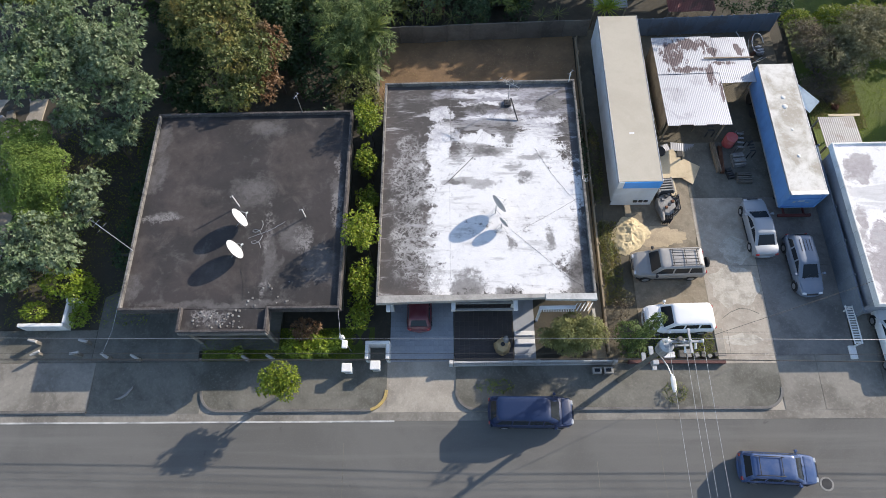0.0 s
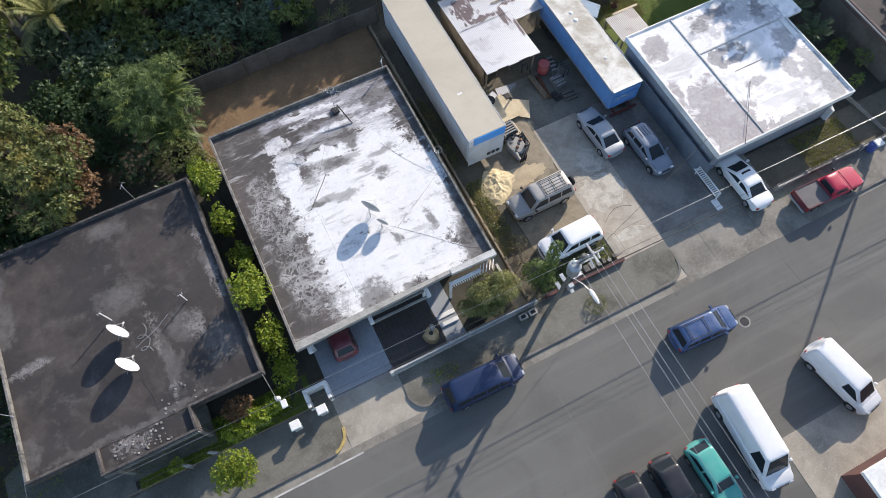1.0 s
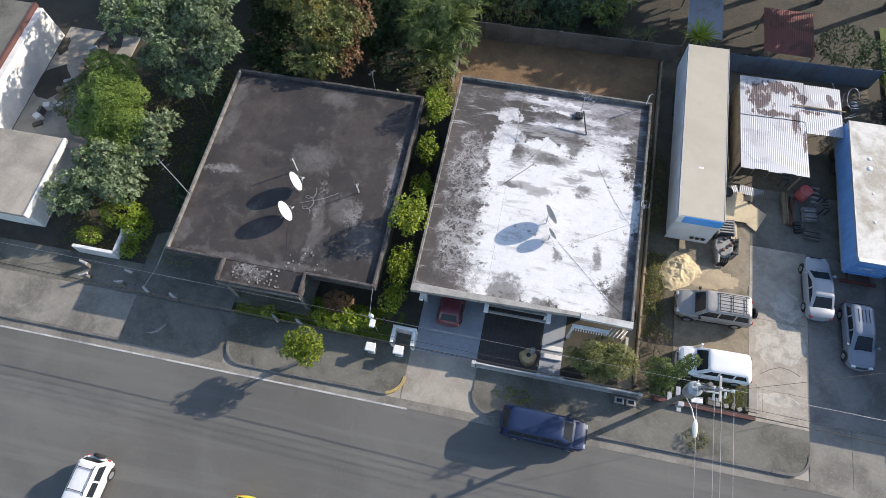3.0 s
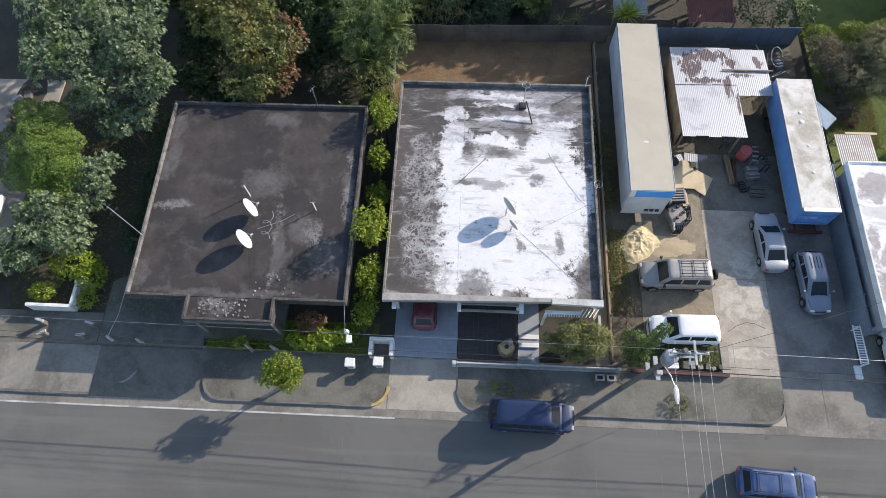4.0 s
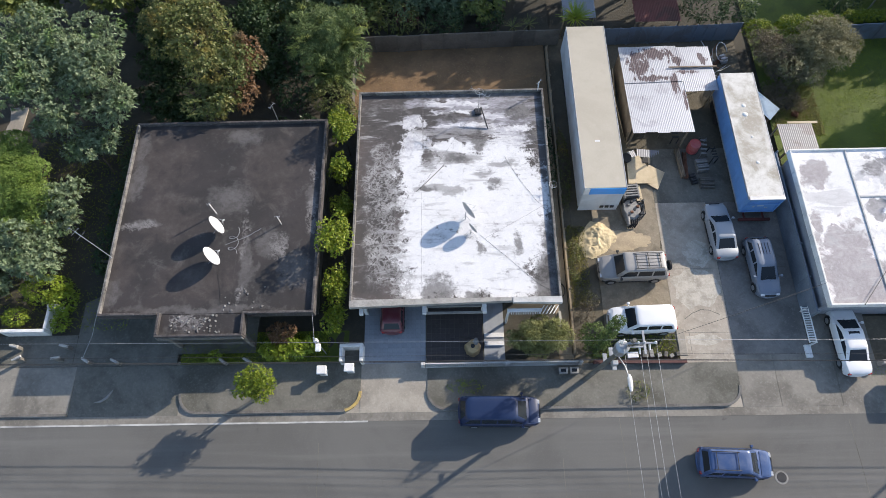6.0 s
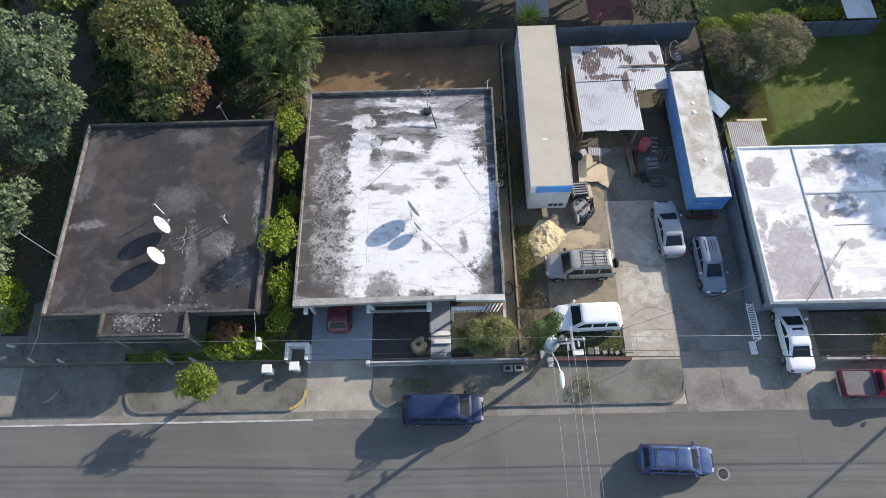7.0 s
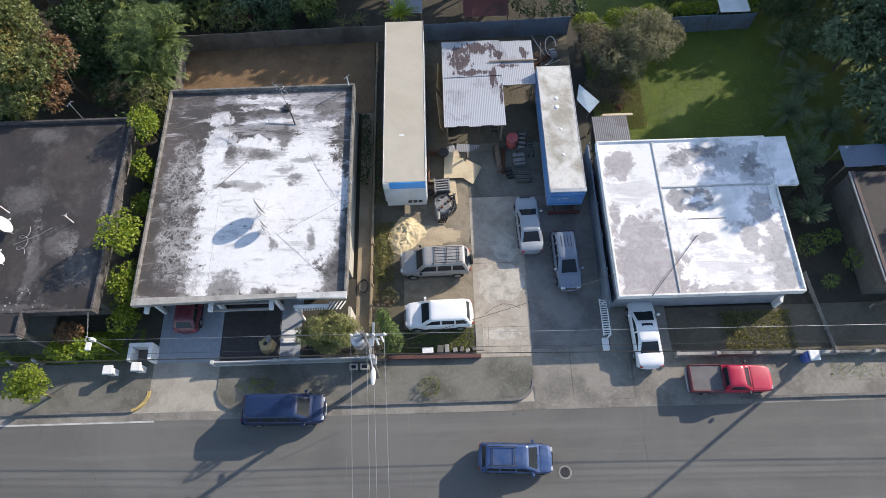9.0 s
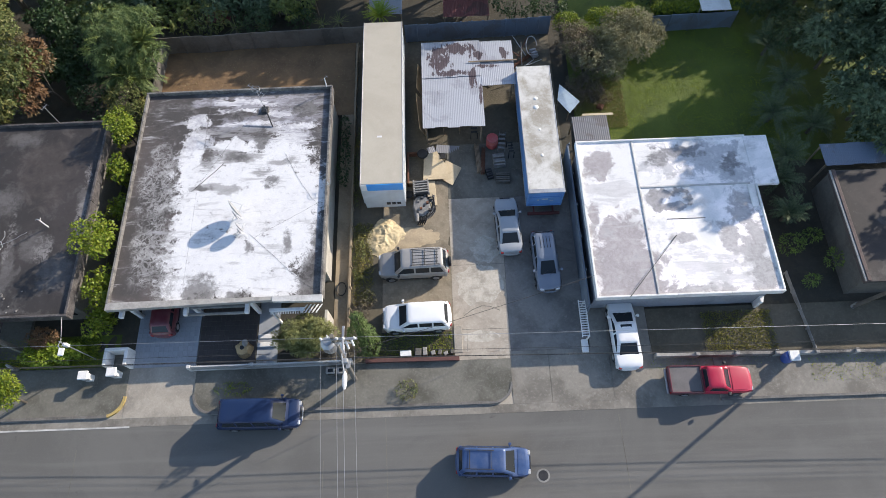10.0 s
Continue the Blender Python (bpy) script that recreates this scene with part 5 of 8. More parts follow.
panel_fence("back_fence", "bluish grey panel wall at the end of the lawn", (35.4, 39.15), (42.6, 39.3), 1.9, M_TIN_BLUE, panel=1.8, t=0.06, gap=0.01)
# front wall of the white house: white balusters under a coping
fw = thing("front_wall", "low white balustrade wall before the white house", "wall", (0.68, 11.55, 0), 0.15, kind="structure")
part("plinth", B(0, 10.4, -0.11, 0.11, -0.05, 0.32, 0.01), M_DULLWHITE, fw, "rendered plinth")
part("coping", B(0, 10.4, -0.045, 0.045, 0.86, 0.92, 0.01), M_DULLWHITE, fw, "white coping")
bal = None
for i in range(72):
    x = 0.08 + i * 0.144
    if bal is None:
        me = B(-0.036, 0.036, -0.085, 0.085, 0.322, 0.858, 0.008)
        bal = part("baluster", me, M_DULLWHITE, fw)
        bal.location = (x, 0, 0)
    else:
        c = new("baluster", bal.data)
        c.parent, c.location = fw, (x, 0, 0)
for x in (-0.16, 4.05, 5.55, 10.56):
    part("pier", B(x - 0.13, x + 0.13, -0.12, 0.12, -0.05, 0.96, 0.02), M_DULLWHITE, fw, "white pier")

# low terracotta wall of the truck yard with loose blocks
yw = thing("low_wall", "low terracotta-painted wall edging the truck yard", "wall", (12.2, 11.62, 0), -0.6, kind="structure")
part("wall", B(0, 6.3, -0.10, 0.10, -0.05, 0.42, 0.015), M_BRICKRED, yw)
part("coping", B(0, 6.3, -0.13, 0.13, 0.42, 0.47, 0.012), M_BRICKRED, yw)
for i, (x, y, w, d, h, rz, m) in enumerate(((14.9, 12.05, 0.75, 0.42, 0.35, 2, M_WHITE), (15.75, 12.1, 0.42, 0.5, 0.4, -4, M_STONE), (16.2, 12.15, 0.3, 0.55, 0.32, 3, M_KERB), (16.75, 12.05, 0.3, 0.3, 0.25, 15, M_KERB), (17.2, 12.1, 0.25, 0.4, 0.22, -12, M_STONE), (17.6, 12.0, 0.3, 0.25, 0.2, 30, M_KERB), (18.05, 12.1, 0.28, 0.3, 0.24, 8, M_STONE))):
    solid("concrete_block", B(-w / 2, w / 2, -d / 2, d / 2, 0, h, 0.03), m, "loose concrete block lying on the yard edge", "block", "blocks on the yard edge", at=pose(x, y, 0.06, 0, 0, rz))
solid("yard_grass", grid_sheet(12.2, 18.1, 11.8, 13.6, 0.115, 0.35, 0.05, 0.9), M_SOIL, "worn grass strip of the truck yard", "grass", kind="structure")
solid("kerb_strip", B(18.19, 18.75, 12.0, 13.9, 0.1, 0.16, 0.02), M_CONC, "raised concrete strip in the yard", "kerb", kind="structure")

# white garden wall and front of the pale house
gw = thing("garden_wall", "low whitewashed garden wall before the pale house", "wall", (31.55, 11.22, 0), -0.9, kind="structure")
for i in range(14):
    part("wall_section", B(i * 2.6, i * 2.6 + 2.59, -0.11, 0.11, -0.05, 0.62 + random.uniform(-0.02, 0.03), 0.02), M_PARAPET if i % 3 else M_FASCIA, gw)
    part("pier", B(i * 2.6 - 0.13, i * 2.6 + 0.13, -0.14, 0.14, -0.05, 0.80, 0.02), M_FASCIA, gw)
grille = thing("gate", "white slatted metal gate leaf beside the driveway", "gate", (26.95, 11.7, 0), 90, kind="structure")
part("base", B(0, 0.9, -0.25, 0.2, 0.0, 0.25, 0.04), M_WHITE, grille, "pale concrete foot")
part("gate_frame", B(0.8, 3.4, -0.26, -0.20, 1.02, 1.10, 0.01), M_WHITE, grille)
part("gate_frame", B(0.8, 3.4, 0.20, 0.26, 0.98, 1.06, 0.01), M_WHITE, grille)
for i in range(15):
    part("slat", B(0.88 + i * 0.17, 0.95 + i * 0.17, -0.2, 0.2, 1.0, 1.05, 0.008), M_WHITE, grille)
for x in (0.85, 3.3):
    part("post", B(x - 0.05, x + 0.05, -0.22, -0.12, 0, 1.0, 0.01), M_WHITE, grille)

# bin niche and letterbox pillars at the driveway
nb = thing("bin_niche", "white U-shaped bin enclosure by the driveway", "enclosure", kind="structure")
part("wall", B(-5.15, -4.93, 11.75, 12.75, 0, 1.2, 0.03), M_WHITE, nb)
part("wall", B(-3.78, -3.54, 11.75, 12.75, 0, 1.2, 0.03), M_WHITE, nb)
part("wall", B(-5.15, -3.54, 12.76, 12.98, 0, 1.2, 0.03), M_WHITE, nb)
part("floor", B(-4.92, -3.79, 11.8, 12.75, 0, 0.14), M_CONC_DARK, nb)
for x, y in ((-6.3, 11.2), (-4.45, 11.35)):
    pl = thing("meter_pillar", "white pillar with a rounded meter box on the pavement", "pillar", (x, y, 0.12), group="pillars by the driveway")
    part("pillar", B(-0.26, 0.26, -0.2, 0.2, 0, 0.95, 0.03), M_WHITE, pl)
    part("cap", B(-0.34, 0.34, -0.3, 0.3, 0.95, 1.08, 0.05), M_WHITE, pl, "white cap slab")
    part("meter_box", B(-0.2, 0.2, -0.26, -0.202, 0.45, 0.85, 0.03), M_STEEL, pl, "grey meter box")
for x in (9.98, 10.72):
    mb = thing("meter_pillar", "grey pillar with pale lid beside the pavement", "pillar", (x, 10.95, 0.12), group="pillars by the power pole")
    part("pillar", B(-0.28, 0.28, -0.18, 0.18, 0, 0.7, 0.02), M_STONE, mb)
    part("lid", B(-0.31, 0.31, -0.22, 0.22, 0.7, 0.76, 0.03), M_KERB, mb, "pale lid with dark window")
    part("window", B(-0.2, 0.2, -0.19, -0.181, 0.4, 0.6), M_WINDOW, mb)
    part("window", B(-0.17, 0.17, -0.1, 0.12, 0.76, 0.77), M_WINDOW, mb)
bn = thing("wheelie_bin", "blue plastic barrel with a white lid", "bin", (40.0, 10.75, 0.13))
part("barrel", lathe([(0.26, 0), (0.33, 0.05), (0.36, 0.5), (0.33, 0.88)], 16), M_BLUEPLAST, bn).rotation_euler = (radians(90), 0, 0)
part("lid", B(-0.15, 0.55, -0.36, 0.34, 0.9, 1.0, 0.06), M_WHITE, bn, "square white lid")

# ---- front of the white house: tiles, path, pergola ----
fl = solid("carport_floor", B(-3.62, 0.68, 11.8, 17.6, -0.1, 0.114), M_TILE_GREY, "grey tiled carport floor", "floor", kind="structure")
pf = solid("patio_floor", B(0.74, 4.7, 11.8, 17.6, -0.1, 0.11), M_CONC_DARK, "dark tiled patio floor", "floor", kind="structure")
solid("garden_path", B(4.76, 6.18, 11.75, 17.6, -0.1, 0.13), M_TILE_GREY, "pale grey entrance path", "path", kind="structure")
solid("planting_bed", grid_sheet(6.2, 9.88, 11.75, 17.5, 0.12, 0.4, 0.08, 0.8), M_SOIL, "dry planting bed before the house", "bed", kind="structure")
solid("planting_bed", grid_sheet(-6.2, -3.64, 13.0, 32.0, 0.10, 0.5, 0.08, 0.8), M_SOIL, "dark planting strip between the houses", "bed", kind="structure")
for i, (y, h) in enumerate(((12.9, 0.3), (13.5, 0.22))):
    solid("step", B(4.8, 6.15, y, y + 0.32, 0.13, h, 0.02), M_WHITE, "white concrete step on the path", "step", kind="structure")
pg = thing("pergola", "white slatted pergola at the front of the house", "pergola", kind="structure")
part("beam", B(6.25, 8.55, 14.45, 14.68, 2.86, 3.02, 0.02), M_WHITE, pg)
part("post", B(6.27, 6.43, 14.5, 14.66, 0.1, 2.86, 0.02), M_WHITE, pg)
for i in range(14):
    part("slat", B(6.32 + i * 0.16, 6.38 + i * 0.16, 14.3, 14.45, 2.82, 2.9, 0.01), M_WHITE, pg)
for i in range(5):
    part("slat", prism(bmesh.new(), [(8.3 + i * 0.24, 14.3), (8.38 + i * 0.24, 14.3), (8.75 + i * 0.24, 14.86), (8.67 + i * 0.24, 14.86)], 2.9, 2.98), M_WHITE, pg)
part("corner_wall", prism(bmesh.new(), [(9.74, 13.4), (9.92, 13.4), (9.92, 14.68), (9.74, 14.68)], 0.1, 2.3), M_WALL, pg, "cream corner wall")
for z in (2.35, 2.6):
    part("beam", B(0.9, 4.6, 15.58 + (z - 2.35), 15.72 + (z - 2.35), z, z + 0.14, 0.01), M_WHITE, wh, "white cross beam")
for x0, x1, n in ((-3.2, -1.8, 2), (1.2, 4.2, 3), (6.7, 9.0, 2)):
    wdw = part("window", B(x0, x1, 17.56, 17.597, 0.95, 2.2), M_WINDOW, wh, "dark window")
    for k in range(n + 1):
        x = x0 + (x1 - x0) * k / n
        part("frame", B(x - 0.04, x + 0.04, 17.53, 17.558, 0.92, 2.24), M_WHITE, wdw)
part("door", B(4.95, 5.9, 17.55, 17.597, 0.12, 2.15), M_WOOD, wh, "wooden front door")
for x0, x1 in ((-19.2, -17.2), (-10.4, -7.6)):
    wdw = part("window", B(x0, x1, 15.46, 15.497, 0.95, 2.2), M_WINDOW, dh, "dark window")
    part("frame", B((x0 + x1) / 2 - 0.04, (x0 + x1) / 2 + 0.04, 15.43, 15.458, 0.92, 2.24), M_WHITE, wdw)
part("door", B(-14.4, -13.4, 15.45, 15.497, 0.05, 2.1), M_WOOD, dh, "wooden front door")
solid("porch_floor", B(-16.6, -11.2, 12.7, 15.5, -0.1, 0.16), M_CONC_DARK, "dark concrete porch floor", "floor", kind="structure")
solid("driveway_slab", B(-24.0, -16.65, 11.92, 20.0, -0.1, 0.08), M_CONC_DARK, "dark stained concrete driveway", "driveway", kind="structure")
part("buttress", prism(bmesh.new(), [(38.8, 14.4), (38.95, 14.35), (39.1, 14.79), (38.8, 14.79)], 0, 1.3), M_WHITE, rh, "white sloping buttress")
part("side_slab", B(38.95, 39.4, 20.6, 22.4, 3.065, 3.14, 0.02), M_WHITE, rh, "white roof strip")

# floor tiles, each a piece
def tile_field(parent, x0, x1, y0, y1, z, size, mat):
    nx, ny = round((x1 - x0) / size), round((y1 - y0) / size)
    sx, sy = (x1 - x0) / nx, (y1 - y0) / ny
    first = None
    for j in range(ny):
        for i in range(nx):
            if first is None:
                first = part("tile", B(-sx / 2 + 0.006, sx / 2 - 0.006, -sy / 2 + 0.006, sy / 2 - 0.006, 0, 0.012), mat, parent)
                o = first
            else:
                o = new("tile", first.data)
                o.parent = parent
            o.location = (x0 + (i + 0.5) * sx, y0 + (j + 0.5) * sy, z + random.uniform(0, 0.002))


tile_field(fl, -3.6, 0.66, 11.85, 15.9, 0.11, 0.33, M_TILE_GREY)
tile_field(pf, 0.76, 4.68, 11.85, 15.9, 0.11, 0.33, M_TILE_DARK)

# short pillars before the dark house; pale caps stand in for slivers of sunlight
M_PILLAR = surface("pale_sliver_cap", (0.42, 0.40, 0.365), (0.26, 0.245, 0.22), (0.52, 0.50, 0.46), big=1.5, small=9.0)
first_pillar = None
for x, y, rz in ((-27.9, 13.28, -12), (-24.4, 13.24, -12), (-27.5, 12.42, 24), (-24.8, 12.4, 8), (-22.7, 12.2, -30), (-20.65, 12.1, -28), (-13.2, 11.98, -35), (-11.5, 12.0, -30)):
    if first_pillar is None:
        first_pillar = thing("fence_pillar", "short pillar, its pale cap standing in for a sliver of sunlight", "pillar", (x, y, 0.05), rz, "pillars of the front fence")
        part("shaft", B(-0.16, 0.16, -0.12, 0.12, 0, 0.85, 0.02), M_WALL_D, first_pillar)
        part("cap", loft(bmesh.new(), [[(-0.34, -0.08, 0.86), (0.34, -0.10, 0.86), (0.34, 0.10, 0.86), (-0.34, 0.08, 0.86)], [(-0.33, -0.03, 0.9), (0.3, -0.07, 0.97), (0.3, 0.07, 0.97), (-0.33, 0.03, 0.9)]], False), M_PILLAR, first_pillar, "pale sloping cap")
    else:
        copy_thing(first_pillar, pose(x, y, 0.05, 0, 0, rz))
solid("roof_cable", tube(bmesh.new(), [(-20.75, 15.2, 3.9), (-21.9, 13.6, 2.0), (-22.9, 12.25, 0.9)], 0.014, 5), M_ALU, "thin pale cable from the roof to the fence", "cable")
solid("kerb_stub", prism(bmesh.new(), [(-21.9, 9.45), (-21.5, 9.42), (-21.05, 9.7), (-20.75, 10.2), (-20.78, 10.3), (-21.15, 9.8), (-21.5, 9.56)], 0.05, 0.16), M_KERB, "pale curved strip in the driveway", "kerb", kind="structure")

# ---- neighbours at the edges ----
lh = thing("house", "neighbouring house with grey flat roof and white side wall", "house", kind="structure")
part("wall", B(-45, -32.5, 15.6, 21.4, -0.1, 2.8), M_WHITE, lh, "white rendered wall")
part("roof", B(-45.4, -31.9, 15.1, 21.6, 2.8, 3.1, 0.03), M_CONC, lh, "grey stained flat roof")
part("roof_edge", B(-31.9, -31.75, 15.1, 21.6, 2.75, 3.2, 0.02), M_WHITE, lh, "white roof edge")
wb = thing("house", "white building with a dark red roof edge", "house", kind="structure")
part("wall", B(-52, -39.2, 22.6, 33.0, -0.1, 3.2), M_WHITE, wb, "white wall")
part("roof", B(-52, -39.9, 22.4, 33.2, 3.2, 3.45, 0.03), M_CONC_DARK, wb, "dark grey roof")
part("roof_edge", B(-39.9, -39.65, 22.4, 33.2, 3.15, 3.55, 0.02), M_BRICKRED, wb, "dark red roof edge")
solid("side_yard", B(-39.1, -32.6, 21.7, 34, -0.1, 0.09), M_CONC, "cluttered concrete side yard", "yard", kind="structure")
for i in range(16):
    w, d, h = random.uniform(0.3, 0.9), random.uniform(0.2, 0.8), random.uniform(0.15, 0.7)
    solid("crate", B(-w / 2, w / 2, -d / 2, d / 2, 0, h, 0.03), random.choice((M_STEEL, M_WHITE, M_WOOD, M_STONE)), "pale crate stacked in the side yard", "crate", "crates in the side yard", at=pose(-37.6 + 0.16 * i + random.uniform(-0.3, 0.6), 24 + 0.55 * i, 0.09, 0, 0, random.uniform(0, 90)))
gl = thing("garden_wall", "low white corner wall of the wooded garden", "wall", (-26.0, 14.35, 0), kind="structure")
part("wall", B(-3.2, 0, -0.12, 0.12, -0.05, 1.0, 0.02), M_WHITE, gl)
part("wall", B(-0.12, 0.12, 0.13, 1.6, -0.05, 1.05, 0.02), M_WHITE, gl)
part("wall", B(-0.1, 0.75, 1.62, 1.85, -0.05, 1.2, 0.03), M_WHITE, gl)
for i in range(12):
    part("baluster", B(-2.9 + i * 0.2, -2.8 + i * 0.2, -0.2, -0.13, 0.2, 0.9, 0.01), M_WHITE, gl)
M_REDGREY = surface("reddish_grey_render", (0.105, 0.075, 0.066), (0.05, 0.038, 0.036), (0.17, 0.135, 0.12), big=1.0, small=6.0, amount=0.8)
eh = thing("house", "neighbouring house with dark flat roof and reddish edge", "house", kind="structure")
part("wall", B(45.3, 58, 15.2, 23.4, -0.1, 2.75), M_STONE, eh, "dull grey wall")
part("roof", B(45.2, 58, 14.9, 23.2, 2.75, 3.0, 0.02), M_ROOF_D, eh, "dark stained flat roof")
part("roof_edge", B(44.95, 45.2, 14.9, 23.2, 2.65, 3.25, 0.02), M_REDGREY, eh, "reddish grey parapet")
part("roof_edge", B(44.82, 44.94, 14.9, 23.2, 3.1, 3.2, 0.01), M_FASCIA, eh, "pale pipe along the edge")
tr2 = thing("lean_to", "bluish tin roof beside the dark house", "shed")
tin_roof(tr2, 45.2, 52, 24.0, 25.8, lambda x, y: 2.5, M_TIN_BLUE)
for x, y in ((45.3, 24.1), (51.5, 25.6), (45.3, 25.6), (51.5, 24.1)):
    part("post", B(x - 0.05, x + 0.05, y - 0.05, y + 0.05, 0, 2.45), M_WOOD, tr2)
panel_fence("plot_fence", "thin pale rail fence between the gardens", (41.6, 16.8), (42.15, 11.4), 0.4, M_FASCIA, panel=1.3, t=0.03, gap=0.02, jitter=0.01)
bk = thing("lean_to", "bright corrugated tin roof behind the back fence", "shed")
tin_roof(bk, 12.3, 15.0, 40.0, 46, lambda x, y: 2.5 + (y - 40) * 0.02, M_TIN)
for x, y in ((12.4, 40.2), (14.9, 40.2), (12.4, 45.5), (14.9, 45.5)):
    part("post", B(x - 0.05, x + 0.05, y - 0.05, y + 0.05, 0, 2.45), M_WOOD, bk)
br = thing("lean_to", "dark red rusted tin roof behind the back fence", "shed")
tin_roof(br, 18.4, 22.2, 39.9, 44.5, lambda x, y: 2.0, M_TIN_RED)
for x, y in ((18.5, 40.0), (22.1, 40.0), (18.5, 44), (22.1, 44)):
    part("post", B(x - 0.05, x + 0.05, y - 0.05, y + 0.05, 0, 1.95), M_WOOD, br)
# small tin roof added in place of a red-brown scrap heap
bq = thing("lean_to", "red-brown rusted tin on posts, standing in for a scrap heap", "shed")
tin_roof(bq, -1.9, 0.2, 41.3, 43.0, lambda x, y: 1.1, M_TIN_RED)
for x, y in ((-1.8, 41.4), (0.1, 41.4), (-1.8, 42.9), (0.1, 42.9)):
    part("post", B(x - 0.05, x + 0.05, y - 0.05, y + 0.05, 0, 1.07), M_WOOD, bq)
bu = thing("lean_to", "bluish tin roof beyond the back yard", "shed")
tin_roof(bu, 4.0, 7.6, 42.6, 46.0, lambda x, y: 2.0, M_TIN_BLUE)
part("wall", B(4.2, 7.4, 42.9, 42.98, -0.1, 1.95), M_STONE, bu, "dull grey wall")
for x in (4.9, 6.3):
    part("window", B(x, x + 0.7, 42.86, 42.898, 0.8, 1.6, 0.01), M_WINDOW, bu, "small dark window")
for x, y in ((4.1, 42.7), (7.5, 42.7), (4.1, 45.9), (7.5, 45.9)):
    part("post", B(x - 0.05, x + 0.05, y - 0.05, y + 0.05, 0, 1.96), M_WOOD, bu)
wr = thing("lean_to", "white flat awning roof beyond the hedge", "awning")
part("roof", B(39.42, 41.82, 38.95, 42.5, 2.4, 2.5, 0.02), M_WHITE, wr)
for x, y in ((39.5, 39.5), (41.7, 39.5), (39.5, 42.4), (41.7, 42.4)):
    part("post", B(x - 0.05, x + 0.05, y - 0.05, y + 0.05, 0, 2.4), M_STEEL, wr)
sh = thing("house", "pinkish building with white roof edge across the street", "house", kind="structure")
part("wall", B(22.6, 34, -22, -6.6, -0.1, 2.6), M_BRICKRED, sh, "faded pink wall")
part("roof", B(22.3, 34, -22, -6.4, 2.6, 2.9, 0.03), M_WHITE, sh, "white flat roof")
solid("forecourt", B(20.5, 40, -9.0, -3.2, -0.05, 0.02), M_CONC, "pale concrete forecourt across the street", "forecourt", kind="structure")

# ---- street furniture ----
mh = thing("manhole", "round iron manhole cover in the asphalt", "manhole", (23.4, 4.05, 0.0), kind="structure")
part("ring", lathe([(0.30, -0.02), (0.42, 0.0), (0.42, 0.012), (0.33, 0.012)], 24), M_KERB, mh, "pale concrete ring").rotation_euler = (radians(90), 0, 0)
part("cover", lathe([(0.05, -0.02), (0.31, 0.0), (0.31, 0.02), (0.1, 0.024)], 24), M_DARKMETAL, mh, "dark iron cover").rotation_euler = (radians(90), 0, 0)


def wire(parent, a, b, sag, r, mat, name="wire"):
    a, b = Vector(a), Vector(b)
    n = 24
    pts = [a.lerp(b, i / n) - Vector((0, 0, sag * 4 * (i / n) * (1 - i / n))) for i in range(n + 1)]
    part(name, tube(bmesh.new(), pts, r, 5), mat, parent)


pp = thing("utility_pole", "concrete power pole with transformer, lamp and wires", "pole", (11.5, 10.48, 0.1))
part("pole", tube(bmesh.new(), [(0, 0, 0), (0.5, -0.22, 11.0)], 0.17, 12, 0.11), M_STONE, pp, "grey concrete pole")
part("crossarm", B(-0.15, 1.75, -0.34, -0.24, 10.55, 10.67, 0.01), M_STEEL, pp, "steel crossarm")
part("crossarm", B(0.5, 1.3, -0.36, -0.27, 9.9, 10.0, 0.01), M_STEEL, pp, "steel crossarm")
part("arm_brace", tube(bmesh.new(), [(0.48, -0.3, 9.9), (1.3, -0.3, 10.55)], 0.03, 6), M_STEEL, pp)
part("arm_brace", B(0.98, 1.1, -0.9, 0.35, 10.68, 10.76, 0.01), M_STEEL, pp)
for x in (-0.08, 0.72, 1.05, 1.62):
    part("insulator", tube(bmesh.new(), [(x, -0.29, 10.67), (x, -0.29, 10.76), (x, -0.29, 10.78), (x, -0.29, 10.9)], 0.075, 8, 0.04), M_WHITE, pp, "white insulator")
    wire(pp, (x, -0.29, 10.88), (x * 1.1 + 1.6, -50, 10.4), 1.0, 0.009, M_ALU)
part("transformer", tube(bmesh.new(), [(0.12, -0.3, 9.05), (0.12, -0.3, 9.95)], 0.34, 18), M_STEEL, pp, "grey drum transformer")
part("transformer_lid", tube(bmesh.new(), [(0.12, -0.3, 9.96), (0.12, -0.3, 10.02), (0.12, -0.3, 10.1)], 0.37, 18, 0.2), M_STEEL, pp, "pale domed lid")
for a in (0.4, 1.5, 2.6):
    part("bushing", tube(bmesh.new(), [(0.12 + 0.2 * math.cos(a), -0.3 + 0.2 * math.sin(a), 10.02), (0.12 + 0.3 * math.cos(a), -0.3 + 0.3 * math.sin(a), 10.38)], 0.045, 7, 0.03), M_WHITE, pp, "ceramic bushing")
for a in (2.2, 3.1, 4.0, 4.9):
    part("cooling_fin", B(0.12 + 0.35 * math.cos(a) - 0.03, 0.12 + 0.35 * math.cos(a) + 0.03, -0.3 + 0.35 * math.sin(a) - 0.03, -0.3 + 0.35 * math.sin(a) + 0.03, 9.15, 9.85, 0.005), M_STEEL, pp)
part("transformer_bracket", B(0.3, 0.6, -0.3, -0.2, 9.3, 9.4, 0.01), M_STEEL, pp)
part("lamp_arm", tube(bmesh.new(), [(0.42, -0.2, 7.6), (0.6, -0.9, 8.1), (0.72, -1.5, 8.2)], 0.04, 8), M_STEEL, pp, "curved lamp arm")
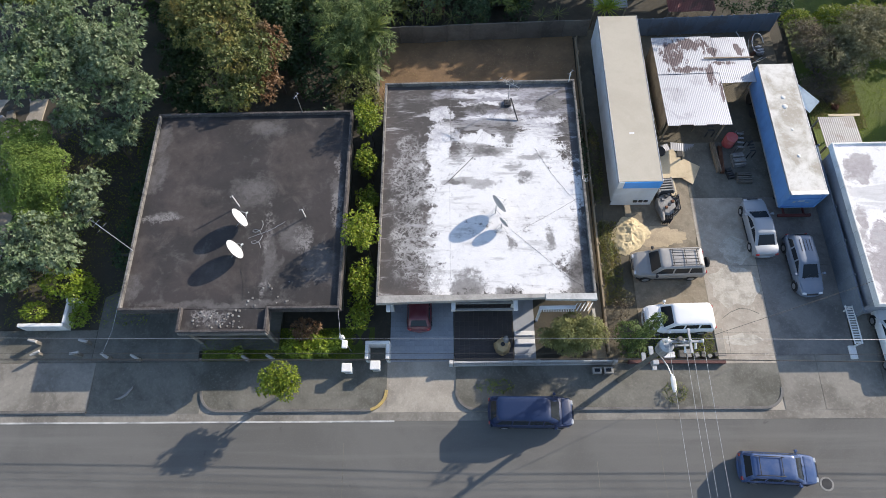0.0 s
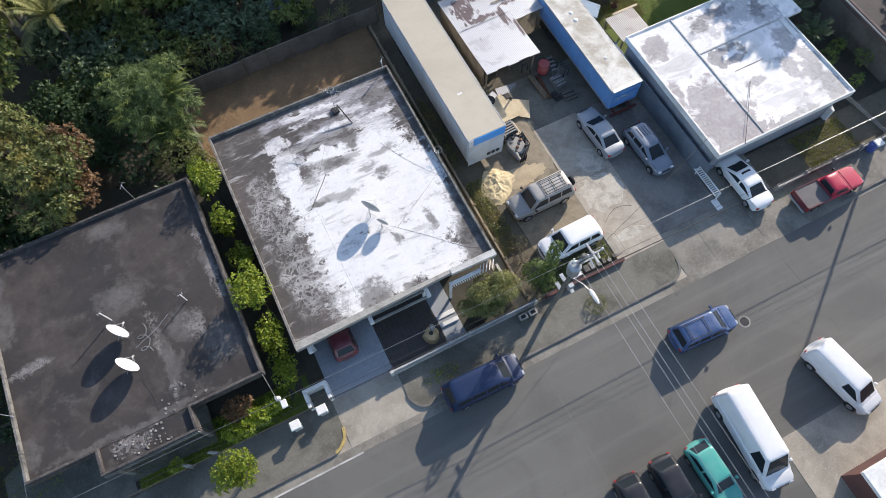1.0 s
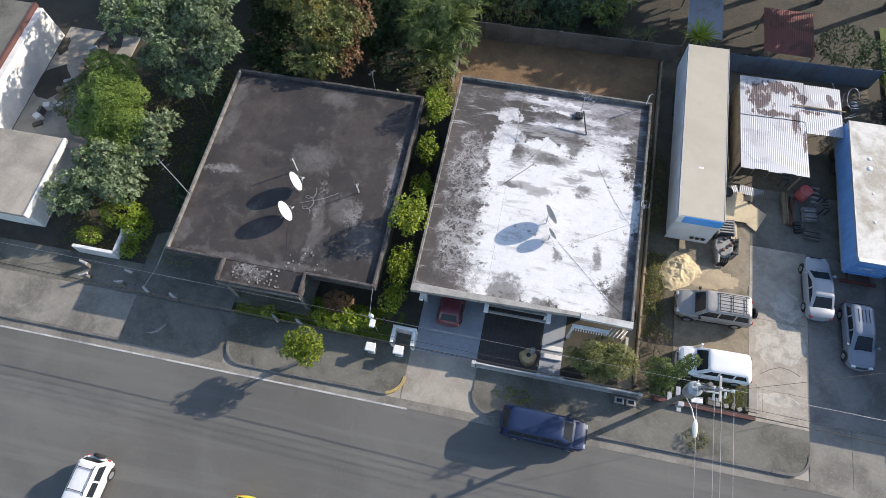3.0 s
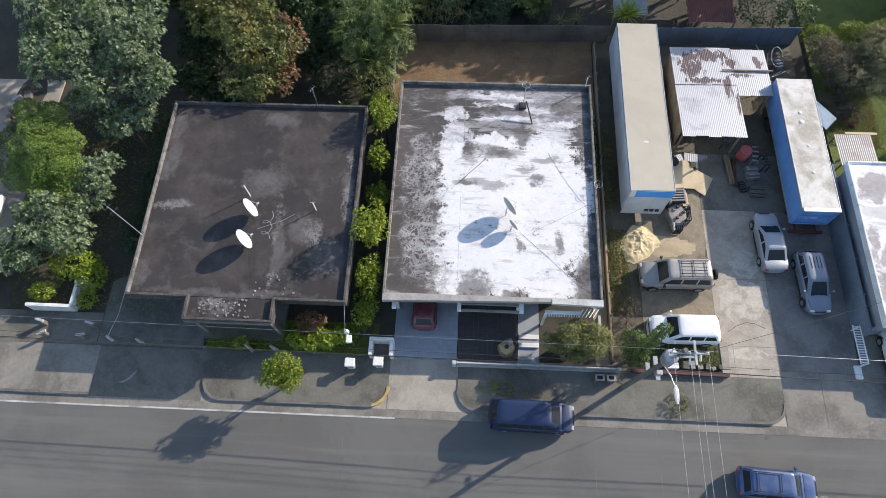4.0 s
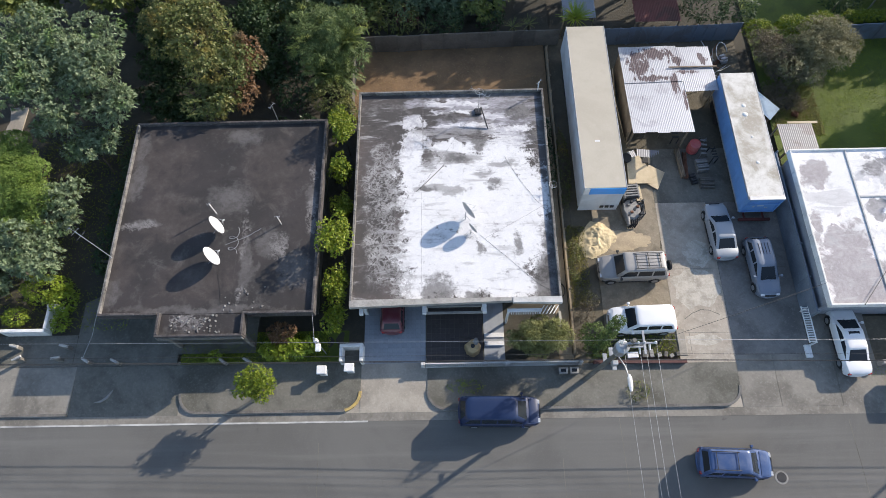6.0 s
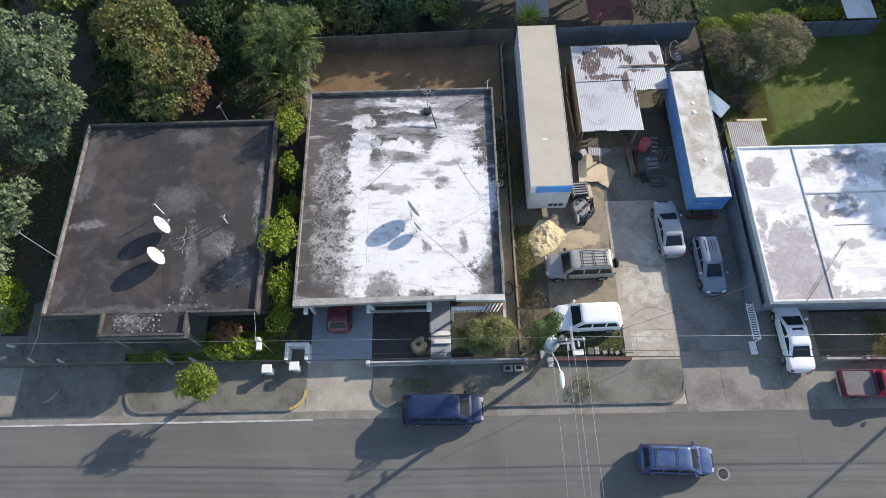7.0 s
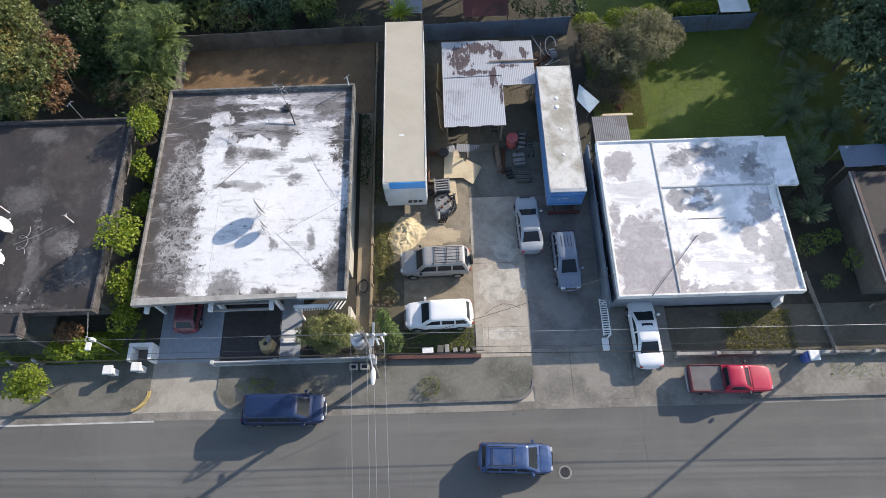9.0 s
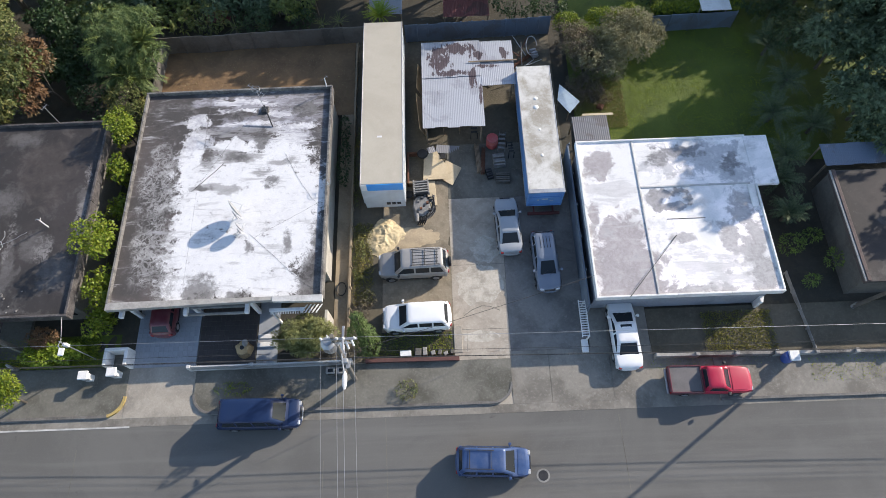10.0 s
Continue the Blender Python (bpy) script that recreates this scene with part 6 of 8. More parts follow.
part("lamp_head", loft(bmesh.new(), [[(0.76 + w * math.cos(q), y, 8.22 + h * math.sin(q)) for q in [k * math.tau / 10 for k in range(10)]] for y, w, h in ((-1.4, 0.05, 0.04), (-1.6, 0.13, 0.08), (-1.9, 0.14, 0.09), (-2.15, 0.12, 0.08), (-2.35, 0.06, 0.04))]), M_WHITE, pp, "white street lamp head")
for x, y in ((1.15, -0.65), (1.4, -0.5), (0.85, -0.7)):
    part("fuse_switch", tube(bmesh.new(), [(x, y + 0.25, 10.45), (x + 0.1, y, 10.05)], 0.055, 8), M_WHITE, pp, "pale fuse switch")
for x, y, z in ((0.3, 0.25, 6.6), (0.55, -0.45, 6.0), (0.2, 0.2, 5.4)):
    part("cable_bracket", B(x - 0.12, x + 0.12, y - 0.25, y + 0.25, z, z + 0.1, 0.01), M_STEEL, pp)
part("junction_box", B(0.28, 0.62, -0.55, -0.28, 6.3, 6.8, 0.03), M_STEEL, pp, "grey junction box")
part("guy_wire", tube(bmesh.new(), [(0.3, 0, 6.5), (1.7, 1.2, 0.0)], 0.012, 5), M_CABLE, pp)
for y0, y1, z, r, m in ((1.11, 0.82, 6.9, 0.010, M_ALU), (0.37, -0.03, 6.0, 0.011, M_CABLE), (0.22, -0.48, 5.1, 0.027, M_CABLE), (0.07, -0.33, 5.4, 0.012, M_CABLE)):
    wire(pp, (0.25, y0 * 0.8, z), (-62, y0 + 0.6, z), 0.35, r, m)
    wire(pp, (0.25, y0 * 0.8, z), (68, y1 - 0.6, z), 0.35, r, m)
wire(pp, (0.25, 0, 6.6), (16.0, 5.5, 3.2), 0.3, 0.014, M_CABLE, "service_cable")
pe = thing("utility_pole", "tall dark timber power pole in the garden", "pole", (45.55, 14.2, 0.05))
part("pole", tube(bmesh.new(), [(0, 0, 0), (0, -1.1, 13.0)], 0.14, 12, 0.085), M_TIMBERPOLE, pe)
# added pale foot paints in a lit patch at the pole's base
part("base_sleeve", tube(bmesh.new(), [(0, 0, 0), (0, 0, 0.6)], 0.145, 12), M_KERB, pe, "pale foot standing in for a lit patch")
ms = thing("service_mast", "steel service mast with a white lamp by the garden", "mast", (-6.25, 12.55, 0.1))
part("mast", tube(bmesh.new(), [(0, 0, 0), (0, 0, 4.3)], 0.035, 8), M_STEEL, ms)
part("bracket", tube(bmesh.new(), [(0, 0, 4.2), (0.1, -0.3, 4.45), (0.35, -0.6, 4.45)], 0.03, 8), M_STEEL, ms)
part("lamp_head", B(0.2, 0.55, -0.95, -0.45, 4.38, 4.52, 0.04), M_WHITE, ms, "white lamp head")
part("meter", B(-0.14, 0.14, -0.1, 0.1, 3.3, 3.75, 0.03), M_WHITE, ms)
wire(ms, (0, 0, 4.1), (-0.2, 1.6, 4.3), 0.02, 0.012, M_ALU)


# ---- roof fittings ----
def dish(label, at, turn, tilt, r, mat, mast=0.9, frame_mat=None):
    d = thing("satellite_dish", label, "satellite dish", at, turn)
    prof = [(0.02, 0.0)] + [(r * k / 8, 0.22 * r * (k / 8) ** 2) for k in range(1, 9)]
    back = [(rr, y - 0.012) for rr, y in prof[::-1]]
    bm = lathe(prof + [(r, 0.22 * r - 0.012)] + back[1:], 28)
    bmesh.ops.transform(bm, matrix=Matrix.Translation((0, 0.0, mast)) @ Matrix.Rotation(radians(tilt), 4, "X"), verts=bm.verts)
    part("reflector", bm, mat, d, "shallow round reflector")
    part("mast", tube(bmesh.new(), [(0, -0.1, 0), (0, -0.1, mast)], 0.035, 8), frame_mat or M_STEEL, d)
    m = Matrix.Translation((0, 0, mast)) @ Matrix.Rotation(radians(tilt), 4, "X")
    tip = m @ Vector((0, r * 0.95, -r * 0.12))
    for a in (0.5, 2.6, 4.7):
        p = m @ Vector((r * 0.95 * math.cos(a), 0.22 * r, r * 0.95 * math.sin(a)))
        part("strut", tube(bmesh.new(), [p, tip], 0.012, 5), M_STEEL, d)
    part("receiver", tube(bmesh.new(), [tip - Vector((0, 0.05, 0)), tip + Vector((0, 0.1, 0.02))], 0.05, 8), M_WHITE, d, "receiver head")
    for a in (0.6, 2.7, 4.4):
        part("foot", tube(bmesh.new(), [(0, -0.1, mast * 0.5), (0.35 * math.cos(a), -0.1 + 0.35 * math.sin(a), 0.0)], 0.015, 5), M_STEEL, d)
    return d


P_DISHG = paint("grey_dish_paint", (0.30, 0.30, 0.295), amount=0.2, coat=0.1)
P_DISHW = paint("white_dish_paint", (0.78, 0.78, 0.76), amount=0.06, coat=0.2)
dish("white round satellite dish on the dark roof", (-13.47, 20.42, 3.70), -60, 20, 0.70, P_DISHW, 0.95)
dish("white round satellite dish on the dark roof", (-13.52, 18.14, 3.70), -60, 22, 0.72, P_DISHW, 0.9)
dish("grey satellite dish on the white roof", (3.72, 21.2, 3.44), -54, 7, 0.70, P_DISHG, 1.1)
dish("small grey satellite dish on the white roof", (4.05, 20.05, 3.44), -50, 8, 0.42, P_DISHG, 0.7)


def antenna(label, at, turn, h, boom, n, span, lean=0.0, ring=False):
    a = thing("antenna", label, "antenna", at, turn)
    top = Vector((lean, 0, h))
    part("mast", tube(bmesh.new(), [(0, 0, 0), top], 0.038 if n < 3 else 0.024, 6), M_WHITE if n < 3 else M_STEEL, a)
    part("boom", tube(bmesh.new(), [top - Vector((boom / 2, 0, 0)), top + Vector((boom / 2, 0, 0))], 0.014, 5), M_STEEL, a)
    for i in range(n):
        x = -boom / 2 + boom * i / max(1, n - 1)
        s = span * (0.6 + 0.4 * i / max(1, n - 1))
        part("element", tube(bmesh.new(), [top + Vector((x, -s / 2, 0)), top + Vector((x, s / 2, 0))], 0.009, 5), M_STEEL, a)
    if ring:
        part("ring", tube(bmesh.new(), [top + Vector((0.28 * math.cos(k * math.tau / 16), 0.28 * math.sin(k * math.tau / 16), 0.1)) for k in range(17)], 0.015, 5), M_STEEL, a, "hoop element")
    return a


antenna("tall aluminium television antenna on the roof edge", (-20.5, 18.5, 3.98), -32, 2.3, 1.1, 3, 0.8, lean=-1.7)
antenna("thin television antenna on the back parapet", (-10.13, 29.35, 3.97), 60, 1.9, 0.5, 3, 0.4)
antenna("bare mast antenna on the dark roof", (-9.22, 20.93, 3.70), 10, 1.15, 0.3, 2, 0.2)
antenna("bare mast antenna on the dark roof", (-13.88, 21.84, 3.70), 30, 1.5, 0.3, 1, 0.3)
antenna("television antenna with hoop on a braced mast", (4.85, 30.1, 3.44), -35, 2.4, 1.5, 6, 0.7, ring=True)
antenna("thin mast antenna on the white roof corner", (9.4, 31.8, 3.74), 45, 1.0, 0.5, 2, 0.3)
antenna("small hoop antenna on the side parapet", (9.85, 23.4, 3.5), 0, 0.5, 0.2, 2, 0.3, ring=True)
br2 = solid("mast_brace", tube(bmesh.new(), [(5.5, 28.6, 3.46), (5.0, 29.9, 4.4)], 0.05, 8), M_DARKMETAL, "dark steel brace of the antenna mast", "brace")
solid("mast_footing", B(4.55, 5.1, 29.85, 30.4, 3.44, 3.6, 0.05), M_DARKMETAL, "dark footing of the antenna mast", "footing")


def cable(label, pts, r=0.006, mat=None):
    out = []
    for (a, b) in zip(pts, pts[1:]):
        for k in range(6):
            f = k / 6
            out.append((a[0] + (b[0] - a[0]) * f + 0.05 * noise.noise((a[0] * 3 + k, a[1], 1.0)), a[1] + (b[1] - a[1]) * f + 0.05 * noise.noise((a[1] * 3 + k, a[0], 2.0)), a[2] + (b[2] - a[2]) * f))
    out.append(pts[-1])
    solid("cable", tube(bmesh.new(), out, r, 5), mat or M_CABLE, label, "cable")


zr = 3.455
cable("thin dark cable lying on the white roof", [(4.6, 19.9, zr), (6.3, 18.3, zr), (8.2, 16.4, zr), (9.5, 15.5, zr)])
cable("thin dark cable lying on the white roof", [(6.6, 26.2, zr), (7.4, 24.6, zr), (8.6, 22.6, zr), (9.6, 21.4, zr)])
cable("thin dark cable lying on the white roof", [(4.9, 19.6, zr), (6.6, 20.6, zr), (9.5, 22.3, zr)])
cable("thin dark stay wire on the white roof", [(4.9, 30.1, 4.6), (0.4, 23.5, zr)])
cable("thin dark stay wire on the white roof", [(4.9, 30.1, 4.6), (9.4, 29.3, zr + 0.1)])
cable("thin dark cable lying on the white roof", [(0.2, 23.4, zr), (1.7, 25.0, zr), (2.2, 25.6, zr)], 0.02)
zd = 3.715
cable("coiled cable on the dark roof", [(-12.4 + 0.35 * math.cos(k * 0.9), 18.7 + 0.12 * k + 0.3 * math.sin(k * 0.9), zd) for k in range(16)], 0.018, M_ALU)
cable("thin dark cable on the dark roof", [(-13.2, 17.2, zd), (-12.9, 16.2, zd), (-12.8, 15.0, zd)])
cable("pale cable across the dark roof", [(-13.0, 19.4, zd), (-11.5, 20.0, zd), (-10.6, 20.6, zd)], 0.016, M_ALU)
for i in range(60):
    x, y = (random.uniform(-15.9, -12.6), random.uniform(13.2, 14.35)) if i < 44 else (random.uniform(-12.5, -9.0), random.uniform(14.6, 16.4))
    s = random.uniform(0.04, 0.10)
    bm = bmesh.new()
    bmesh.ops.create_icosphere(bm, subdivisions=1, radius=s)
    for v in bm.verts:
        v.co *= random.uniform(0.7, 1.2)
        v.co.z *= 0.4
    solid("debris", bm, random.choice((M_PARAPET, M_KERB)), "pale dry leaf litter and debris on the roof", "debris", "roof debris", at=pose(x, y, 3.71 + s * 0.2, 0, 0, i * 40))
solid("roof_pipe", tube(bmesh.new(), [(29.6, 14.4, 3.26), (31.9, 17.0, 3.22), (33.4, 18.7, 3.12)], 0.022, 6), M_DARKMETAL, "slanting dark pole lying on the stained roof", "pole")
part("hatch_line", B(33.0, 35.6, 19.92, 19.98, 3.06, 3.08, 0.005), M_PARAPET, rh)

# ---- scrap and goods in the truck yard ----
lobes = ((13.5, 21.6, 0.55, 0.30), (13.2, 20.7, 0.7, 0.26), (12.9, 19.95, 0.5, 0.12), (14.2, 21.1, 0.55, 0.14), (13.8, 20.3, 0.5, 0.08), (14.9, 20.9, 0.6, 0.06))


def sand_height(x, y):
    """Height of the heaped sand over the yard, below 0 outside it."""
    n = 0.55 * noise.noise((x * 1.7, y * 1.7, 1.0)) + 0.35 * noise.noise((x * 4.5, y * 4.5, 2.0)) + 0.2 * noise.noise((x * 9.0, y * 9.0, 3.0))
    return sum(h * math.exp(-((x - cx) ** 2 + (y - cy) ** 2) / (r * r)) for cx, cy, r, h in lobes) * (1.0 + n) - 0.045


bm, step, grid = bmesh.new(), 0.07, {}
for i in range(50):
    for j in range(52):
        x, y = 12.1 + i * step, 19.1 + j * step
        z = sand_height(x, y)
        if z > -0.02:
            grid[i, j] = bm.verts.new((x, y, 0.09 + z))
for (i, j), a in grid.items():
    q = [grid.get(k) for k in ((i, j), (i + 1, j), (i + 1, j + 1), (i, j + 1))]
    if all(q):
        bm.faces.new(q).smooth = True
solid("sand_mound", bm, M_SAND, "mound of pale yellow building sand in the yard", "sand")
bm = bmesh.new()
ctr, ring_prev = bm.verts.new((15.3, 20.75, 0.135)), None
for k in range(1, 8):
    ring_now = []
    for q in range(56):
        a = q * math.tau / 56
        rr = k / 7 * (1.0 + 0.30 * noise.noise((3.0 * math.cos(a), 3.0 * math.sin(a), 2.0)) + 0.16 * noise.noise((9.0 * math.cos(a), 9.0 * math.sin(a), 4.0)))
        ring_now.append(bm.verts.new((15.3 + 2.2 * rr * math.cos(a), 20.75 + 0.85 * rr * math.sin(a), 0.092 + 0.04 * (1 - k / 7) + 0.006 * (k < 7))))
    for q in range(56):
        if ring_prev is None:
            bm.faces.new((ctr, ring_now[q], ring_now[(q + 1) % 56])).smooth = True
        else:
            bm.faces.new((ring_prev[q], ring_now[q], ring_now[(q + 1) % 56], ring_prev[(q + 1) % 56])).smooth = True
    ring_prev = ring_now
solid("sand_spill", bm, M_SANDSPILL, "thin spill of trodden sand over the concrete", "sand")
# scrap engine
en = thing("scrap_engine", "scrap truck engine with ribbed radiator and tangled hoses", "engine", (16.3, 23.4, 0.1), 4)
part("block", B(-0.65, 0.45, -0.9, 0.9, 0.0, 0.6, 0.08), M_DARKMETAL, en)
part("cowl", loft(bmesh.new(), [[(-0.12 + 0.72 * math.cos(a) * s, -0.3 + 0.95 * math.sin(a) * s, z) for a in [k * math.tau / 16 for k in range(16)]] for z, s in ((0.2, 1.0), (0.5, 0.95), (0.62, 0.8), (0.64, 0.45))]), M_CASTING, en, "dented grey casting")
part("gearbox", loft(bmesh.new(), [[(-0.55 + 0.26 * s * math.cos(a), -1.0 + yy, 0.42 + 0.26 * s * math.sin(a)) for a in [k * math.tau / 12 for k in range(12)]] for yy, s in ((0.3, 1.0), (0.0, 0.9), (-0.3, 0.6), (-0.55, 0.5))]), M_CASTING, en, "cast gearbox housing")
part("radiator", B(-0.6, 0.5, 0.45, 1.6, 0.7, 0.98, 0.03), M_PLASTIC, en, "dark radiator core")
for k in range(5):
    part("rib", B(-0.56, 0.46, 0.53 + k * 0.21, 0.64 + k * 0.21, 0.985, 1.06, 0.015), M_CASTING, en, "pale radiator rib")
for x in (-0.62, 0.44):
    part("radiator_tank", B(x, x + 0.12, 0.42, 1.63, 0.66, 1.04, 0.02), M_CASTING, en)
for k in range(11):
    a = 0.7 * k
    part("hose", tube(bmesh.new(), [(0.3 + 0.03 * k, 0.3 - 0.05 * k, 0.6), (0.8 + 0.1 * math.sin(a), 0.1 + 0.25 * math.sin(a), 0.7 + 0.1 * math.cos(a)), (0.75 + 0.12 * math.cos(a * 2), -0.75 + 0.13 * k, 0.45), (0.25 + 0.06 * k, -1.15 + 0.04 * k, 0.25), (-0.3 + 0.09 * k, -1.5 + 0.05 * k, 0.06)], 0.035, 6), (M_RUBBER, M_CASTING, M_PLASTIC)[k % 3], en, "bent hose")
for k in range(4):
    part("exhaust_pipe", tube(bmesh.new(), [(-0.2 + 0.14 * k, -1.0, 0.5), (-0.3 + 0.14 * k, -1.45, 0.4), (-0.55 + 0.16 * k, -1.65, 0.08)], 0.055, 8), M_RUBBER, en, "black bent pipe")
for k in range(9):
    bx, by = -0.45 + 0.13 * k, -0.85 + 0.21 * ((k * 4) % 7)
    part("engine_fitting", B(bx - 0.10, bx + 0.09, by - 0.08, by + 0.10, 0.55, 0.68 + 0.05 * (k % 4), 0.02), (M_DARKMETAL, M_CASTING, M_RUST, M_PLASTIC)[k % 4], en)
part("pallet", B(-0.5, 1.05, -0.2, 1.9, -0.01, 0.1, 0.01), M_PLY, en, "pale board beneath")
solid("old_tyre", lathe([(0.2, -0.12), (0.36, -0.12), (0.42, -0.06), (0.42, 0.06), (0.36, 0.12), (0.2, 0.12)]), M_RUBBER, "worn tyre leaning by the engine", "tyre", at=pose(15.2, 24.1, 0.52, 60, 0, 20))
bt = thing("rusty_trolley", "rusty steel frame with a fan wheel by the trailer", "scrap", (15.9, 26.3, 0.1))
part("frame", B(-0.75, -0.62, -1.3, 1.5, 0, 0.5, 0.02), M_RUST, bt)
part("frame", B(-0.62, 0.5, 1.35, 1.5, 0, 0.5, 0.02), M_RUST, bt)
part("frame", B(-0.62, 0.4, -1.3, -1.15, 0, 0.5, 0.02), M_WOOD, bt)
part("wheel", lathe([(0.12, -0.1), (0.38, -0.1), (0.42, 0.0), (0.38, 0.1), (0.2, 0.1)]), M_RUBBER, bt).matrix_basis = pose(0.45, 1.2, 0.6, 90, 0, 0)
bd = thing("plywood_sheet", "pale plywood sheets lying across the yard", "sheet", (17.35, 26.3, 0.12), 0)
part("board", prism(bmesh.new(), [(-1.0, -0.9), (0.7, -0.9), (0.85, 0.2), (0.1, 1.6), (-0.9, 1.3)], 0.22, 0.26), M_PLY, bd)
part("board", prism(bmesh.new(), [(0.5, -0.9), (1.2, -1.4), (1.95, 0.1), (0.75, 0.85)], 0.10, 0.13), M_PLY, bd)
part("bearer", B(-0.8, 0.7, -0.5, -0.35, -0.02, 0.218, 0.01), M_WOOD, bd)
part("bearer", B(-0.8, 0.6, 0.7, 0.85, -0.02, 0.218, 0.01), M_WOOD, bd)
part("bearer", B(0.9, 1.6, -0.5, -0.4, -0.02, 0.098, 0.01), M_WOOD, bd)
part("step_rack", B(0.35, 0.75, 0.9, 1.4, 0.262, 0.32, 0.01), M_DARKMETAL, bd)
solid("oil_drum", lathe([(0.1, 0), (0.43, 0.0), (0.45, 0.03), (0.44, 0.3), (0.46, 0.33), (0.44, 0.36), (0.44, 0.62), (0.46, 0.65), (0.44, 0.68), (0.45, 0.95), (0.42, 0.97), (0.38, 0.94), (0.02, 0.94)], 20), M_REDPLAST, "faded red drum beside the trailer", "drum", at=pose(21.75, 28.45, 0.1, 90, 0, 0))
junk = [(20.6, 27.2, 0.35, 2.6, 0.4, 3, M_WOOD, "timber_stack"), (21.0, 27.0, 0.3, 2.4, 0.3, -4, M_RUST, "steel_section"), (22.2, 26.9, 0.9, 1.1, 0.5, 6, M_CASTING, "metal_crate"), (22.5, 28.4, 0.5, 1.6, 0.6, -8, M_CASTING, "steel_rack"),
        (21.4, 25.8, 0.5, 0.9, 0.3, 12, M_DARKMETAL, "metal_crate"), (22.4, 25.4, 1.1, 0.9, 0.35, -3, M_STONE, "metal_crate"), (23.1, 27.7, 0.4, 1.0, 0.8, 5, M_DARKMETAL, "steel_rack"), (20.4, 29.8, 0.5, 1.4, 0.7, 0, M_DARKMETAL, "steel_rack"), (18.6, 30.4, 1.2, 1.6, 0.9, 4, M_WOOD, "workbench"),
        (23.2, 35.6, 0.4, 2.2, 0.5, -35, M_STEEL, "steel_rack"), (24.6, 36.4, 0.25, 2.8, 0.3, -52, M_RUST, "steel_section"), (25.8, 37.2, 0.5, 0.8, 0.5, 20, M_STEEL, "metal_crate"), (30.3, 32.4, 0.7, 0.5, 0.35, 25, M_DARKMETAL, "metal_crate"), (30.6, 31.6, 0.5, 0.5, 0.3, 60, M_RUST, "metal_crate")]
for x, y, w, d, h, rz, m, nm in junk:
    e = thing(nm, {"timber_stack": "stack of weathered timber beams", "steel_section": "rusty steel beams lying on the ground", "metal_crate": "dented metal crate of scrap parts", "steel_rack": "steel rack frame with scrap", "workbench": "cluttered timber workbench under the shed"}[nm], {"timber_stack": "timber", "steel_section": "steel beam", "metal_crate": "crate", "steel_rack": "rack", "workbench": "workbench"}[nm], (x, y, 0.10), rz)
    if nm in ("timber_stack", "steel_section"):
        for k in range(4):
            part("beam", B(-w / 2 + k * w / 4 + 0.01, -w / 2 + (k + 1) * w / 4 - 0.01, -d / 2 + 0.1 * (k % 2), d / 2 - 0.08 * (k % 3), 0, h * (0.7 + 0.1 * (k % 3)), 0.01), m, e)
    elif nm == "metal_crate":
        part("base", B(-w / 2, w / 2, -d / 2, d / 2, 0, h * 0.4, 0.02), m, e)
        for k in range(5):
            part("slat", B(-w / 2 + 0.02, w / 2 - 0.02, -d / 2 + k * d / 5 + 0.02, -d / 2 + (k + 1) * d / 5 - 0.04, h * 0.4, h * (0.8 + 0.2 * (k % 2)), 0.01), m, e)
    else:
        for sx in (-1, 1):
            for sy in (-1, 1):
                part("leg", B(sx * w / 2 - 0.03, sx * w / 2 + 0.03, sy * d / 2 - 0.03, sy * d / 2 + 0.03, 0, h, 0.005), m, e)
        for k in range(4):
            part("rail", B(-w / 2, w / 2, -d / 2 + (k + 0.2) * d / 4, -d / 2 + (k + 0.6) * d / 4, h, h + 0.05, 0.01), m, e)
for k in range(7):
    x, y = 23.9 + 0.42 * k, 35.2 + 0.5 * ((k * 3) % 5)
    a = 0.5 + 0.55 * k
    solid("scrap_pole", tube(bmesh.new(), [(x, y, 0.07), (x + 1.3 * math.cos(a), y + 1.3 * math.sin(a), 0.5 + 0.15 * (k % 3)), (x + 2.0 * math.cos(a), y + 1.9 * math.sin(a), 0.8 + 0.2 * (k % 3))], 0.035, 6), (M_STEEL, M_RUST, M_CASTING)[k % 3], "loose steel pole leaning in the scrap heap", "pole", "loose scrap poles")
solid("bent_frame", tube(bmesh.new(), [(25.6 + 0.45 * math.cos(k * 0.5), 37.6 + 0.8 * math.sin(k * 0.5), 0.75 + 0.25 * math.sin(k * 0.5)) for k in range(11)] + [(26.2, 37.1, 0.1)], 0.04, 6), M_STEEL, "bent pale tubular frame in the scrap heap", "frame")
# straw-coloured stump and pot on the patio
pt = thing("garden_stump", "straw-coloured carved tree stump with a pale stone on the patio", "stump", (3.95, 12.75, 0.12))
part("stump", loft(bmesh.new(), [[((r + 0.06 * math.sin(5 * a)) * math.cos(a), (r + 0.05 * math.cos(4 * a)) * math.sin(a), z) for a in [k * math.tau / 16 for k in range(16)]] for r, z in ((0.58, 0.0), (0.52, 0.3), (0.46, 0.62), (0.34, 0.7))]), M_DRY, pt)
part("hollow", lathe([(0.05, 0.70), (0.15, 0.70), (0.15, 0.715), (0.02, 0.716)], 12), M_PLASTIC, pt).rotation_euler = (radians(90), 0, 0)
bm = bmesh.new()
bmesh.ops.create_icosphere(bm, subdivisions=2, radius=0.24)
bmesh.ops.scale(bm, verts=bm.verts, vec=(0.8, 1.1, 0.9))
bmesh.ops.translate(bm, verts=bm.verts, vec=(0.22, 0.28, 0.85))
part("stone", bm, M_KERB, pt, "pale rounded stone")
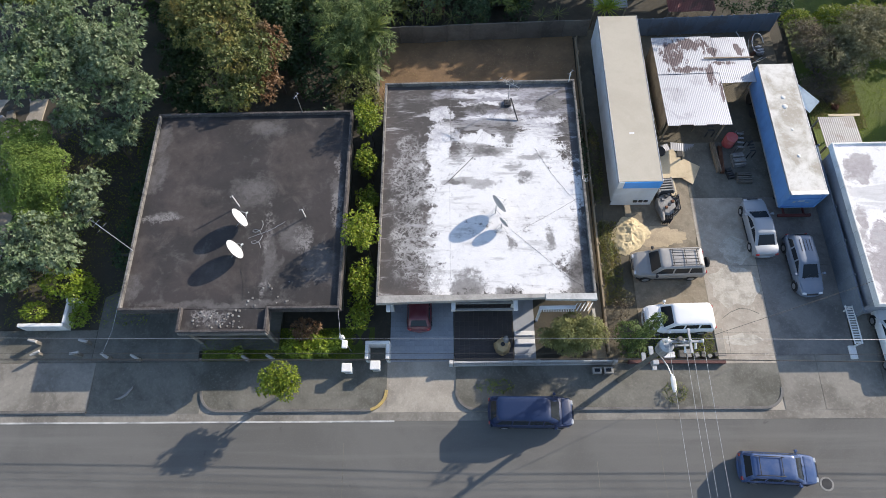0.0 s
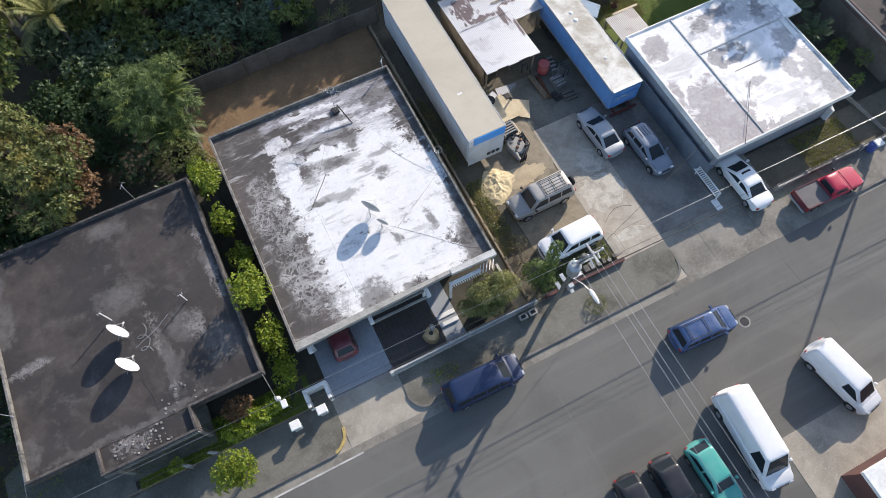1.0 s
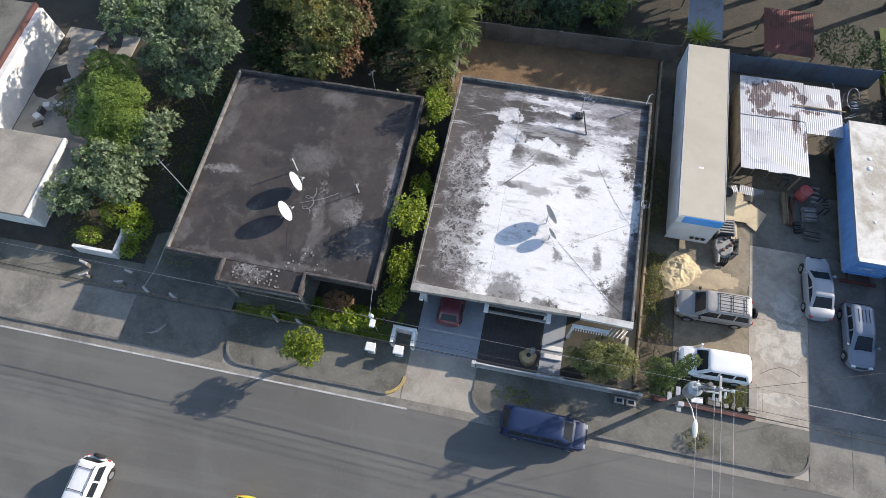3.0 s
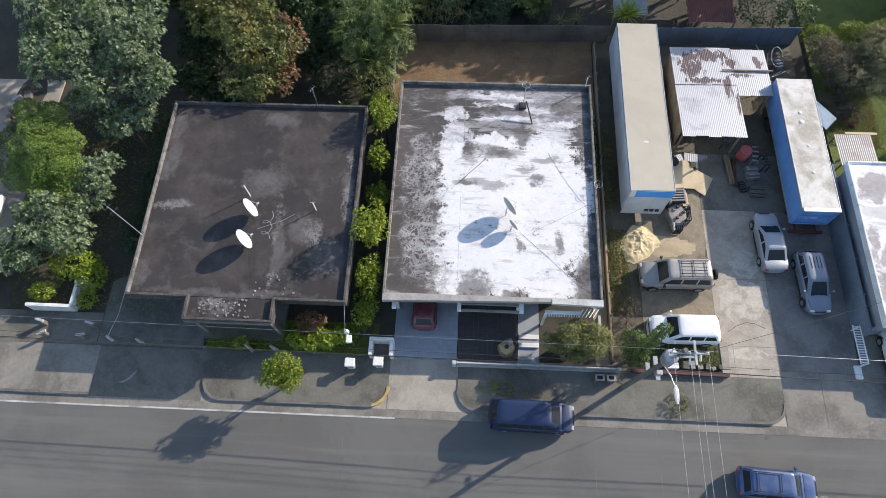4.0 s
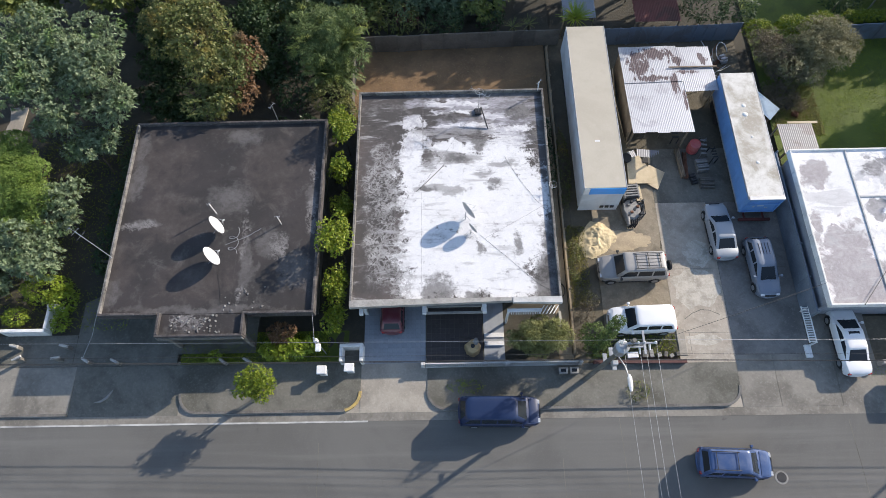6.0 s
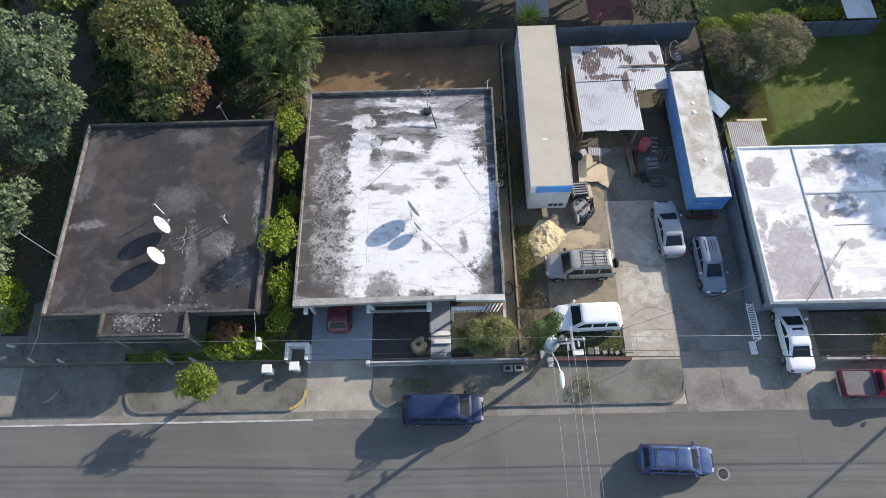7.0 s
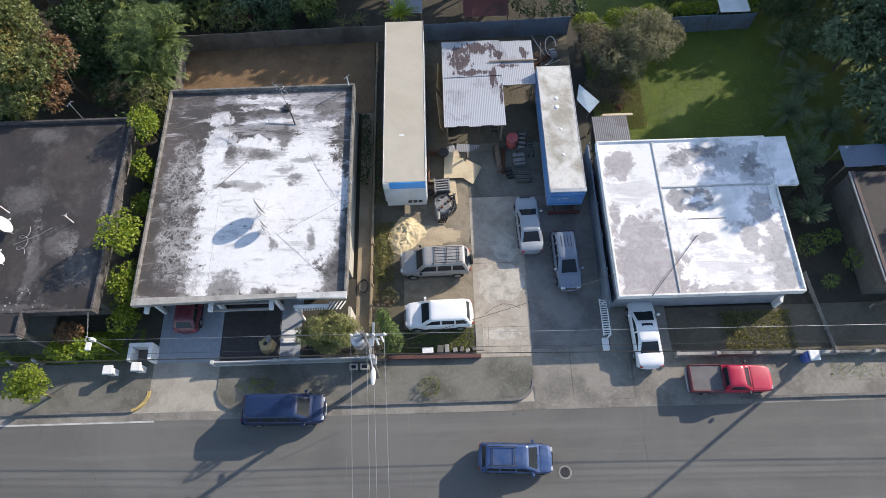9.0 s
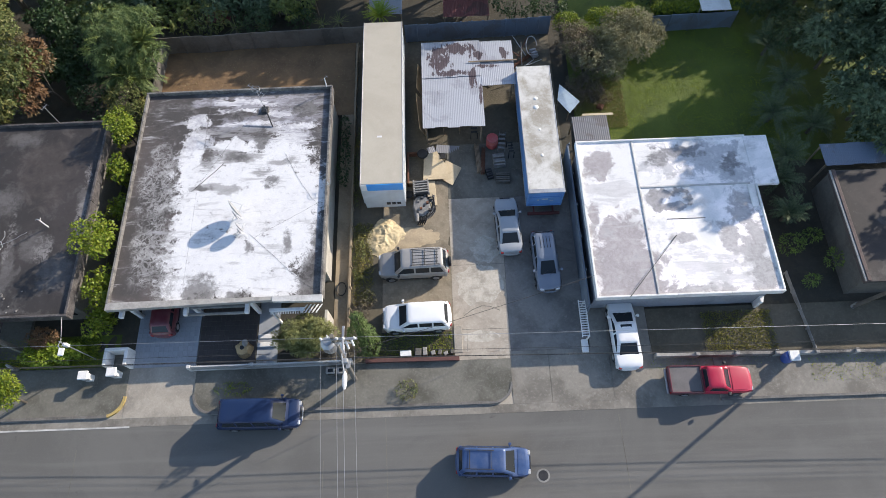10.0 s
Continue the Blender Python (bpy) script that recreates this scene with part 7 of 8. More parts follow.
solid("hose_coil", tube(bmesh.new(), [(10.4 + 0.32 * math.cos(k * 0.45), 16.9 + 0.5 * math.sin(k * 0.45), 0.12 + 0.004 * k) for k in range(40)], 0.025, 5), M_CABLE, "coiled black hose in the passage", "hose")


# ---- plants ----
RNG = np.random.default_rng(7)
L_DARK = leaf_mat("broad_leaf_green", (0.10, 0.15, 0.07), (0.28, 0.335, 0.195), (0.15, 0.225, 0.075), wet=0.5)
L_GREY = leaf_mat("grey_green_leaf", (0.15, 0.145, 0.07), (0.28, 0.26, 0.145), (0.11, 0.10, 0.045), wet=0.6)
L_LIME = leaf_mat("lime_leaf", (0.13, 0.20, 0.015), (0.28, 0.34, 0.04), (0.20, 0.28, 0.025))
L_HEDGE = leaf_mat("hedge_leaf", (0.085, 0.15, 0.010), (0.26, 0.29, 0.03), (0.17, 0.22, 0.018))
L_AUTUMN = leaf_mat("yellowing_leaf", (0.09, 0.125, 0.035), (0.20, 0.205, 0.07), (0.24, 0.19, 0.05))
L_RUST = leaf_mat("rusty_leaf", (0.15, 0.08, 0.04), (0.24, 0.145, 0.075), (0.13, 0.12, 0.055))
L_PALM = leaf_mat("palm_leaf", (0.055, 0.095, 0.030), (0.17, 0.22, 0.075), (0.24, 0.28, 0.06), wet=0.6)
L_DRYGRASS = leaf_mat("yellowing_grass_blade", (0.17, 0.17, 0.035), (0.30, 0.28, 0.085), (0.20, 0.21, 0.04), wet=0.75)
L_STRAW = leaf_mat("dry_grass_blade", (0.24, 0.19, 0.08), (0.34, 0.28, 0.13), (0.15, 0.15, 0.04))
L_GRASS = leaf_mat("grass_blade", (0.14, 0.19, 0.010), (0.29, 0.35, 0.022), (0.30, 0.32, 0.035), wet=0.75)
# brightened and yellowed: sunlight on the far tree tops is in the colour
L_WOOD = leaf_mat("woodland_leaf", (0.10, 0.14, 0.035), (0.22, 0.25, 0.075), (0.25, 0.23, 0.06), wet=0.6)
L_VINE = leaf_mat("vine_leaf", (0.10, 0.17, 0.03), (0.25, 0.33, 0.075), (0.17, 0.245, 0.04), wet=0.6)
L_OLIVE = leaf_mat("olive_leaf", (0.15, 0.165, 0.05), (0.30, 0.30, 0.12), (0.22, 0.21, 0.07), wet=0.6)
# leaf colour lightened to stand for haze over the dark greenery
L_GARDEN = leaf_mat("haze_lifted_leaf", (0.085, 0.13, 0.07), (0.18, 0.235, 0.13), (0.12, 0.17, 0.08), wet=0.6)
L_TWIG = leaf_mat("dry_twig", (0.10, 0.08, 0.055), (0.20, 0.165, 0.11), (0.11, 0.11, 0.055), wet=0.7)
L_COOLPALM = leaf_mat("dark_palm_leaf", (0.05, 0.08, 0.04), (0.16, 0.20, 0.10), (0.10, 0.135, 0.065), wet=0.65)
L_CREEPER = leaf_mat("creeper_leaf", (0.05, 0.085, 0.022), (0.15, 0.20, 0.06), (0.09, 0.13, 0.03), wet=0.6)
# dark leaf colour carries the shade these plants stand in
L_SHADE = leaf_mat("shaded_leaf", (0.028, 0.055, 0.020), (0.06, 0.10, 0.038))


def unit(v):
    return v / np.maximum(1e-6, np.linalg.norm(v, axis=-1, keepdims=True))


def leaf_mesh(name, base, d, n, length, width, droop, mat):
    """One mesh of many single leaves: base points, directions, normals."""
    s = unit(np.cross(d, n))
    ln, wd = length[:, None], width[:, None]
    mid = base + d * ln * 0.5
    tip = base + d * ln - np.array((0, 0, 1.0)) * (droop * length)[:, None]
    up = unit(np.cross(s, d))
    v = np.stack((base, mid + s * wd * 0.5 - up * wd * 0.08, tip, mid - s * wd * 0.5 - up * wd * 0.08), 1).reshape(-1, 3)
    k = len(base)
    me = bpy.data.meshes.new(name)
    me.vertices.add(4 * k)
    me.vertices.foreach_set("co", v.astype(np.float32).ravel())
    me.loops.add(4 * k)
    me.loops.foreach_set("vertex_index", np.arange(4 * k, dtype=np.int32))
    me.polygons.add(k)
    me.polygons.foreach_set("loop_start", np.arange(0, 4 * k, 4, dtype=np.int32))
    me.update(calc_edges=True)
    me.materials.append(mat)
    return me


def crown(lumps, density, leaf, wide, rosette, mat, name="crown", gap=0.15, inner=0.35, droop=0.25, up=0.5):
    """Leaves over uneven lumps: rosettes of leaves on the shell, a thinner fill inside."""
    B_, D_, N_, L_, W_ = [], [], [], [], []
    for cx, cy, cz, rx, ry, rz in lumps:
        area = 4 * math.pi * ((rx * ry) ** 1.6 / 3 + (rx * rz) ** 1.6 / 3 + (ry * rz) ** 1.6 / 3) ** (1 / 1.6)
        k = int(area * density)
        q = unit(RNG.normal(size=(k, 3)))
        q = q[q[:, 2] > -0.45]
        f = np.array([noise.noise((a * 1.6 + cx, b * 1.6 + cy, c * 1.6 + cz)) for a, b, c in q])
        f2 = np.array([noise.noise((a * 4.2 + cx, b * 4.2 + cy, c * 4.2)) for a, b, c in q])
        keep = f2 > -0.55 + gap
        q, f, f2 = q[keep], f[keep], f2[keep]
        rad = 1.0 + 0.28 * f + 0.16 * f2 - np.where(RNG.random(len(q)) < inner, RNG.random(len(q)) * 0.45, RNG.random(len(q)) * 0.06)
        c = np.array((cx, cy, cz)) + q * np.array((rx, ry, rz)) * rad[:, None]
        axis = unit(q / np.array((rx, ry, rz)) + np.array((0, 0, up)) + RNG.normal(size=q.shape) * 0.25)
        for j in range(rosette):
            rnd = unit(RNG.normal(size=q.shape))
            side = unit(np.cross(axis, rnd))
            tilt = RNG.uniform(0.5, 1.15, len(q))[:, None] if rosette > 1 else RNG.uniform(0.2, 1.2, len(q))[:, None]
            d = unit(axis * np.cos(tilt) + side * np.sin(tilt))
            nn = unit(axis * np.sin(tilt) - side * np.cos(tilt) + RNG.normal(size=q.shape) * 0.2)
            B_.append(c + RNG.normal(size=q.shape) * 0.03)
            D_.append(d)
            N_.append(nn)
            ll = leaf * RNG.uniform(0.65, 1.2, len(q))
            L_.append(ll)
            W_.append(ll * wide)
    return leaf_mesh(name, np.concatenate(B_), np.concatenate(D_), np.concatenate(N_), np.concatenate(L_), np.concatenate(W_), droop, mat)


def broken(lumps, k, size=0.5, core=0.72):
    """Each lump as a smaller core with several clumps round it, for an uneven outline."""
    out = []
    for cx, cy, cz, rx, ry, rz in lumps:
        out.append((cx, cy, cz - 0.1 * rz, rx * core, ry * core, rz * core))
        for i in range(k):
            a = i * math.tau / k + RNG.uniform(-0.4, 0.4)
            e = RNG.uniform(-0.15, 0.9)
            d = RNG.uniform(0.62, 0.95)
            q = size * RNG.uniform(0.7, 1.15)
            out.append((cx + rx * d * math.cos(a) * math.cos(e), cy + ry * d * math.sin(a) * math.cos(e), cz + rz * d * math.sin(e), rx * q, ry * q, rz * q))
    return out


def leafy(name, label, category, root, lumps, density, leaf, wide, rosette, mat, group="", trunk=0.14, clumps=0, core=0.72, size=0.5, **kw):
    """A tree or shrub: tapered trunk with limbs into the lumps, and its crown."""
    x, y, z = root
    t = thing(name, label, category, root, group=group)
    loc = [(a - x, b - y, c - z, r1, r2, r3) for a, b, c, r1, r2, r3 in lumps]
    me = crown(broken(loc, clumps, size, core) if clumps else loc, density, leaf, wide, rosette, mat, **kw)
    c = new("crown", me)
    c.parent = t
    c["label"] = "leafy crown"
    low = min(l[2] for l in loc)
    fork = Vector((sum(l[0] for l in loc) / len(loc) * 0.3, sum(l[1] for l in loc) / len(loc) * 0.3, max(0.15, low * 0.55)))
    part("trunk", tube(bmesh.new(), [(0, 0, -0.1), fork * 0.5 + Vector((0.04, 0.02, 0)), fork], trunk, 8, trunk * 0.75), M_BARK, t)
    for l in loc:
        e = Vector(l[:3])
        m = fork.lerp(e, 0.5) + Vector((0.1, -0.06, 0.12))
        part("limb", tube(bmesh.new(), [fork, m, e, e + Vector((0.2 * l[3], 0.1, 0.5 * l[5]))], trunk * 0.6, 6, 0.02), M_BARK, t)
    return t


# garden of broad-leaved trees
leafy("tree", "large broad-leaved tree with rosettes of grey-green leaves", "tree", (-25.5, 32.5, 0.05), [(-25.6, 31.4, 5.4, 3.4, 2.6, 2.3), (-22.4, 30.6, 4.6, 1.9, 1.7, 1.6), (-28.6, 32.6, 5.6, 2.8, 2.8, 2.2), (-24.4, 34.6, 6.0, 2.8, 2.6, 2.0), (-29.5, 36.0, 5.5, 3.2, 2.6, 2.2), (-26.8, 29.4, 4.0, 1.5, 1.2, 1.2), (-23.6, 32.4, 5.8, 1.5, 1.5, 1.3), (-31.0, 33.8, 5.0, 1.6, 1.8, 1.4)], 17, 0.31, 0.36, 7, L_DARK, trunk=0.25, clumps=10, core=0.58, size=0.4, gap=0.5)
leafy("shrub", "small broad-leaved shrub with leaf rosettes", "shrub", (-24.2, 27.6, 0.05), [(-24.7, 27.8, 3.2, 1.2, 1.0, 1.0), (-23.3, 28.3, 3.3, 1.1, 0.9, 0.9)], 20, 0.30, 0.38, 7, L_DARK, trunk=0.08, clumps=5, gap=0.3)
leafy("tree", "rounded tree smothered in bright green vine", "tree", (-29.0, 24.6, 0.05), [(-30.6, 27.6, 3.4, 1.7, 1.5, 1.4), (-29.2, 26.0, 3.6, 2.0, 1.7, 1.7), (-28.2, 24.2, 3.3, 1.6, 1.8, 1.6), (-30.8, 24.4, 2.8, 1.7, 1.9, 1.4), (-28.6, 22.2, 2.7, 1.5, 1.3, 1.2)], 110, 0.135, 0.6, 2, L_VINE, trunk=0.2, inner=0.2, gap=0.05, clumps=6)
leafy("tree", "broad-leaved tree with grey-green leaf rosettes", "tree", (-25.4, 23.4, 0.05), [(-25.6, 24.2, 2.9, 1.3, 1.1, 1.1), (-25.6, 22.2, 2.6, 1.4, 1.3, 1.1), (-26.8, 20.8, 2.5, 1.3, 1.1, 1.1)], 20, 0.30, 0.38, 7, L_DARK, trunk=0.12, clumps=7, core=0.6, size=0.42, gap=0.4)
leafy("tree", "broad-leaved tree beside the white wall", "tree", (-28.4, 18.6, 0.05), [(-28.4, 19.6, 2.9, 2.2, 1.9, 1.6), (-29.8, 17.4, 2.4, 1.5, 1.4, 1.3), (-26.2, 18.8, 2.6, 1.5, 1.4, 1.3)], 20, 0.30, 0.38, 7, L_DARK, trunk=0.14, clumps=7, core=0.6, size=0.42, gap=0.4)
leafy("shrub", "bright lime shrub behind the corner wall", "shrub", (-26.2, 17.0, 0.05), [(-26.4, 17.3, 1.2, 1.7, 1.0, 0.9), (-25.1, 16.6, 1.0, 0.9, 1.1, 0.8)], 80, 0.19, 0.6, 2, L_LIME, trunk=0.06)
leafy("shrub", "yellow-green shrub behind the balustrade", "shrub", (-28.4, 15.3, 0.05), [(-28.4, 15.4, 0.8, 0.9, 0.6, 0.6)], 80, 0.18, 0.6, 2, L_LIME, trunk=0.05)
leafy("shrub", "yellow-green shrub beside the corner wall", "shrub", (-25.2, 14.9, 0.05), [(-25.2, 15.0, 0.6, 0.6, 0.7, 0.5)], 80, 0.18, 0.6, 2, L_LIME, trunk=0.05)
leafy("shrub", "olive creeper by the cluttered side yard", "shrub", (-33.4, 26.4, 0.05), [(-33.6, 26.0, 1.8, 1.1, 2.0, 1.2), (-32.4, 28.0, 2.0, 1.6, 0.9, 1.0)], 60, 0.2, 0.5, 2, L_AUTUMN, trunk=0.08)
# behind the dark house
leafy("tree", "tall tree with yellowing and rusty foliage", "tree", (-15.5, 34.0, 0.0), [(-16.8, 36.4, 5.0, 3.2, 2.6, 2.2), (-14.6, 33.6, 4.8, 2.4, 2.2, 2.0), (-15.2, 31.2, 3.8, 2.0, 1.4, 1.6), (-18.6, 38.4, 5.0, 2.6, 2.2, 2.0)], 15, 0.28, 0.42, 5, L_AUTUMN, trunk=0.22, clumps=7, gap=0.25)
leafy("tree", "slender tree with rust-coloured leaves", "tree", (-12.9, 34.2, 0.0), [(-12.8, 34.6, 4.6, 1.0, 1.5, 1.4), (-13.0, 32.2, 3.6, 0.9, 1.3, 1.2)], 20, 0.27, 0.42, 4, L_RUST, trunk=0.1, clumps=5, gap=0.25)
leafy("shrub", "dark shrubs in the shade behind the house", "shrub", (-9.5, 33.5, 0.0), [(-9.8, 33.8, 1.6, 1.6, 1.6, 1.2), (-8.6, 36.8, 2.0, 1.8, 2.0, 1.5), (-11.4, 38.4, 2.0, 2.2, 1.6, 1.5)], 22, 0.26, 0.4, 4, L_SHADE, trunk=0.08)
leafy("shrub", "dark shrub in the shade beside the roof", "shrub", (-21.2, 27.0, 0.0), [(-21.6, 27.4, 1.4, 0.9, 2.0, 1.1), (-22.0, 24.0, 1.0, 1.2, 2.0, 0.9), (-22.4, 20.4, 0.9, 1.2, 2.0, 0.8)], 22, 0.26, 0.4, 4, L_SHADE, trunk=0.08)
leafy("shrub", "olive shrub with dry twigs beside the back yard", "shrub", (-6.5, 32.6, 0.0), [(-6.8, 32.8, 2.0, 1.5, 1.2, 1.1), (-5.6, 31.6, 1.6, 0.9, 1.1, 1.0)], 45, 0.2, 0.34, 4, L_AUTUMN, trunk=0.08)


def frond_plant(name, label, category, root, n, length, rise, leaflet, mat, group="", trunk_h=1.0, spread=1.0, width=0.07, straight=False):
    """Arching fronds with leaflets on both sides, from one or a few heads."""
    t = thing(name, label, category, root, group=group)
    Bs, Ds, Ns, Ls, Ws = [], [], [], [], []
    stems = bmesh.new()
    for i in range(n):
        a = i * 2.39996 + RNG.uniform(-0.3, 0.3)
        e = RNG.uniform(0.1, 1.0)
        ll = length * RNG.uniform(0.7, 1.1)
        out = Vector((math.cos(a), math.sin(a), 0))
        pts = []
        for k in range(9):
            f = k / 8
            r = ll * (f * (0.35 + 0.65 * e)) * spread
            z = trunk_h + rise * ll * (1 - 0.75 * e) * f + ll * 0.35 * f * (0.6 if straight else 1) - ll * (0.25 if straight else 0.75) * e * f * f
            pts.append(out * r + Vector((0, 0, z)))
        if not straight:
            tube(stems, pts, 0.025, 4, 0.006)
        for k in range(1, 9):
            for m in range(1 if straight else 4):
                f = (k - 1 + m / 4) / 8
                p = pts[k - 1].lerp(pts[k], m / 4)
                d0 = (pts[k] - pts[k - 1]).normalized()
                if straight:
                    Bs.append(p), Ds.append(d0), Ns.append(d0.cross(Vector((-out.y, out.x, 0)))), Ls.append((pts[k] - pts[k - 1]).length * 1.25), Ws.append(width * (1.3 - f))
                    continue
                sd = d0.cross(Vector((0, 0, 1))).normalized()
                for s in (1, -1):
                    d = (sd * s + d0 * 0.7 - Vector((0, 0, 0.25))).normalized()
                    Bs.append(p), Ds.append(d), Ns.append(d0.cross(d)), Ls.append(leaflet * (0.55 + 0.9 * f * (1.15 - f)) * RNG.uniform(0.8, 1.2)), Ws.append(width)
    me = leaf_mesh("fronds", np.array(Bs, float), np.array(Ds, float), unit(np.array(Ns, float)), np.array(Ls), np.array(Ws), 0.12, mat)
    fr = new("fronds", me)
    fr.parent = t
    if straight:
        stems.free()
    else:
        part("stalk_mass", stems, mat, t)["kind"] = "stuff"
    part("trunk", tube(bmesh.new(), [(0, 0, -0.1), (0.05, 0, trunk_h * 0.5), (0, 0, trunk_h + 0.1)], 0.14, 8, 0.1), M_BARK, t)
    return t


for dx, dy, th, n in ((0, 0.4, 3.6, 40),):
    frond_plant("palm", "feathery palm with arching grey-green fronds", "palm", (-5.6 + dx, 36.6 + dy, 0.0), n, 2.5, 0.7, 0.42, L_PALM, "palms behind the house", trunk_h=th, width=0.045)
leafy("bamboo_clump", "feathery clump of long thin grey-green leaves", "bamboo", (-6.6, 37.0, 0.0), [(-6.2, 37.8, 4.0, 1.8, 1.7, 1.7), (-7.8, 36.2, 3.4, 1.5, 1.5, 1.5), (-5.2, 36.0, 3.0, 1.3, 1.3, 1.3), (-8.3, 38.8, 3.6, 1.6, 1.5, 1.5), (-6.4, 34.6, 2.2, 1.2, 1.0, 1.0)], 9, 0.6, 0.085, 8, L_PALM, trunk=0.1, clumps=6, gap=0.35, droop=0.4, up=0.9, core=0.6)
frond_plant("palm", "feathery palm with drooping fronds", "palm", (-7.2, 35.2, 0.0), 22, 3.0, 0.5, 0.65, L_PALM, trunk_h=2.0)
frond_plant("yucca", "bright green spiky yucca behind the trailer", "yucca", (13.2, 39.75, 0.0), 110, 1.7, 0.6, 0.3, L_LIME, trunk_h=2.7, width=0.14, straight=True)
for x, y, n, L in ((42.4, 21.0, 18, 1.7), (42.6, 23.8, 18, 1.9), (43.4, 25.8, 18, 2.1), (43.4, 29.6, 20, 2.2), (45.2, 32.6, 20, 2.2), (46.2, 28.4, 20, 2.0), (44.6, 36.2, 20, 2.2), (47.0, 37.6, 22, 2.4), (46.0, 40.0, 20, 2.2)):
    frond_plant("palm", "dark young palm in the shaded garden", "palm", (x, y, 0.05), n + 8, L * 1.1, 0.55, 0.42, L_COOLPALM, "garden palms", trunk_h=1.1, width=0.032)
for x, y in ((8.2, 40.4), (9.6, 40.7), (3.2, 40.4), (40.2, 40.9), (0.8, 40.5)):
    frond_plant("yucca", "straggly spiky plant behind the back fence", "yucca", (x, y, 0.0), 26, 1.1, 0.6, 0.3, L_AUTUMN, "spiky plants by the fence", trunk_h=1.2, width=0.1, straight=True)

# hedge between the houses
for x, y, z, rx, ry, rz in ((-5.3, 28.6, 4.7, 0.85, 1.3, 0.95), (-5.35, 25.6, 3.3, 0.7, 0.95, 0.8), (-5.3, 22.9, 2.4, 0.6, 1.0, 0.6), (-5.2, 19.4, 5.0, 0.95, 1.3, 1.05), (-5.4, 16.6, 3.0, 0.8, 1.3, 0.8), (-5.45, 14.6, 2.2, 0.7, 1.0, 0.7)):
    leafy("hedge_shrub", "bright green shrub between the two houses", "shrub", (x, y, 0.08), [(x, y, z, rx, ry, rz), (x - 0.1, y + 0.3, z - 1.4, rx * 0.8, ry * 0.8, rz)], 45, 0.2, 0.55, 2, L_HEDGE, "shrubs between the houses", trunk=0.07, gap=0.1, clumps=5)
# front gardens
leafy("shrub", "rust-red croton shrub in the front garden", "shrub", (-9.2, 13.5, 0.1), [(-9.0, 13.6, 2.0, 0.85, 0.6, 0.7), (-9.2, 13.4, 1.2, 0.7, 0.5, 0.6)], 80, 0.24, 0.25, 3, L_RUST, trunk=0.04)
for x, y, r in ((-9.9, 12.5, 0.55), (-8.9, 12.35, 0.6), (-7.9, 12.6, 0.6), (-7.1, 12.9, 0.5), (-8.4, 12.9, 0.5)):
    leafy("shrub", "yellow-green variegated shrub in the front garden", "shrub", (x, y, 0.1), [(x, y, 1.55, r, r * 0.8, 0.5), (x, y, 0.8, r * 0.8, r * 0.7, 0.5)], 80, 0.2, 0.5, 2, L_LIME, "front garden shrubs", trunk=0.04)
leafy("shrub", "small yellow-green shrub by the porch", "shrub", (-13.8, 12.3, 0.1), [(-13.8, 12.3, 0.8, 0.45, 0.4, 0.4)], 90, 0.18, 0.5, 2, L_LIME, trunk=0.03)
leafy("street_tree", "clipped round street tree on the pavement", "tree", (-10.35, 9.75, 0.13), [(-10.05, 9.9, 3.35, 1.05, 1.0, 0.85), (-9.7, 9.7, 2.9, 0.95, 0.85, 0.7), (-10.5, 9.9, 3.1, 0.9, 0.85, 0.75)], 60, 0.18, 0.5, 2, L_HEDGE, trunk=0.1, gap=0.05, clumps=5)
leafy("shrub", "large feathery olive bush behind the front wall", "shrub", (8.6, 13.3, 0.1), [(8.5, 13.25, 2.2, 1.25, 0.9, 1.1), (9.5, 13.0, 1.9, 0.85, 0.8, 1.0), (7.35, 12.95, 1.6, 0.95, 0.7, 0.9), (8.3, 12.5, 1.2, 1.1, 0.6, 0.8)], 90, 0.24, 0.18, 4, L_OLIVE, trunk=0.06, clumps=5, gap=0.2)
leafy("tree", "tall slender trunk smothered in drooping green creeper", "tree", (12.5, 12.6, 0.05), [(12.5, 12.6, 0.7, 0.8, 0.75, 0.7), (12.1, 13.1, 1.7, 0.8, 0.8, 1.2)] + [(12.5 + 0.05 * (k % 2), 12.6, 1.8 + 0.95 * k, 0.38 - 0.012 * k, 0.38 - 0.012 * k, 0.75) for k in range(6)], 75, 0.17, 0.34, 3, L_CREEPER, trunk=0.17, droop=0.5, gap=0.0, inner=0.15)
leafy("shrub", "dry wiry creeper over the end of the plot wall", "shrub", (11.9, 14.6, 0.05), [(11.9, 14.9, 0.9, 0.5, 0.9, 0.5), (12.4, 15.8, 0.7, 0.5, 0.6, 0.5), (11.5, 13.2, 0.8, 0.4, 0.6, 0.5)], 45, 0.2, 0.22, 3, L_TWIG, trunk=0.05, gap=0.3)
leafy("shrub", "low wiry shrub in the pavement pit", "shrub", (15.0, 9.6, 0.13), [(15.0, 9.6, 0.35, 0.7, 0.55, 0.35)], 70, 0.17, 0.25, 3, L_AUTUMN, trunk=0.03, gap=0.3)
leafy("weeds", "weeds growing at the pavement edge", "weeds", (3.4, 10.0, 0.13), [(3.5, 10.1, 0.15, 1.2, 0.4, 0.22)], 60, 0.18, 0.2, 3, L_HEDGE, trunk=0.02)
leafy("weeds", "weeds growing along the trailer yard wall", "weeds", (11.6, 19.5, 0.05), [(11.6, 19.5, 0.3, 0.4, 2.2, 0.35), (11.5, 27.0, 0.4, 0.4, 3.5, 0.4)], 50, 0.18, 0.25, 3, L_AUTUMN, trunk=0.02)
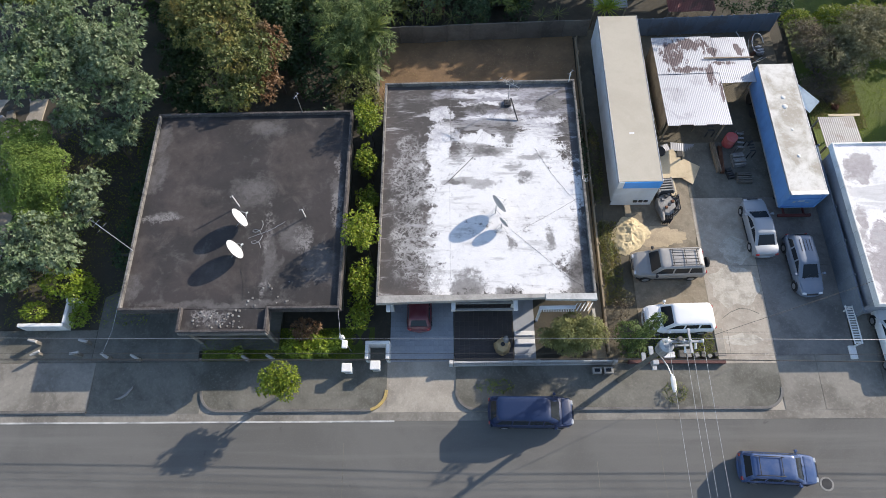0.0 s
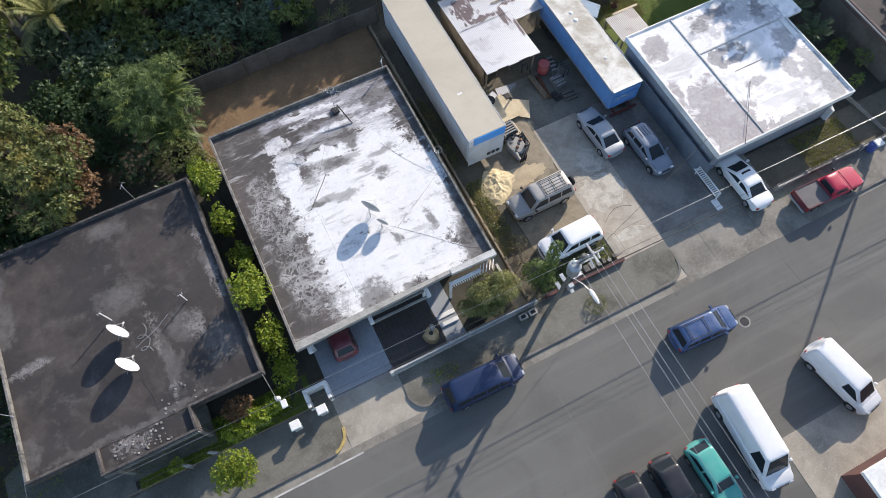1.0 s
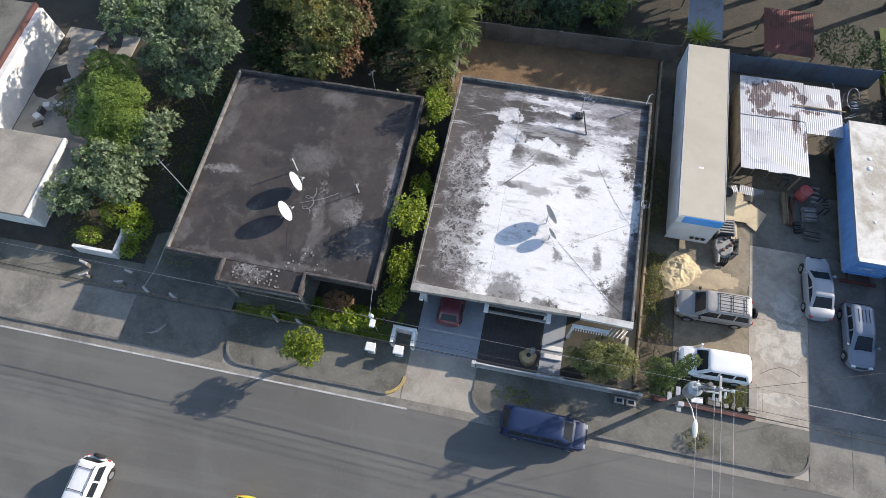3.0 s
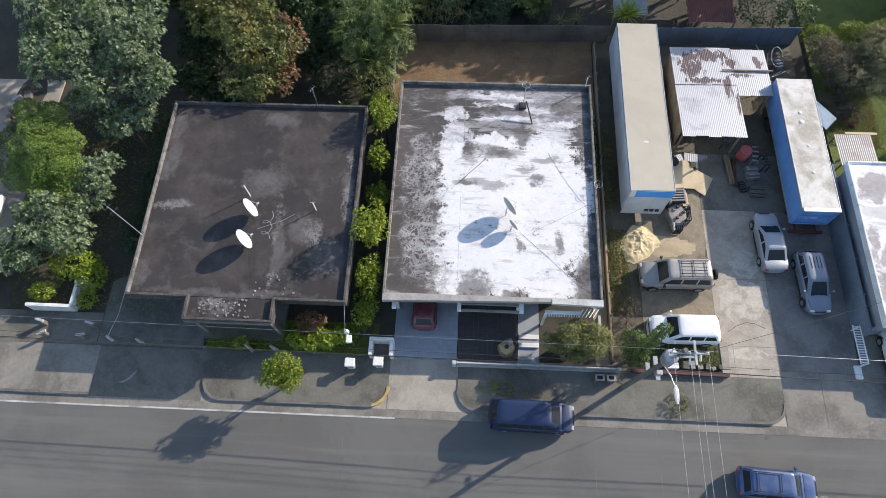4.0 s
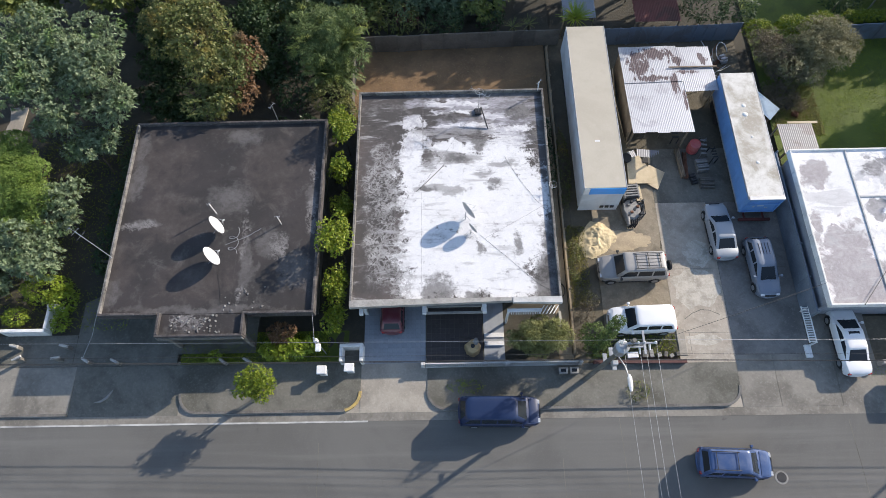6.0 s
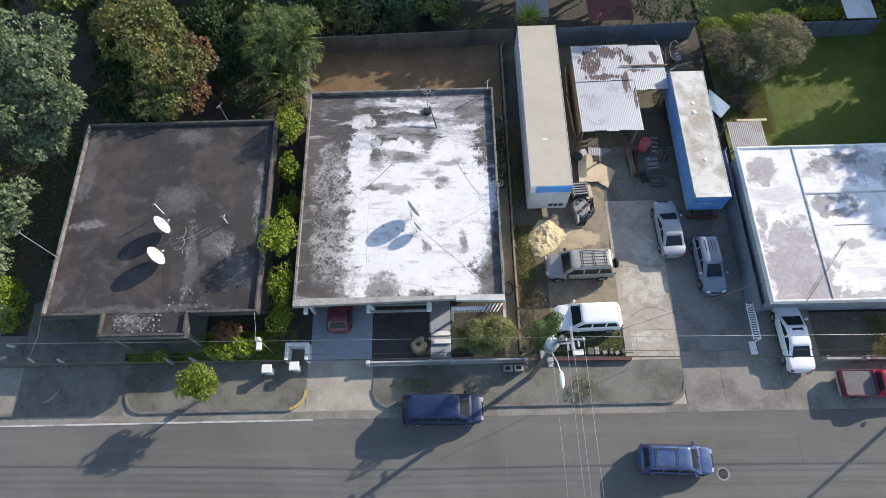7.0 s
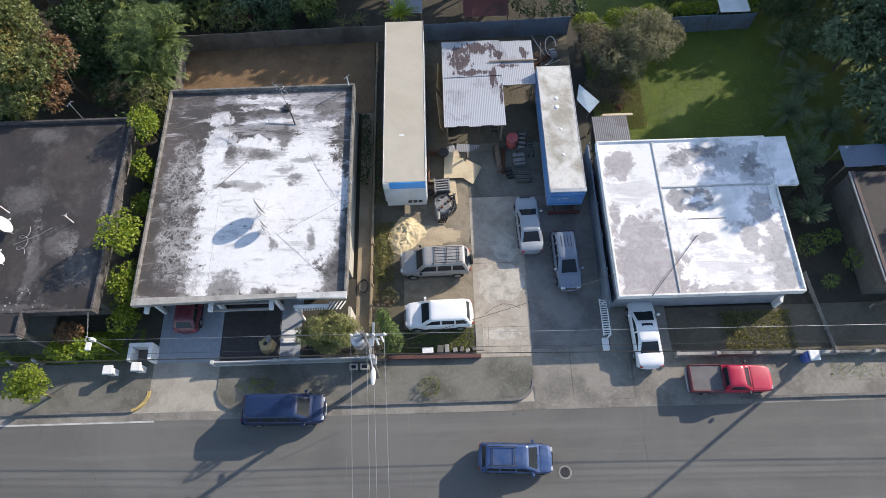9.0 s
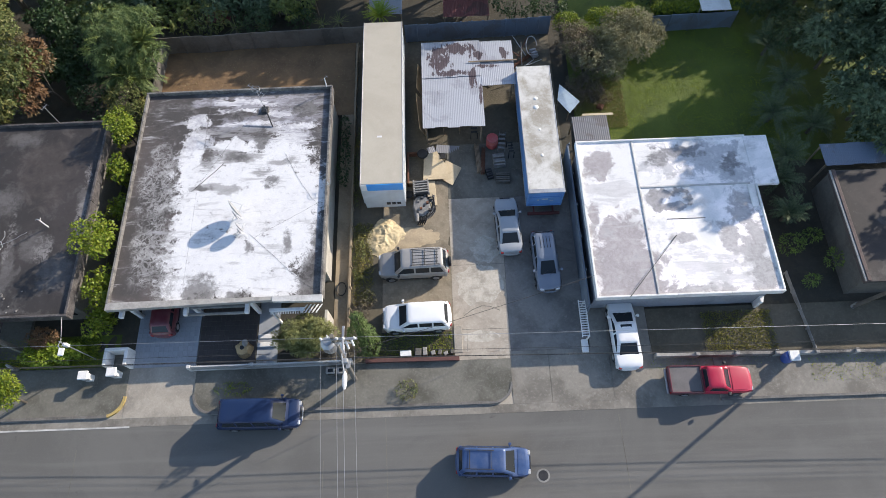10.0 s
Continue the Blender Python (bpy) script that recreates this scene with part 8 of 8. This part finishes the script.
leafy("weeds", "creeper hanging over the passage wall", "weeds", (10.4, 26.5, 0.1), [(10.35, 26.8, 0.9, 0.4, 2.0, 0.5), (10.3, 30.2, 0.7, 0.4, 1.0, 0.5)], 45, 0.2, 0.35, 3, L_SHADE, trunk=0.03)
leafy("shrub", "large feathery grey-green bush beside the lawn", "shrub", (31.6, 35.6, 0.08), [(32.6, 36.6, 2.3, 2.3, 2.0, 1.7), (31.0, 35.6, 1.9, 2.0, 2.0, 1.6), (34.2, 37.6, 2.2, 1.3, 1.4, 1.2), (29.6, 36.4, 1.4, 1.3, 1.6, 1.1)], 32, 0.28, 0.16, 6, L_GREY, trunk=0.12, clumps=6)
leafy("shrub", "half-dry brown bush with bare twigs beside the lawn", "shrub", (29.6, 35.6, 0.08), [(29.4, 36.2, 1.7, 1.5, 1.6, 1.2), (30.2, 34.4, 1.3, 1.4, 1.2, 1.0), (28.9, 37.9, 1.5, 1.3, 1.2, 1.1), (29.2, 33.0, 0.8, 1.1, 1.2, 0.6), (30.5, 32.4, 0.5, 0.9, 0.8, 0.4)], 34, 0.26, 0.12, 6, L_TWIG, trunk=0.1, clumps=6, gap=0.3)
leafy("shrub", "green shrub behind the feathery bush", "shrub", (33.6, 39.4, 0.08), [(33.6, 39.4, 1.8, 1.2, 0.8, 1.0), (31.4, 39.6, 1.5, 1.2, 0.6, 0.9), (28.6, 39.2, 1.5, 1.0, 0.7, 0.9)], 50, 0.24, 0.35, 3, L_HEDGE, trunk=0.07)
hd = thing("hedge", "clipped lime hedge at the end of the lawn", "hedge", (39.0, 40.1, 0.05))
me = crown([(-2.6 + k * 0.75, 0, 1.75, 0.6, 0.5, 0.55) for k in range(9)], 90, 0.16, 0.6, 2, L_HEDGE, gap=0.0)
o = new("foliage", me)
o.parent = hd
# solid core in the shade colour darkens the hedge's inside
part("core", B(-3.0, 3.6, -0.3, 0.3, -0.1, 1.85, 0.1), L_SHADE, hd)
for x, y, r in ((42.3, 18.8, 0.9), (45.2, 17.6, 0.9), (43.9, 19.4, 0.6), (43.0, 16.0, 0.5)):
    leafy("shrub", "light green shrub in the shaded side garden", "shrub", (x, y, 0.05), [(x, y, 0.7, r * 0.9, r * 0.75, 0.55)], 45, 0.24, 0.22, 3, L_VINE, "side garden shrubs", trunk=0.04)
for x, y, z, r in ((2.5, 41.0, 1.4, 1.6), (-1.6, 41.2, 1.6, 1.7), (6.4, 41.2, 1.2, 1.2), (24.6, 41.6, 1.8, 2.0), (27.4, 41.2, 1.6, 1.5), (36.4, 42.4, 1.6, 1.6), (44.5, 41.0, 2.0, 2.2), (46.5, 37.0, 2.0, 2.2)):
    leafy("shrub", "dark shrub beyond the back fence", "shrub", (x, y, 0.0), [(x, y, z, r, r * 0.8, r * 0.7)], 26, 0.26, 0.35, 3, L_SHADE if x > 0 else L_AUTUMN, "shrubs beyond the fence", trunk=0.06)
# tall trees further back and to the side, mostly unseen, added for their shade
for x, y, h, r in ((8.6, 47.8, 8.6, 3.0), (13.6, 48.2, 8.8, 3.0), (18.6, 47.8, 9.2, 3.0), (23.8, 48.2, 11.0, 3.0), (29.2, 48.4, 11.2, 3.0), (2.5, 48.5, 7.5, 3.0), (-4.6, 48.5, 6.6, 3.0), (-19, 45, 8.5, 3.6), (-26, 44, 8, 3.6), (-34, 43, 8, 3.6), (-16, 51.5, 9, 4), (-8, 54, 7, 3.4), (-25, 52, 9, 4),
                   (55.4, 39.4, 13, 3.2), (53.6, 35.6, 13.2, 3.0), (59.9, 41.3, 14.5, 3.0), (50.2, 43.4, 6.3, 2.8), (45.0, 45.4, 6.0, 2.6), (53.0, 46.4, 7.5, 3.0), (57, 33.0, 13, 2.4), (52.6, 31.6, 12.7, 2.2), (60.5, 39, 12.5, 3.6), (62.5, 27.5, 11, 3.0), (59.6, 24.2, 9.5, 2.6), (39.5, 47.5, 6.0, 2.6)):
    leafy("tree", "tall dark broad-leaved tree beyond the plots, added for its shade", "tree", (x, y, -0.1), [(x, y, h - 2.5, r, r, 2.5), (x + 1.8, y - 0.6, h - 4.0, r * 0.7, r * 0.7, 1.9), (x - 2.0, y + 0.7, h - 3.8, r * 0.7, r * 0.7, 1.9)], 8, 0.5, 0.45, 5, L_SHADE if -4 < x < 40 else (L_WOOD if x < 0 else L_GARDEN), "tall trees beyond the plots", trunk=0.3, clumps=5)
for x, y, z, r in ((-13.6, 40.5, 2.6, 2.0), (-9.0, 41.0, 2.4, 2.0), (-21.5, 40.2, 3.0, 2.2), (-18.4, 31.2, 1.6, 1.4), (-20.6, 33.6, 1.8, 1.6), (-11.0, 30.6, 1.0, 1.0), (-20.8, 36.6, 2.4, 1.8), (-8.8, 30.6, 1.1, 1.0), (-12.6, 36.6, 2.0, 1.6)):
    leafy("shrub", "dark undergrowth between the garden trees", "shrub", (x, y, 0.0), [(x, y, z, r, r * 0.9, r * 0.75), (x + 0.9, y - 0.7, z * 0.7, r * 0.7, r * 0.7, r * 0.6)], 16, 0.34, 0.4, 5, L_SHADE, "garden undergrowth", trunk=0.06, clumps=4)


for x, y, h, r in ((49.6, 29.4, 5.0, 2.1), (48.6, 34.6, 5.2, 1.9), (52.2, 33.8, 5.2, 2.2), (51.0, 38.4, 5.4, 2.3), (54.2, 37.0, 5.4, 2.4), (48.6, 41.6, 5.2, 2.2), (53.0, 41.8, 5.6, 2.5), (50.6, 26.8, 4.6, 1.8), (54.6, 30.2, 5.0, 2.2), (44.0, 42.9, 6.4, 1.9)):
    leafy("tree", "dark leafy tree in the shaded back garden", "tree", (x, y, 0.0), [(x, y, h - 1.5, r, r, 1.4), (x + 1.1, y - 0.5, h - 2.2, r * 0.7, r * 0.7, 1.1), (x - 1.2, y + 0.5, h - 2.3, r * 0.7, r * 0.7, 1.1)], 12, 0.42, 0.36, 5, L_GARDEN, "back garden trees", trunk=0.14, clumps=5)


for k in range(26):
    x, y = -13.0 + 3.1 * (k % 7) + RNG.uniform(-0.9, 0.9), 43.0 + 3.3 * (k // 7) + RNG.uniform(-0.9, 0.9)
    r = RNG.uniform(1.5, 2.2)
    leafy("shrub", "dark undergrowth in the wood behind the plots", "shrub", (x, y, 0.0), [(x, y, r * 0.9, r, r, r * 0.7)], 11, 0.42, 0.36, 5, L_GARDEN if k % 3 else L_WOOD, "woodland undergrowth", trunk=0.06, clumps=4)
for x, y, h in ((-11.2, 46.4, 5.6), (-14.2, 49.6, 5.8)):
    frond_plant("palm", "tall palm with long pale arching fronds", "palm", (x, y, 0.0), 26, 4.2, 0.55, 0.75, L_OLIVE, "tall palms in the wood", trunk_h=h, width=0.07)


def tufts(name, label, x0, x1, y0, y1, n, h, mat, z=0.08, keep=None):
    x, y = RNG.uniform(x0, x1, n), RNG.uniform(y0, y1, n)
    if keep is not None:
        k = keep(x, y)
        x, y = x[k], y[k]
    b = np.stack((x, y, np.full(len(x), z)), 1)
    d = unit(RNG.normal(size=b.shape) * np.array((0.6, 0.6, 0.1)) + np.array((0, 0, 0.8)))
    nn = unit(RNG.normal(size=b.shape))
    ll = h * RNG.uniform(0.5, 1.3, len(x))
    o = new(name, leaf_mesh(name, b, d, nn, ll, ll * 0.16 + 0.012, 0.2, mat))
    return tagged(o, label, "grass", kind="stuff")


tufts("lawn_grass", "short bright green lawn grass", 29.5, 44.0, 27.0, 39.5, 26000, 0.12, L_GRASS)
tufts("lawn_grass", "yellowing uncut grass in the front garden", 35.1, 39.8, 11.5, 14.2, 4000, 0.2, L_DRYGRASS)
tufts("yard_weeds", "patchy grass of the truck yard", 12.2, 18.1, 11.9, 13.5, 3500, 0.13, L_GRASS, 0.11)
tufts("garden_grass", "uncut grass of the shaded front garden", -16.4, -6.0, 12.0, 14.1, 6000, 0.16, L_GRASS, 0.1)
tufts("garden_grass", "grass under the broad-leaved garden trees", -31, -20.6, 14.5, 32, 9000, 0.2, L_GRASS, 0.08)
tufts("dry_grass", "dry straw and litter beside the lawn", 28.6, 32.6, 29.6, 34.5, 9000, 0.14, L_STRAW, 0.08)
tufts("dry_grass", "dry straw on the back yard earth", -4.8, 10.5, 32.2, 38.5, 2500, 0.12, L_STRAW, 0.05)
tufts("yard_weeds", "rank grass beside the yard wall", 11.2, 12.6, 15.6, 22.0, 2400, 0.2, L_DRYGRASS, 0.06)
tufts("verge_weeds", "tufts of grass on the pavement", 41.5, 60, 9.2, 10.8, 1800, 0.14, L_GRASS, 0.13)
tufts("driveway_weeds", "grass beside the low wall", 30.8, 38.5, 10.3, 11.0, 500, 0.1, L_GRASS, 0.1)
# bamboo stakes by the back yard
for i in range(9):
    x, y = -4.7 + 0.13 * i, 31.9 + 0.35 * (i % 3)
    solid("cane", tube(bmesh.new(), [(x, y, 0), (x + random.uniform(-0.15, 0.15), y + 0.1, random.uniform(1.4, 2.6))], 0.025, 5), M_DRY, "dry bamboo cane standing in the earth", "cane", "bamboo canes")
